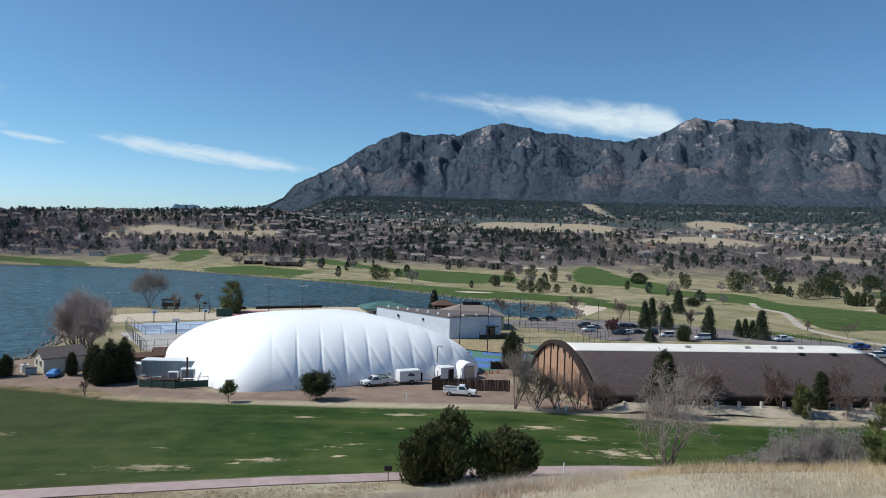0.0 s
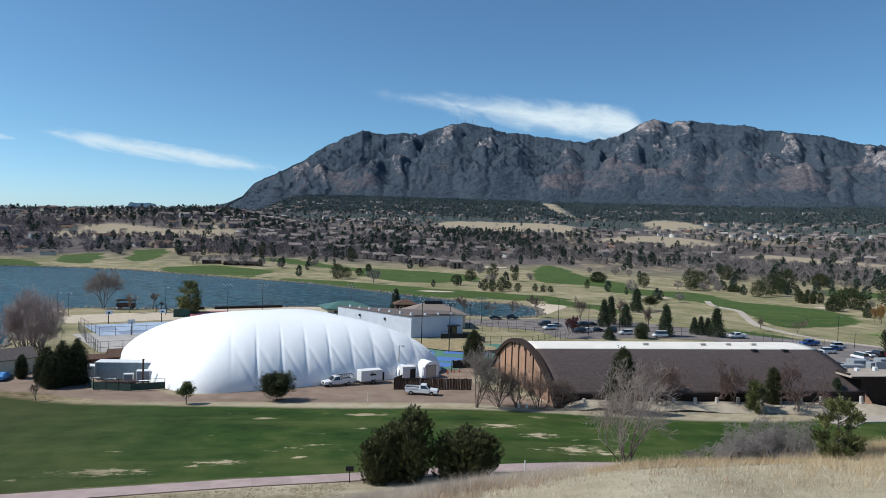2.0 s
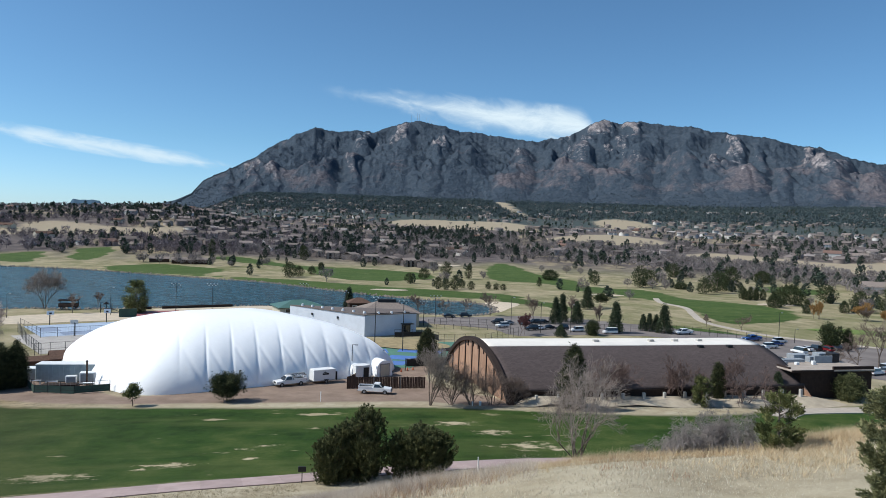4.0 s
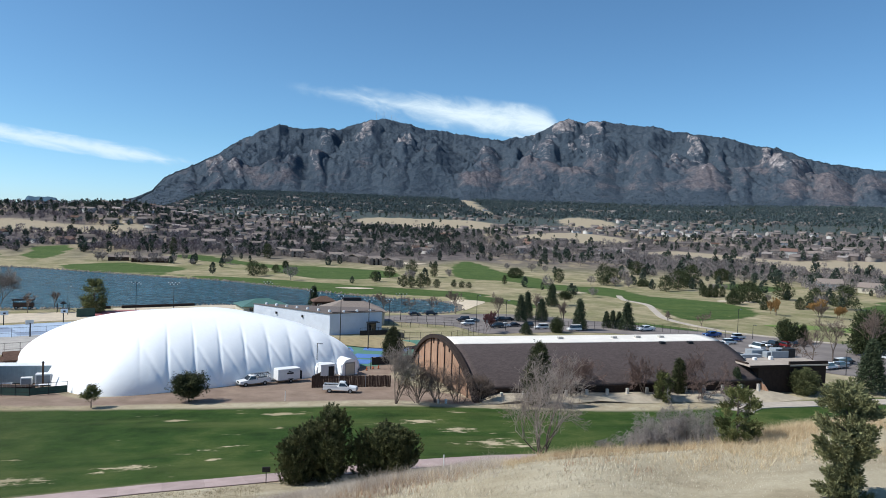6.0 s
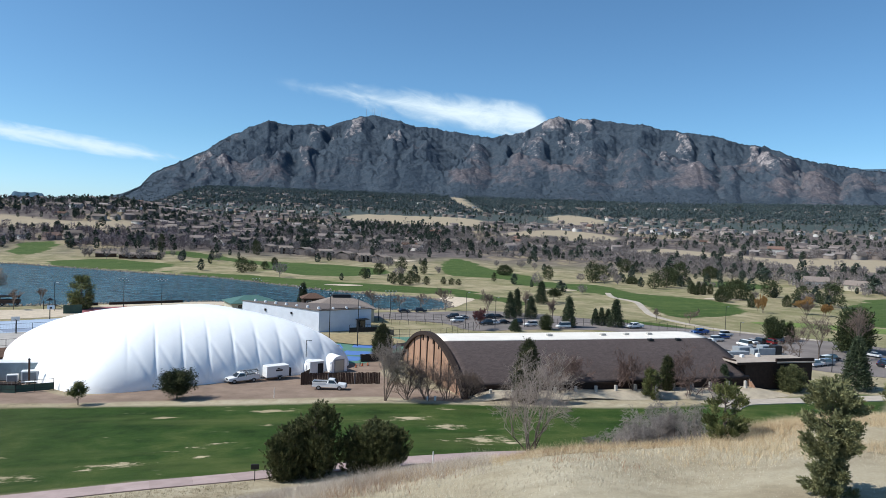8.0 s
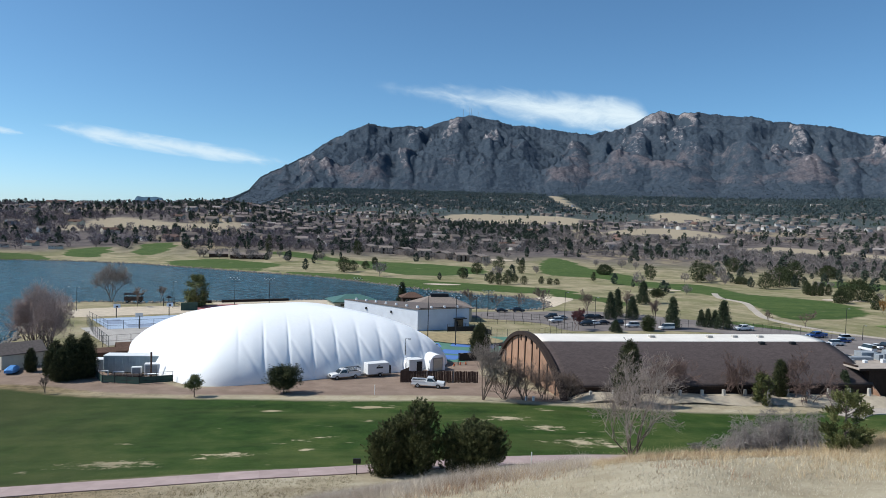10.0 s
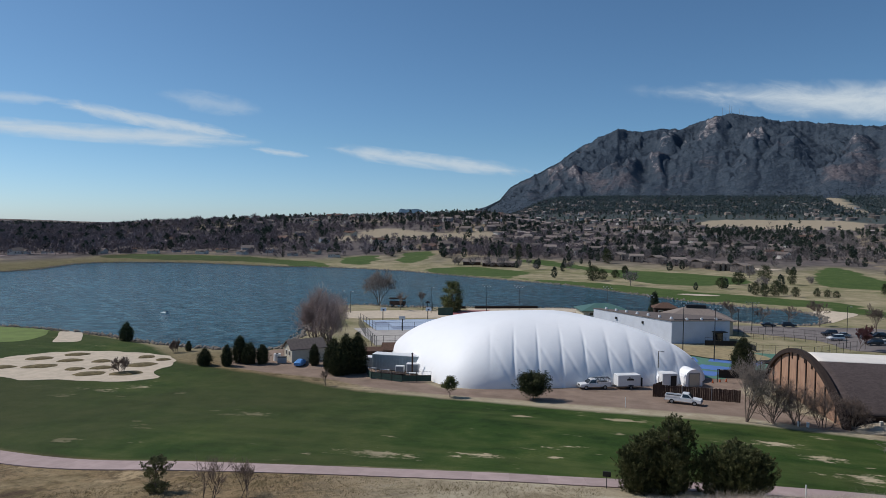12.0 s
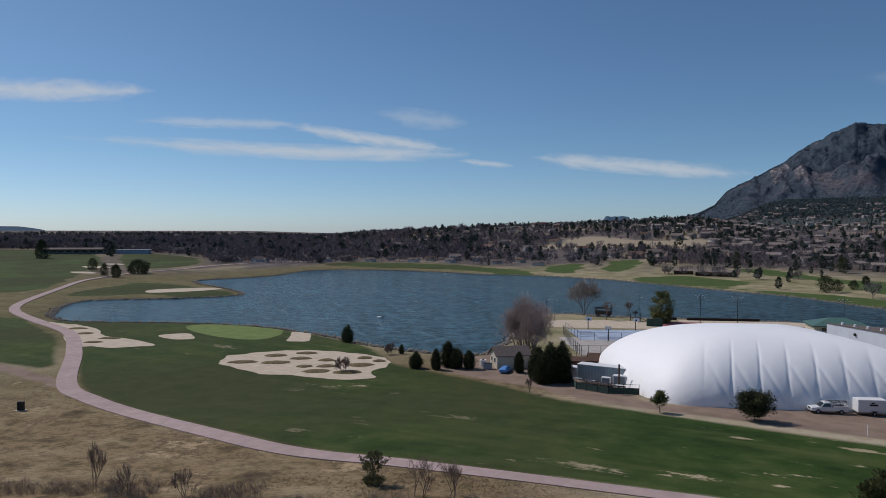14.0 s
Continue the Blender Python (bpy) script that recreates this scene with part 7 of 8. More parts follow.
# ---------------------------------------------------------------- yard and small things
def hoop(x, y, turn):
    base = thing("basketball_hoop", pose(x, y, gz(x, y), 0, 0, turn), "basketball hoop on a black padded pole", "basketball hoop", "hoops on the court")
    part("pole", tube(B(), (0, 0, -0.1), (0, 0, 3.3), 0.13, n=8), M_BLACK, base)
    part("arm", box(B(), 0.5, 0, 3.25, 1.1, 0.1, 0.1), M_BLACK, base)
    part("backboard", box(B(), 1.05, 0, 3.4, 0.06, 1.8, 1.1, bevel=0.01), M_WHITE, base)
    part("frame", box(B(), 1.09, 0, 3.25, 0.03, 0.6, 0.45), M_BLACK, base)
    bm = B()
    for k in range(12):
        a, b = k * math.pi / 6, (k + 1) * math.pi / 6
        tube(bm, (1.4 + 0.23 * math.cos(a), 0.23 * math.sin(a), 3.05), (1.4 + 0.23 * math.cos(b), 0.23 * math.sin(b), 3.05), 0.015, n=4)
    part("rim", bm, M_ORANGE, base)


hoop(-82.9, 203.5, -60)
hoop(-69.3, 184.7, 120)
hoop(-70.2, 209.5, -60)


def container(x, y, turn, sx, sy, sz, mat, label, name="container"):
    base = thing(name, pose(x, y, gz(x, y) + 0.05, 0, 0, turn), label, "container")
    part("body", box(B(), 0, 0, sz / 2 + 0.1, sx, sy, sz, bevel=0.04), mat, base)
    part("roof", box(B(), 0, 0, sz + 0.16, sx + 0.1, sy + 0.1, 0.12, bevel=0.03), M_WHITE, base)
    part("skid", box(B(), 0, 0, 0.03, sx * 0.95, sy * 0.8, 0.2), M_BLACK, base)
    n = int(sx / 0.6)
    for k in range(n):
        part("rib", box(B(), (k + 0.5) / n * sx - sx / 2, -sy / 2 - 0.02, sz / 2 + 0.1, 0.10, 0.05, sz * 0.9), mat, base)
    return base


container(-51.6, 134.6, 3, 9.8, 2.8, 3.0, M_CONTAINER, "long grey equipment container with a pale roof")
container(-58.4, 135.8, 3, 2.2, 2.2, 1.9, M_GREYWALL, "small grey utility container")
c = container(1.2, 138.2, 24, 2.9, 2.2, 2.4, M_WHITE, "white storage box beside the dome airlocks", "storage_box")
part("opening", box(B(), 0.7, -1.14, 1.2, 1.1, 0.06, 2.0), M_BLACK, c, "dark open doorway")


def generator(x, y, turn, s, label):
    base = thing("air_unit", pose(x, y, gz(x, y) + 0.05, 0, 0, turn), label, "air unit")
    part("case", box(B(), 0, 0, 0.95 * s, 2.2 * s, 1.4 * s, 1.7 * s, bevel=0.05), M_WHITE, base)
    part("grille", box(B(), 0, -0.71 * s, 1.0 * s, 1.8 * s, 0.06, 1.2 * s), M_GREYWALL, base, "grey louvred grille")
    part("base", box(B(), 0, 0, 0.05, 2.3 * s, 1.5 * s, 0.2), M_BLACK, base)
    for k in range(5):
        part("slat", box(B(), 0, -0.75 * s, (0.5 + 0.25 * k) * s, 1.7 * s, 0.05, 0.05), M_STEEL, base)


generator(-47.2, 132.0, 12, 1.15, "white blower unit with a grey louvred grille")
generator(-49.9, 131.8, 12, 0.8, "small white blower unit in the fenced yard")
pipe = thing("exhaust_pipe", pose(-46.5, 129.6, 0), "rusty vertical exhaust pipe beside the blower", "pipe")
part("stack", tube(B(), (0, 0, 0), (0, 0, 4.6), 0.16, n=10), M_FENCEWOOD, pipe)
part("cap", tube(B(), (0, 0, 4.55), (0, 0, 4.75), 0.24, 0.12, n=10), M_BLACK, pipe)
duct = thing("air_duct", pose(-43.6, 131.0, 0), "white air duct between blower and dome", "duct")
part("tube", tube(B(), (-2.4, 1.6, 0.9), (2.2, 0.6, 0.9), 0.55, n=14), M_WHITE, duct)
part("flap", box(B(), -0.2, -0.6, 1.6, 0.9, 0.1, 1.4), M_WHITE, duct)


def bench(x, y, turn, label, mat):
    base = thing("yard_table", pose(x, y, gz(x, y), 0, 0, turn), label, "table")
    part("top", box(B(), 0, 0, 0.85, 1.9, 0.7, 0.07, bevel=0.01), mat, base)
    for sx in (-0.85, 0.85):
        for sy in (-0.3, 0.3):
            part("leg", box(B(), sx, sy, 0.42, 0.07, 0.07, 0.85), mat, base)


bench(-55.5, 130.6, 8, "white metal work table in the yard", M_WHITE)
bench(-52.4, 129.8, 8, "white metal work table in the yard", M_WHITE)
bench(-45.8, 128.6, 8, "white metal work table in the yard", M_WHITE)


def covered_boat(x, y, turn, mat, label):
    base = thing("covered_boat", pose(x, y, gz(x, y), 0, 0, turn), label, "boat")
    bm = B()
    rings = []
    for px, w, h in ((-2.2, 0.7, 0.9), (-1.2, 1.0, 1.25), (0.2, 1.0, 1.35), (1.4, 0.75, 1.1), (2.3, 0.15, 0.9)):
        rings.append([bm.verts.new((px, s * w, z)) for s, z in ((-1, 0.35), (-1.0, 0.8), (-0.5, h), (0.5, h), (1.0, 0.8), (1, 0.35))])
    for a, b in zip(rings, rings[1:]):
        for k in range(5):
            bm.faces.new((a[k], b[k], b[k + 1], a[k + 1]))
        bm.faces.new((a[5], b[5], b[0], a[0]))
    bm.faces.new(rings[0])
    bm.faces.new(rings[-1][::-1])
    bmesh.ops.recalc_face_normals(bm, faces=bm.faces)
    part("cover", bm, mat, base)
    part("cradle", box(B(), 0, 0, 0.2, 2.6, 1.2, 0.4), M_BLACK, base)


covered_boat(-59.5, 153.5, 20, M_TARP, "small boat under a blue tarpaulin")
covered_boat(-61.5, 157.0, 60, M_WHITE, "small boat under a white cover")
covered_boat(-72.2, 131.8, 100, M_TARP, "covered boat on a trailer beside the shed")
bin_box = thing("dumpster", pose(-77.0, 132.6, gz(-77, 132.6), 0, 0, 22), "grey steel dumpster beside the shed", "dumpster")
part("body", box(B(), 0, 0, 0.65, 1.8, 1.2, 1.2, bevel=0.04), M_GREYWALL, bin_box)
part("lid", box(B(), 0, 0, 1.29, 1.85, 1.25, 0.08, bevel=0.02), M_BLACK, bin_box)
bin_box = thing("storage_tank", pose(-79.3, 134.5, gz(-79, 134.5)), "white plastic tank beside the shed", "tank")
part("body", tube(B(), (0, 0, 0), (0, 0, 1.5), 0.8, 0.75, 16), M_WHITE, bin_box)
part("lid", tube(B(), (0, 0, 1.5), (0, 0, 1.65), 0.3, 0.25, 10), M_BLACK, bin_box)


def marker(name, x, y, tall, mat, label, category, r=0.05):
    base = thing(name, pose(x, y, gz(x, y)), label, category)
    part("post", tube(B(), (0, 0, -0.3), (0, 0, tall), r, n=8), mat, base)
    part("cap", tube(B(), (0, 0, tall), (0, 0, tall + 0.04), r * 1.1, r * 0.5, n=8), mat, base)
    return base


marker("marker_post", 13.2, 72.5, 1.5, M_WHITE, "thin white marker post beside the path", "post", 0.06)
marker("marker_post", -5.3, 115.8, 1.6, M_WHITE, "thin white marker post at the fairway edge", "post", 0.05)
s = marker("path_sign", -4.6, 67.0, 1.3, M_BLACK, "small dark box sign on a post by the path", "sign", 0.04)
part("board", box(B(), 0, -0.02, 1.35, 0.75, 0.16, 0.5, bevel=0.03), M_BLACK, s)
marker("fence_post", -60.6, 42.9, 1.5, M_FENCEWOOD, "short weathered wooden post in dry grass", "post", 0.06)
b = thing("waste_bin", pose(-122.6, 57.7, gz(-122.6, 57.7), 0, 0, 30), "dark twin waste bins on a small pad", "waste bin")
for k in (-0.28, 0.28):
    part("bin", box(B(), k, 0, 0.75, 0.52, 0.55, 1.5, bevel=0.06), M_BLACK, b)
part("pad", box(B(), 0, 0, 0.0, 1.7, 1.1, 0.12), M_CONCRETE, b)
for px in (19.4, 20.6):
    u = thing("utility_pedestal", pose(px, 113.2, gz(px, 113.2)) @ Matrix.Scale(0.62, 4), "white utility pedestal before the plywood gable", "utility box")
    part("case", box(B(), 0, 0, 0.5, 0.55, 0.5, 1.1, bevel=0.06), M_WHITE, u)
    part("cap", box(B(), 0, 0, 1.08, 0.62, 0.56, 0.10, bevel=0.03), M_WHITE, u)
w = thing("hay_wagon", pose(-91.5, 238.5, gz(-91.5, 238.5), 0, 0, 10), "dark red covered wagon by the lake", "wagon")
part("bed", box(B(), 0, 0, 1.3, 5.6, 2.2, 1.2, bevel=0.05), M_BROWNROOF, w)
part("roof", box(B(), 0, 0, 2.9, 6.0, 2.6, 0.3, bevel=0.1), M_BROWNROOF, w)
for sx in (-2.6, 2.6):
    for sy in (-1, 1):
        part("post", box(B(), sx, sy, 2.2, 0.14, 0.14, 1.4), M_DARKWOOD, w)
        wheel(w, sx * 0.7, sy * 1.1, 0.5, 0.18)
p = thing("playground", pose(-77.5, 231.0, gz(-77.5, 231.0), 0, 0, 15), "dark playground frame with a slide on sand", "playground")
for sx in (-1.6, 0, 1.6):
    for sy in (-0.8, 0.8):
        part("post", tube(B(), (sx, sy, -0.1), (sx, sy, 2.8), 0.08, n=6), M_BLACK, p)
part("deck", box(B(), 0, 0, 1.2, 3.3, 1.7, 0.12), M_DARKWOOD, p)
part("roof", prism(B(), [(-1.0, 2.7), (1.0, 2.7), (0, 3.5)], -0.9, 0.9), M_BLACK, p)
part("slide", prism(B(), [(1.6, 1.2), (1.8, 1.2), (4.2, 0.1), (4.0, 0.1)], -0.35, 0.35), M_BLACK, p)
float_buoy = thing("swim_float", pose(-158, 196, WATER), "small white float on the lake", "float")
part("deck", box(B(), 0, 0, 0.15, 2.2, 1.4, 0.4, bevel=0.08), M_WHITE, float_buoy)
part("rail", box(B(), 0.9, 0, 0.5, 0.1, 1.2, 0.4), M_STEEL, float_buoy)
for cx, cy in ((9.6, 145.0), (11.0, 146.5), (12.2, 147.0)):
    k = thing("traffic_cone", pose(cx, cy, gz(cx, cy)), "orange traffic cone beside the courts", "traffic cone", "cones by the courts")
    part("cone", tube(B(), (0, 0, 0.04), (0, 0, 0.7), 0.2, 0.04, 10), M_ORANGE, k)
    part("foot", box(B(), 0, 0, 0.03, 0.45, 0.45, 0.06), M_BLACK, k)
mast = thing("antenna_mast", pose(277, 3515, EYE + 0.148 * 3515), "distant radio masts on the mountain top", "antenna")
for dx, tall in ((-34, 34), (-3, 46), (6, 40), (40, 26), (58, 16)):
    part("mast", tube(B(), (dx, 0, -12), (dx, 0, tall), 0.9, 0.5, 5), M_STEEL, mast)


# ---------------------------------------------------------------- sandy berm along the hall
M_BERM = plain("pale_sandy_soil", (0.44, 0.375, 0.285), 0.95, scale=0.4, vary=0.2, bump=0.4)
front = [(1.0, -1.6), (8, -1.0), (14, -2.2), (22, -1.4), (30, -2.4), (38, -2.0), (46, -3.2), (54, -3.6), (60, -3.0), (64, -1.6), (61, 3.2), (45, 3.2), (30, 3.2), (15, 3.2), (3, 3.2)]
turn = pose(26.1, 113.7, 0.0, 0, 0, 8.6)
berm = sheet("berm", spline([tuple((turn @ Vector((px, py - 0.04 * px, 0)))[:2]) for px, py in front], True, 4), M_BERM, 0.04, "pale sandy bank along the foot of the hall", "bank", cell=0.9)
for v in berm.data.vertices:
    q = turn.inverted() @ Vector((v.co.x, v.co.y, 0))
    high = float(smooth(-2.6, 0.4, q.y + 0.04 * q.x) * smooth(0.5, 6, q.x) * smooth(65, 58, q.x))
    v.co.z += high * (0.85 + 0.25 * noise.noise((v.co.x * 0.14, v.co.y * 0.14, 0)))
# ---------------------------------------------------------------- houses beyond the lake
def house_template(sx, sy, wall_h, roof_h, wall, roof, label):
    h = gable_house("house", pose(0, 0, -500), sx, sy, wall_h, roof_h, wall, roof, label, "houses on the far slope", 0.5, 0, True, True)
    wing = part("wing", box(B(), sx * 0.28, -sy * 0.62, wall_h * 0.42, sx * 0.36, sy * 0.5, wall_h * 0.84 + 0.8), wall, h)
    part("wing_roof", prism(B(), [(sx * 0.06, wall_h * 0.84), (sx * 0.5, wall_h * 0.84), (sx * 0.28, wall_h * 0.84 + roof_h * 0.7)], -sy * 0.92, 0.0), roof, wing)
    for k in range(3):
        win = part("window", box(B(), -sx * 0.4 + k * sx * 0.2, -sy / 2 - 0.04, wall_h * 0.6, 1.3, 0.12, 1.3), M_WHITE, h)
        part("pane", box(B(), -sx * 0.4 + k * sx * 0.2, -sy / 2 - 0.11, wall_h * 0.6, 1.05, 0.04, 1.05), M_GLASS, win)
    return h


M_STUCCO = plain("beige_stucco", (0.34, 0.28, 0.23), 0.85, scale=0.5, vary=0.1)
M_ROSE = plain("rose_stucco", (0.33, 0.25, 0.22), 0.85, scale=0.5, vary=0.1)
M_PALE = plain("pale_stucco_wall", (0.60, 0.57, 0.53), 0.85, scale=0.5, vary=0.1)
M_TILE = plain("terracotta_tiles", (0.20, 0.125, 0.10), 0.9, scale=2, vary=0.2)
TEMPLATES = [house_template(15, 9, 5.2, 3.0, M_STUCCO, M_TAUPEROOF, "beige two-storey house with a taupe shingle roof"),
             house_template(18, 10, 4.0, 3.0, M_PALE, M_GREYROOF, "pale house with a charcoal shingle roof"),
             house_template(16, 9, 5.4, 2.6, M_ROSE, M_TILE, "rose stucco house with a terracotta roof"),
             house_template(14, 9, 5.0, 3.2, M_GREYWALL, M_TAUPEROOF, "grey-sided house with a taupe shingle roof"),
             house_template(20, 11, 4.6, 2.6, M_TANWALL, M_BROWNROOF, "cream house with a brown shingle roof")]
GOLF = [WEST_FAIRWAY, SPIT] + STRIPS


def open_land(x, y, margin):
    """True where houses and woods may stand."""
    ok = inside(LAKE, x, y) < -margin - 10
    for p in GOLF:
        ok &= inside(p, x, y) < -margin
    a = np.degrees(np.arctan2(x, y))
    r = np.hypot(x, y)
    # the course stretches from the lake's end to the right-hand woods
    edge = np.interp(a, [-70, -56, -46, -30, -16, -6, 2, 12, 24, 34, 46], [560, 640, 620, 560, 560, 560, 590, 600, 560, 470, 380])
    ok &= r > edge
    return ok, a, r


def build_houses():
    rng = np.random.default_rng(11)
    n = 2600
    az = rng.uniform(-69, 45, n)
    r = 480 + 1500 * rng.uniform(0, 1, n) ** 1.25
    x, y = r * np.sin(np.radians(az)), r * np.cos(np.radians(az))
    ok, a, rr = open_land(x, y, 12)
    ok &= rr > np.interp(a, [-70, 8, 24, 46], [560, 620, 700, 560])
    for p in DRY_FIELDS:
        ok &= inside(p, x, y) < 10
    ok &= (a < 12) | (rng.uniform(0, 1, n) < 0.3)
    kept = []
    for px, py in zip(x[ok], y[ok]):
        if all((px - qx) ** 2 + (py - qy) ** 2 > 24 ** 2 for qx, qy in kept):
            kept.append((px, py))
        if len(kept) >= 245:
            break
    # a row along the far shore of the lake
    for b in range(15):
        a0, r0 = radians(-50 + 1.7 * b + rng.uniform(-0.3, 0.3)), np.interp(b, [0, 6, 14], [655, 628, 560]) + 22 * (b % 2) + rng.uniform(0, 8)
        kept.insert(0, (r0 * math.sin(a0), r0 * math.cos(a0)))
    z = ground_z([k[0] for k in kept], [k[1] for k in kept])
    for k, ((px, py), pz) in enumerate(zip(kept, z)):
        facing = math.degrees(math.atan2(-px, py)) + rng.uniform(-55, 55)
        copy_thing(TEMPLATES[(1, 4, 1, 3)[k % 4] if k < 15 else int(rng.integers(0, 5))], pose(px, py, pz + 0.3, 0, 0, facing) @ Matrix.Scale(rng.uniform(0.58, 0.78) * (0.75 if k < 15 else 1.0), 4))
    for t in TEMPLATES:
        for o in [*t.children_recursive, t]:
            bpy.data.objects.remove(o)
    return np.array(kept)


HOUSES = build_houses()


M_CONDO = plain("weathered_grey_cladding", (0.175, 0.150, 0.142), 0.9, scale=0.8, vary=0.2)


def condo(x, y, turn, sx, storeys):
    """A grey terrace block with pale stair towers and balconies."""
    base = thing("condominium", pose(x, y, gz(x, y), 0, 0, turn), "grey wooden condominium block with pale stair towers", "apartment block", "condominiums beside the course")
    h = 2.1 * storeys
    part("wall", box(B(), 0, 0, h / 2 - 0.4, sx, 10, h + 0.8), M_CONDO, base)
    for s in (-1, 1):
        bm = B()
        p = [(0, h + 1.5), (0, h + 1.75), (s * 5.8, h + 0.05), (s * 5.8, h - 0.2)]
        a = [bm.verts.new((-sx / 2 - 0.5, py, pz)) for py, pz in p]
        b = [bm.verts.new((sx / 2 + 0.5, py, pz)) for py, pz in p]
        bm.faces.new(a)
        bm.faces.new(b[::-1])
        for i in range(4):
            bm.faces.new((a[i], b[i], b[(i + 1) % 4], a[(i + 1) % 4]))
        bmesh.ops.recalc_face_normals(bm, faces=bm.faces)
        part("roof", bm, M_TAUPEROOF, base)
    for k in range(3):
        px = (k - 1) * sx * 0.36
        part("stair_tower", box(B(), px, -5.4, h * 0.5 - 0.3, 1.6, 1.6, h + 1.8), M_STUCCO, base, "pale stair tower")
        for q in range(storeys):
            bal = part("balcony", box(B(), px + sx * 0.16, -5.5, 2.1 * q + 0.3, sx * 0.18, 1.2, 0.9), M_DARKWOOD, base)
            part("glazing", box(B(), px + sx * 0.16, -5.06, 2.1 * q + 1.2, sx * 0.15, 0.12, 1.4), M_GLASS, bal)


for row in ((-34, 574, 56, 9, 2), (-20, 561, 8, 10, 2), (-5, 550, 52, 9, 2), (10, 538, 6, 10, 2), (24, 522, 56, 9, 2), (36, 506, 16, 9, 2), (48, 494, 50, 9, 2)):
    condo(*row)
gable_house("house", pose(295, 372, gz(295, 372), 0, 0, -30), 13, 9, 3.6, 2.6, M_GREYWALL, M_TAUPEROOF, "grey house with a pale roof beside the fairway", windows=2)
gable_house("house", pose(306, 352, gz(306, 352), 0, 0, -55), 12, 8, 3.4, 2.4, M_TANWALL, M_TAUPEROOF, "cream house among pines beside the fairway", windows=2)
gable_house("house", pose(460, 640, gz(460, 640), 0, 0, -34), 15, 10, 6.2, 2.8, M_PALE, M_TILE, "large cream house alone on the dry hillside", windows=3)
gable_house("house", pose(482, 630, gz(482, 630), 0, 0, -34), 13, 9, 4.6, 2.4, M_PALE, M_TAUPEROOF, "cream wing house alone on the dry hillside", windows=3)
gable_house("house", pose(437, 800, gz(437, 800), 0, 0, -28), 22, 10, 4.0, 1.8, M_STUCCO, M_GREYROOF, "long low brown house on the hillside", windows=3)
gable_house("house", pose(470, 767, gz(470, 767), 0, 0, -28), 16, 9, 3.8, 1.8, M_STUCCO, M_TAUPEROOF, "long low brown house on the hillside", windows=3)
gable_house("lodge_house", pose(-108, 474, gz(-108, 474), 0, 0, 14), 22, 9, 2.4, 1.3, M_FENCEWOOD, M_TAUPEROOF, "long dark timber lodge beside the far shore", windows=3)
gable_house("lodge_house", pose(-128, 478, gz(-128, 478), 0, 0, 14), 12, 8, 2.2, 1.2, M_FENCEWOOD, M_TAUPEROOF, "dark timber lodge wing beside the far shore", windows=2)
HOUSES = np.concatenate([HOUSES, np.array([(-34, 570), (-15, 555), (3, 541), (20, 526), (35, 503), (48, 488), (295, 372), (306, 352), (460, 640), (482, 630), (437, 800), (470, 767), (-108, 474), (-128, 478)])])
lodge = thing("school", pose(-751, 418, gz(-751, 418), 0, 0, 44), "long low building with a blue-grey metal roof", "building")
part("wall", box(B(), -8, 6, 2.0, 64, 16, 5.6), M_GREYWALL, lodge)
part("roof", prism(B(), [(-3, 4.9), (15, 4.9), (6, 6.6)], -41, 25), M_GREYROOF, lodge).matrix_basis = pose(0, 0, 0, 0, 0, 90) @ Matrix.Scale(-1, 4, (0, 1, 0)) @ Matrix.Scale(-1, 4, (1, 0, 0))
for k in range(8):
    part("window", box(B(), -36 + k * 7.9, -2.1, 2.6, 5, 0.2, 1.8), M_GLASS, lodge)
part("annex", box(B(), 53, -2, 1.4, 34, 14, 4.6), M_PALEBLUE, lodge)
part("annex_roof", box(B(), 53, -2, 3.9, 36, 16, 0.5, bevel=0.1), M_GREYWALL, lodge)


def wood_material(name, stops):
    n = Nodes(name)
    isl = n.add("NewGeometry").outputs["Random Per Island"]
    patch = n.noise(0.012, 3, 0.6, n.coords())
    c = n.ramp(n.math("ADD", n.math("MULTIPLY", isl, 0.45), n.math("MULTIPLY", patch, 0.6)), stops)
    return n.done(c, 0.9, 0.0, 0.1)


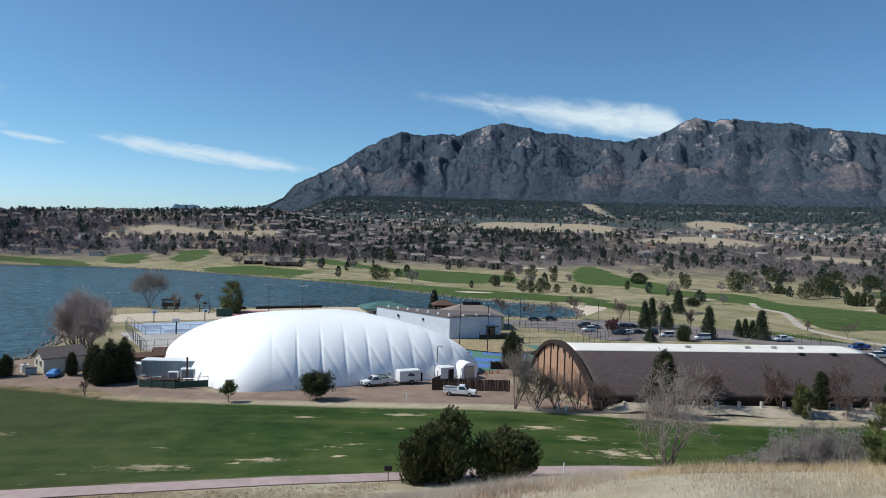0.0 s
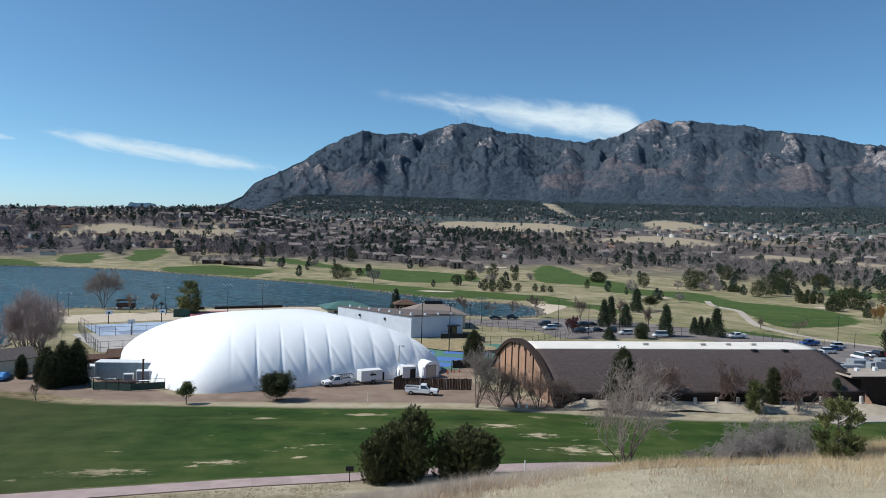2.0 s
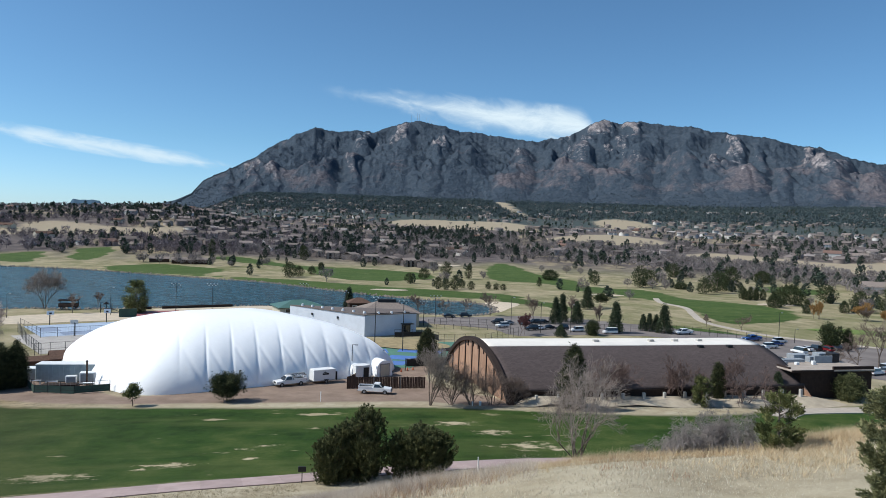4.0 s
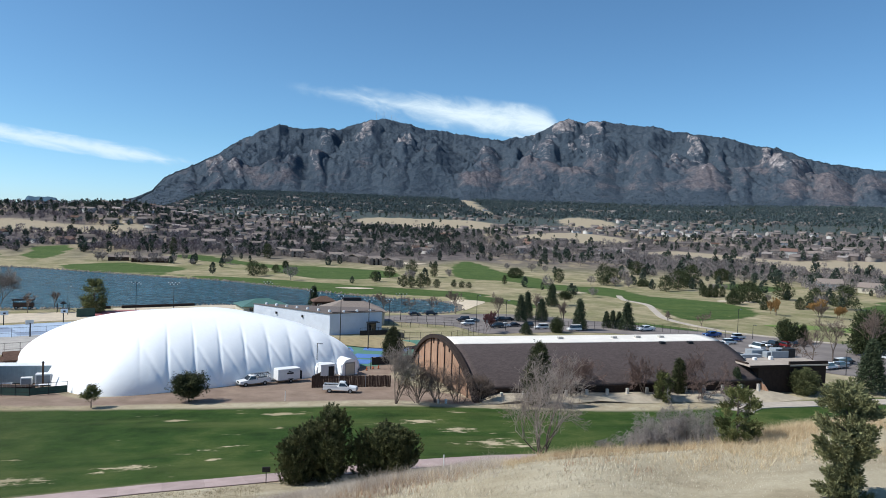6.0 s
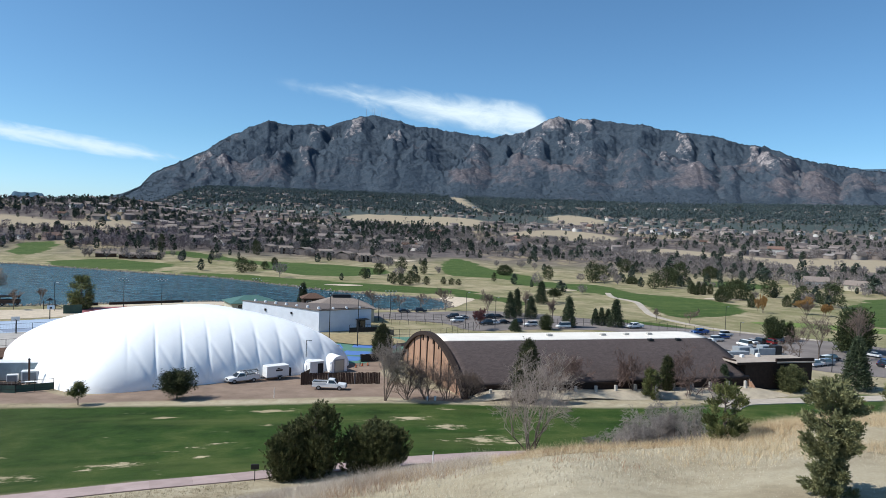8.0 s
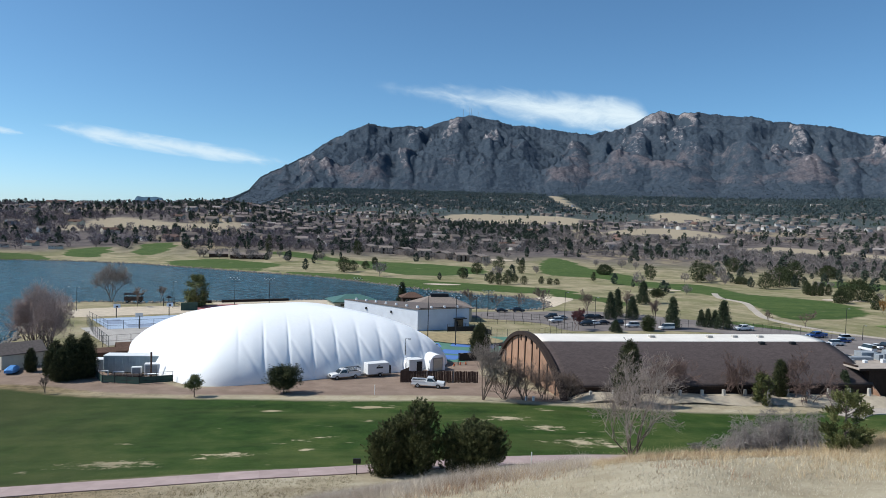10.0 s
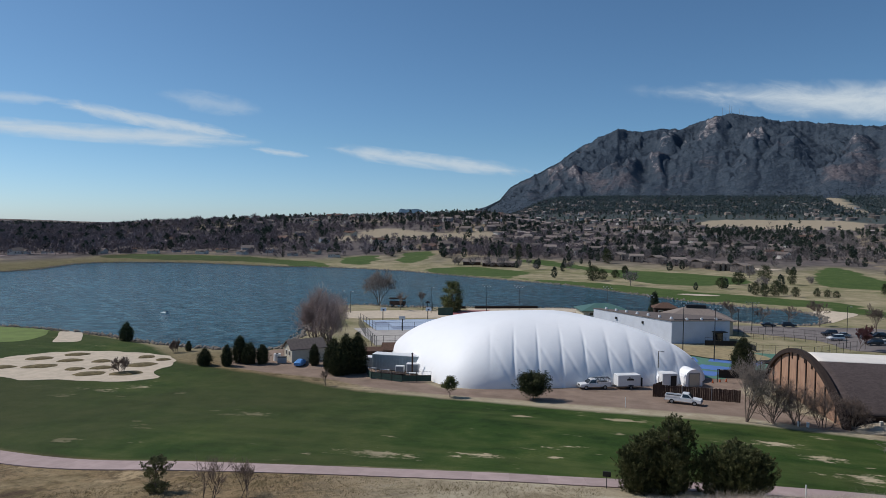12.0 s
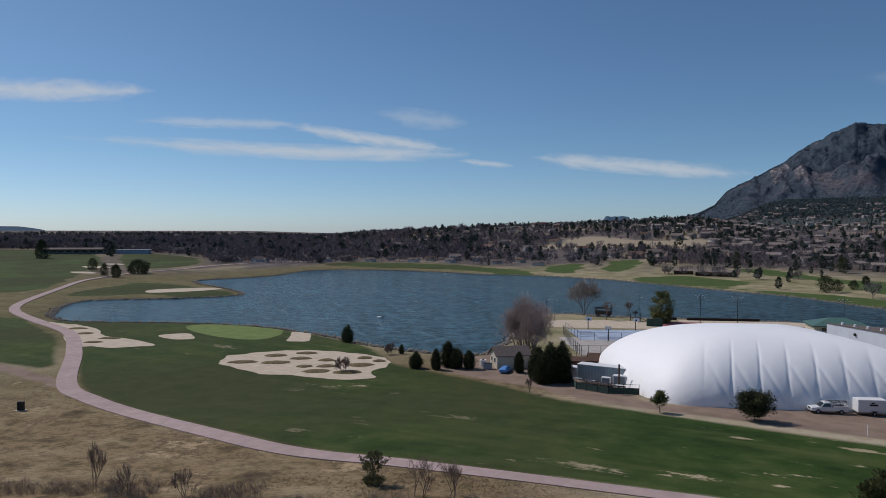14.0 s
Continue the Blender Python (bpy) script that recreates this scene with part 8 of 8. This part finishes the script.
# ---------------------------------------------------------------- small houses on the far slopes
def build_far_houses():
    rng = np.random.default_rng(77)
    n = 9000
    az = rng.uniform(-58, 46, n)
    r = 640 + 1500 * rng.uniform(0, 1, n) ** 1.15
    x, y = r * np.sin(np.radians(az)), r * np.cos(np.radians(az))
    ok, a, rr = open_land(x, y, 12)
    ok &= rr > np.interp(a, [-70, 8, 24, 46], [600, 660, 720, 600])
    ok &= (a > -13) | (rr < 1230)
    ok &= np.max([inside(p, x, y) for p in DRY_FIELDS], axis=0) < 2
    street = np.array([noise.noise((px * 0.004, py * 0.007, 6.0)) for px, py in zip(x, y)])
    ok &= street > np.where(a < -13, 0.16, np.where(a > 12, 0.12, 0.0))
    cells, kept = {(int(hx // 20), int(hy // 20)) for hx, hy in HOUSES}, []
    for k in np.nonzero(ok)[0]:
        cell = (int(x[k] // 20), int(y[k] // 20))
        if cell not in cells:
            cells.add(cell)
            kept.append(k)
    kept = np.array(kept[:620])
    x, y = x[kept], y[kept]
    m = len(x)
    sx, sy = rng.uniform(4.0, 7.0, m), rng.uniform(3.2, 4.6, m)
    wall, rise = rng.uniform(2.8, 5.2, m), rng.uniform(1.2, 2.2, m)
    th = rng.uniform(-0.9, 0.9, m) - np.arctan2(x, y)
    unit = np.array([(-1, -1, -0.3), (1, -1, -0.3), (1, 1, -0.3), (-1, 1, -0.3), (-1, -1, 1), (1, -1, 1), (1, 1, 1), (-1, 1, 1), (-1, 0, 2), (1, 0, 2),
                     (-1.08, -1.15, 0.93), (1.08, -1.15, 0.93), (1.08, 0, 2.06), (-1.08, 0, 2.06), (1.08, 1.15, 0.93), (-1.08, 1.15, 0.93)])
    tri = np.array([(0, 1, 5), (0, 5, 4), (1, 2, 6), (1, 6, 5), (2, 3, 7), (2, 7, 6), (3, 0, 4), (3, 4, 7), (4, 8, 7), (5, 6, 9), (10, 11, 12), (10, 12, 13), (13, 12, 14), (13, 14, 15)])
    px, py = unit[None, :, 0] * sx[:, None], unit[None, :, 1] * sy[:, None]
    z = np.where(unit[None, :, 2] > 1, wall[:, None] + rise[:, None] * (unit[None, :, 2] - 1), wall[:, None] * unit[None, :, 2])
    v = np.stack([px * np.cos(th)[:, None] - py * np.sin(th)[:, None] + x[:, None], px * np.sin(th)[:, None] + py * np.cos(th)[:, None] + y[:, None], z + ground_z(x, y)[:, None]], -1)
    me = fast_mesh("far_houses", v.reshape(-1, 3), (tri[None] + (np.arange(m) * 16)[:, None, None]).reshape(-1, 3), wood_material("far_house_walls", [(0.2, (0.12, 0.105, 0.10)), (0.45, (0.25, 0.21, 0.185)), (0.62, (0.36, 0.32, 0.29)), (0.8, (0.66, 0.64, 0.61))]))
    me.materials.append(wood_material("far_house_roofs", [(0.2, (0.075, 0.065, 0.062)), (0.5, (0.16, 0.135, 0.12)), (0.7, (0.24, 0.20, 0.185)), (0.85, (0.36, 0.33, 0.31))]))
    me.polygons.foreach_set("material_index", np.tile(np.array([0] * 10 + [1] * 4, np.int32), m))
    tagged(new("far_houses", me), "many small pale houses scattered over the far slopes", "houses", kind="stuff")


# ---------------------------------------------------------------- far woods
def tree_template(kind, tris, seed):
    rng = np.random.default_rng(seed)
    if kind == "bare":
        d = rng.normal(0, 1, (tris, 3))
        d /= np.linalg.norm(d, axis=1)[:, None]
        c = d * rng.uniform(0.25, 1.0, (tris, 1)) ** 0.6 * np.array([0.40, 0.40, 0.36]) + np.array([0, 0, 0.60])
        grow_dir = c - np.array([0, 0, 0.18])
        grow_dir /= np.linalg.norm(grow_dir, axis=1)[:, None]
        grow_dir += rng.normal(0, 0.5, c.shape)
        length, wide = 0.19, 0.036 * (60 / tris) ** 0.5
    elif kind == "ever":
        u = rng.uniform(0, 1, tris)
        a = rng.uniform(0, 6.283, tris)
        prof = np.sin(math.pi * np.clip(u * 0.84 + 0.16, 0, 1)) ** 0.7
        rad = prof * 0.30 * (1 - rng.uniform(0, 1, tris) ** 2 * 0.6)
        c = np.stack([rad * np.cos(a), rad * np.sin(a), 0.10 + 0.88 * u], -1)
        grow_dir = np.stack([np.cos(a), np.sin(a), np.full(tris, 0.5)], -1) + rng.normal(0, 0.5, (tris, 3))
        length, wide = 0.20 * (60 / tris) ** 0.35, 0.085 * (60 / tris) ** 0.5
    side = np.cross(grow_dir, rng.normal(0, 1, c.shape))
    side /= np.linalg.norm(side, axis=1)[:, None] + 1e-9
    v = np.stack([c - grow_dir * length * 0.4 - side * wide, c - grow_dir * length * 0.4 + side * wide, c + grow_dir * length * 0.6], 1)
    stem = np.array([[(-0.022, 0, 0), (0.022, 0, 0), (0, 0, 0.6)], [(0, -0.022, 0), (0, 0.022, 0), (0, 0, 0.6)]])
    return np.concatenate([v, stem]).reshape(-1, 3)


def scatter(name, kind, x, y, low, high, mat, tris, seed, label, z=None):
    rng = np.random.default_rng(seed)
    temps = [tree_template(kind, tris, seed * 10 + k) for k in range(6)]
    z = ground_z(x, y) if z is None else z
    out = []
    pick = rng.integers(0, 6, len(x))
    for k in range(6):
        m = pick == k
        n = int(m.sum())
        if not n:
            continue
        h = rng.uniform(low, high, n) * rng.uniform(0.8, 1.1, n)
        w = h * (rng.uniform(0.95, 1.45, n) if kind == "bare" else rng.uniform(0.75, 1.15, n))
        th = rng.uniform(0, 6.283, n)
        t = temps[k]
        px = t[None, :, 0] * np.cos(th)[:, None] - t[None, :, 1] * np.sin(th)[:, None]
        py = t[None, :, 0] * np.sin(th)[:, None] + t[None, :, 1] * np.cos(th)[:, None]
        v = np.stack([px * w[:, None] + x[m][:, None], py * w[:, None] + y[m][:, None], t[None, :, 2] * h[:, None] + z[m][:, None] - 0.2], -1)
        out.append(v.reshape(-1, 3))
    v = np.concatenate(out)
    me = fast_mesh(name, v, np.arange(len(v)).reshape(-1, 3), mat)
    tagged(new(name, me), label, "woods", kind="stuff")


M_FARBARE = wood_material("far_bare_wood", [(0.25, (0.125, 0.108, 0.104)), (0.5, (0.190, 0.166, 0.160)), (0.75, (0.285, 0.252, 0.24))])
M_FAREVER = wood_material("far_evergreen", [(0.25, (0.028, 0.040, 0.032)), (0.5, (0.054, 0.072, 0.056)), (0.75, (0.096, 0.116, 0.086))])


# foothill conifers paler and bluer: distance haze put into the colour
M_FOOT = wood_material("hazy_foothill_conifer", [(0.25, (0.056, 0.082, 0.090)), (0.5, (0.088, 0.118, 0.122)), (0.75, (0.13, 0.160, 0.158))])
# flank conifers match the slope's haze, blue put into their green
M_SLOPE = wood_material("hazy_slope_conifer", [(0.25, (0.048, 0.068, 0.086)), (0.5, (0.068, 0.090, 0.108)), (0.75, (0.092, 0.113, 0.128))])
M_LAKEWOOD = wood_material("dark_bare_wood", [(0.25, (0.112, 0.090, 0.096)), (0.5, (0.172, 0.142, 0.150)), (0.75, (0.255, 0.218, 0.222))])


build_far_houses()


# the row by the lake stands freer than the rest
CLEAR = np.where(np.arange(len(HOUSES)) < 15, 7.0, 0.0)


def build_woods():
    rng = np.random.default_rng(5)

    def pool(n, r0, r1, power, margin, layer):
        az = rng.uniform(-71, 47, n)
        r = r0 + (r1 - r0) * rng.uniform(0, 1, n) ** power
        x, y = r * np.sin(np.radians(az)), r * np.cos(np.radians(az))
        ok, a, rr = open_land(x, y, margin)
        for p in DRY_FIELDS:
            ok &= (inside(p, x, y) < -4) | (rng.uniform(0, 1, n) < 0.05)
        clump = np.array([noise.noise((px * 0.006, py * 0.006, layer)) + 0.9 * noise.noise((px * 0.018, py * 0.018, layer + 3.0)) for px, py in zip(x, y)])
        ok &= rng.uniform(-0.9, 0.7, n) < clump + 0.15
        ok &= (layer < 10) | (rng.uniform(0, 1, n) < np.interp(a, [-70, -30, -4, 8, 24, 46], [0.8, 0.8, 0.8, 0.9, 0.8, 0.8]))
        near = np.min(np.hypot(x[:, None] - HOUSES[None, :, 0], y[:, None] - HOUSES[None, :, 1]) - CLEAR[None], axis=1)
        ok &= near > 7
        ok &= ~((a > -66) & (a < -55) & (rr < 850) & (rng.uniform(0, 1, n) < 0.9))
        return x[ok], y[ok]

    x, y = pool(13000, 430, 950, 0.9, 6, 2.0)
    west = np.degrees(np.arctan2(x, y)) < -6 + rng.normal(0, 4, len(x))
    scatter("near_woods", "bare", x[~west], y[~west], 4.0, 8.0, M_FARBARE, 64, 1, "grey-brown leafless trees among the houses")
    scatter("lake_woods", "bare", x[west], y[west], 4.5, 9.0, M_LAKEWOOD, 50, 1, "dark brown leafless trees among the lakeside houses")
    x, y = pool(6000, 430, 1100, 0.9, 6, 20.0)
    fewer = (np.abs(np.degrees(np.arctan2(x, y)) + 6) < 17) | (rng.uniform(0, 1, len(x)) < 0.5)
    x, y = x[fewer], y[fewer]
    scatter("near_conifers", "ever", x, y, 4.5, 11.0, M_FAREVER, 110, 2, "dark conifers among the houses")
    x, y = pool(15000, 950, 2300, 0.8, 4, 2.0)
    west = np.degrees(np.arctan2(x, y)) < -4 + rng.normal(0, 5, len(x))
    scatter("far_woods", "bare", x[~west], y[~west], 3.5, 8.0, M_FARBARE, 18, 3, "grey-brown leafless woods on the far slope")
    scatter("ridge_woods", "bare", x[west], y[west], 4.5, 8.5, M_LAKEWOOD, 24, 3, "dark brown leafless woods on the low ridge")
    x, y = pool(13000, 950, 2300, 0.8, 4, 20.0)
    fewer = (np.degrees(np.arctan2(x, y)) < 10) | (rng.uniform(0, 1, len(x)) < 0.55)
    x, y = x[fewer], y[fewer]
    scatter("far_conifers", "ever", x, y, 4.0, 9.0, M_FAREVER, 26, 4, "dark conifer woods on the far slope")
    n = 9000
    az = rng.uniform(-71, -26, n)
    r = rng.uniform(520, 1500, n)
    x, y = r * np.sin(np.radians(az)), r * np.cos(np.radians(az))
    ok, a, rr = open_land(x, y, 6)
    for p in DRY_FIELDS:
        ok &= inside(p, x, y) < -4
    ok &= rng.uniform(-48, -26, n) > a + 4
    ok &= (a < -50) | (r > np.interp(a, [-50, -41, -26], [640, 622, 585]))
    ok &= ~((a > -66) & (a < -55) & (r < 850))
    ok &= np.min(np.hypot(x[:, None] - HOUSES[None, :, 0], y[:, None] - HOUSES[None, :, 1]) - CLEAR[None], axis=1) > 7
    scatter("lakeside_woods", "bare", x[ok], y[ok], 5.0, 11.0, M_LAKEWOOD, 52, 9, "dense brown leafless woods behind the lake")
    n = 420
    az, r = rng.uniform(-71, -30, n), rng.uniform(680, 1150, n)
    x, y = r * np.sin(np.radians(az)), r * np.cos(np.radians(az))
    ok = open_land(x, y, 6)[0] & (np.max([inside(p, x, y) for p in DRY_FIELDS], axis=0) < -4)
    tall = rng.uniform(0, 1, n) < 0.45
    scatter("tall_conifers", "ever", x[ok & tall], y[ok & tall], 9, 14, M_FAREVER, 110, 14, "tall dark conifers standing above the lakeside woods")
    scatter("tall_trees", "bare", x[ok & ~tall], y[ok & ~tall], 9, 14, M_LAKEWOOD, 150, 15, "tall leafless trees standing above the lakeside woods")
    # forest belt at the mountain's foot
    n = 30000
    az = rng.uniform(-16, 47, n)
    r = 2500 - 900 * rng.uniform(0, 1, n) ** 1.6
    x, y = r * np.sin(np.radians(az)), r * np.cos(np.radians(az))
    ok = (rng.uniform(0, 1, n) < smooth(-16, -4, az) * 0.9) & (np.max([inside(p, x, y) for p in DRY_FIELDS], axis=0) < -4)
    x, y = x[ok], y[ok]
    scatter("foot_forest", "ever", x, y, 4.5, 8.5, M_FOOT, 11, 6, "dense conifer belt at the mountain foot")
    # conifers on the mountain, thin on bare rock
    n = 46000
    i, j = rng.integers(0, len(MASSIF["az"]) - 1, n), rng.integers(4, 151, n)
    fa, fu = rng.uniform(0, 1, n), rng.uniform(0, 1, n)

    def on_slope(g):
        return (g[i, j] * (1 - fa) + g[i + 1, j] * fa) * (1 - fu) + (g[i, j + 1] * (1 - fa) + g[i + 1, j + 1] * fa) * fu

    ok = rng.uniform(0, 1, n) < np.clip(1.0 - 1.6 * on_slope(MASSIF["rock"]) - 1.1 * on_slope(MASSIF["scrub"]), 0.05, 1)
    ok &= (MASSIF["az"][i] > -14) & (MASSIF["az"][i] < 46)
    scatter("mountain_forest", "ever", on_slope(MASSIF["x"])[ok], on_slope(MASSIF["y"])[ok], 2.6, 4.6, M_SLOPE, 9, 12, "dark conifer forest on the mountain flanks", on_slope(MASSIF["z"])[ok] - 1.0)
    # bare trees between the condominiums and about the lodge
    t = rng.uniform(0, 1, 60)
    x = np.concatenate([-48 + 106 * t + rng.normal(0, 4, 60), rng.uniform(-140, -92, 26)])
    y = np.concatenate([578 - 92 * t + rng.normal(2, 8, 60), rng.uniform(462, 482, 26)])
    scatter("condo_trees", "bare", x, y, 4, 7, M_FARBARE, 90, 21, "grey leafless trees between the condominiums")
    # loose trees over the course
    n = 520
    az = rng.uniform(-14, 45, n)
    r = rng.uniform(330, 620, n)
    x, y = r * np.sin(np.radians(az)), r * np.cos(np.radians(az))
    ok = inside(LAKE, x, y) < -12
    for p in GOLF:
        ok &= inside(p, x, y) < -2
    clump = np.array([noise.noise((px * 0.02, py * 0.02, 9.0)) for px, py in zip(x, y)])
    ok &= clump > 0.0
    k = rng.uniform(0, 1, n) < 0.55
    scatter("course_pines", "ever", x[ok & k], y[ok & k], 4.0, 8.0, M_FAREVER, 260, 7, "scattered dark pines between the fairways")
    scatter("course_trees", "bare", x[ok & ~k], y[ok & ~k], 4.0, 8.0, M_FARBARE, 160, 8, "scattered leafless trees between the fairways")


build_woods()


# ---------------------------------------------------------------- rocks along the shore
def build_riprap():
    rng = np.random.default_rng(21)
    line = np.concatenate([LAKE, LAKE[:1]])
    seg = np.concatenate([[0], np.cumsum(np.hypot(*np.diff(line, axis=0).T))])
    s = rng.uniform(0, seg[-1], 5200)
    x, y = np.interp(s, seg, line[:, 0]), np.interp(s, seg, line[:, 1])
    x, y = x + rng.normal(0, 0.9, len(s)), y + rng.normal(0, 0.9, len(s))
    octa = np.array([(1, 0, 0), (-1, 0, 0), (0, 1, 0), (0, -1, 0), (0, 0, 1), (0, 0, -1)], float)
    tri = np.array([(0, 2, 4), (2, 1, 4), (1, 3, 4), (3, 0, 4), (2, 0, 5), (1, 2, 5), (3, 1, 5), (0, 3, 5)])
    size = rng.uniform(0.25, 0.75, (len(s), 1, 1)) * rng.uniform(0.7, 1.3, (len(s), 6, 3))
    c = np.stack([x, y, np.maximum(ground_z(x, y), WATER - 0.1)], -1)
    v = c[:, None] + octa[None] * size
    f = tri[None] + (np.arange(len(s)) * 6)[:, None, None]
    me = fast_mesh("shore_rocks", v.reshape(-1, 3), f.reshape(-1, 3), M_ROCK)
    tagged(new("shore_rocks", me), "brown rocks heaped along the waterline", "rocks", kind="stuff")


build_riprap()


# ---------------------------------------------------------------- dry grass on the near slope
def grass_material(name, stops):
    n = Nodes(name)
    isl = n.add("NewGeometry").outputs["Random Per Island"]
    patch = n.noise(0.25, 3, 0.6, n.coords())
    c = n.ramp(n.math("ADD", n.math("MULTIPLY", isl, 0.5), n.math("MULTIPLY", patch, 0.5)), stops)
    return n.done(c, 0.9, 0.0, 0.1)


def build_grass():
    rng = np.random.default_rng(31)
    pale = grass_material("dry_grass_blades", [(0.25, (0.36, 0.30, 0.22)), (0.5, (0.54, 0.47, 0.35)), (0.75, (0.72, 0.66, 0.53))])
    brown = grass_material("brown_grass_blades", [(0.25, (0.10, 0.065, 0.042)), (0.45, (0.20, 0.165, 0.085)), (0.6, (0.34, 0.285, 0.165)), (0.78, (0.47, 0.41, 0.27))])

    def tufts(name, n, r0, r1, a0, a1, low, high, per, wide, label, mat, cut=-9.0, rim=None):
        r = np.sqrt(rng.uniform(r0 ** 2, r1 ** 2, n))
        a = np.radians(rng.uniform(a0, a1, n))
        x, y = r * np.sin(a), r * np.cos(a)
        thick = np.array([noise.noise((px * 0.16, py * 0.16, 4.0)) for px, py in zip(x, y)])
        ok = (inside(FAIRWAY, x, y) < -1.5) & (thick > cut) & (rng.uniform(0, 1, n) < (smooth(r0 - 1, r0 + 11, r) if r0 > 25 else 1.0))
        if rim:
            ok &= r < np.interp(np.degrees(a), *rim) + rng.normal(0, 1.5, n)
        for p in (PATH_BAND,):
            d = np.min(np.hypot(x[:, None] - p[None, :, 0], y[:, None] - p[None, :, 1]), axis=1)
            ok &= d > 2.4
        x, y, thick = x[ok], y[ok], thick[ok]
        z = ground_z(x, y)
        m = len(x)
        c = np.repeat(np.stack([x, y, z], -1), per, axis=0) + np.concatenate([rng.normal(0, 0.10, (m * per, 2)), np.zeros((m * per, 1))], 1)
        h = np.repeat((low + (high - low) * np.clip(0.5 + thick, 0, 1)), per)[:, None] * rng.uniform(0.6, 1.25, (m * per, 1))
        lean = rng.normal(0, 0.45, (m * per, 2))
        tip = c + np.concatenate([lean * h, h], 1)
        th = rng.uniform(0, 6.283, m * per)
        side = np.stack([np.cos(th), np.sin(th), np.zeros(m * per)], -1) * wide
        v = np.stack([c - side, c + side, tip], 1).reshape(-1, 3)
        me = fast_mesh(name, v, np.arange(len(v)).reshape(-1, 3), mat)
        tagged(new(name, me), label, "grass", kind="stuff")

    wisp = grass_material("pale_wispy_grass", [(0.25, (0.34, 0.27, 0.22)), (0.5, (0.52, 0.44, 0.36)), (0.75, (0.70, 0.63, 0.53))])
    gold = grass_material("golden_grass", [(0.25, (0.42, 0.29, 0.17)), (0.5, (0.58, 0.455, 0.29)), (0.75, (0.73, 0.62, 0.43))])
    red = grass_material("reddish_grass", [(0.25, (0.24, 0.12, 0.075)), (0.5, (0.40, 0.24, 0.15)), (0.75, (0.55, 0.40, 0.26))])
    tufts("tall_grass", 15000, 28, 44, -14, 15, 0.30, 0.80, 10, 0.006, "tall wispy pale grass along the slope's crest", wisp, -0.3)
    tufts("golden_grass", 16000, 29, 46, 6, 50, 0.15, 0.62, 9, 0.006, "golden dry grass along the slope's crest", gold, -0.22)
    tufts("reddish_grass", 7000, 27, 40, -12, 30, 0.12, 0.38, 8, 0.008, "reddish low grass below the crest", red, 0.0)
    tufts("short_grass", 30000, 13, 56, -12, 56, 0.05, 0.17, 5, 0.009, "short dry grass on the near slope", pale)
    brush = grass_material("brown_brush_twigs", [(0.25, (0.18, 0.125, 0.10)), (0.5, (0.28, 0.215, 0.175)), (0.75, (0.40, 0.33, 0.275))])
    tufts("brush", 14000, 50, 92, -76, -36, 0.30, 0.95, 9, 0.008, "low brown leafless brush on the near slope", brush, -0.1, ([-66, -55, -42, -34], [87, 76, 65, 58]))
    tufts("scrub_grass", 18000, 34, 74, -74, -4, 0.06, 0.30, 6, 0.010, "rough brown grass above the path", brown, -0.35)


PATH = [(-443, 478), (-468, 425), (-464, 366), (-446, 318), (-440, 283), (-415, 240), (-394, 216), (-342, 173), (-303, 143), (-281, 130.5), (-262, 124), (-238, 118), (-205, 110), (-171, 93), (-137.4, 73.2), (-120.7, 68.5), (-91.7, 64.1), (-64.4, 60.7),
        (-48.4, 62.6), (-34.7, 64.0), (-24, 65.2), (-14.7, 67.0), (-4.6, 69.3), (13.4, 75.5), (30, 78), (48, 75), (66, 66)]
PATH_BAND = spline(PATH, False, 30)
build_grass()
build_path([(71, 109), (74, 111.8), (79, 113.8), (99.6, 115.6), (132, 117)], 3.7, 3.7, "pale concrete cart path behind the slope", M_TANPATH)
build_path(PATH, 3.7, 3.7, "pinkish concrete cart path in jointed slabs")
build_path([(140, 318), (134, 298), (136, 280), (128, 256), (121, 232), (125, 208), (133, 196), (150, 180)], 2.6, 4.0, "tan cart path winding over the course", M_TANPATH)
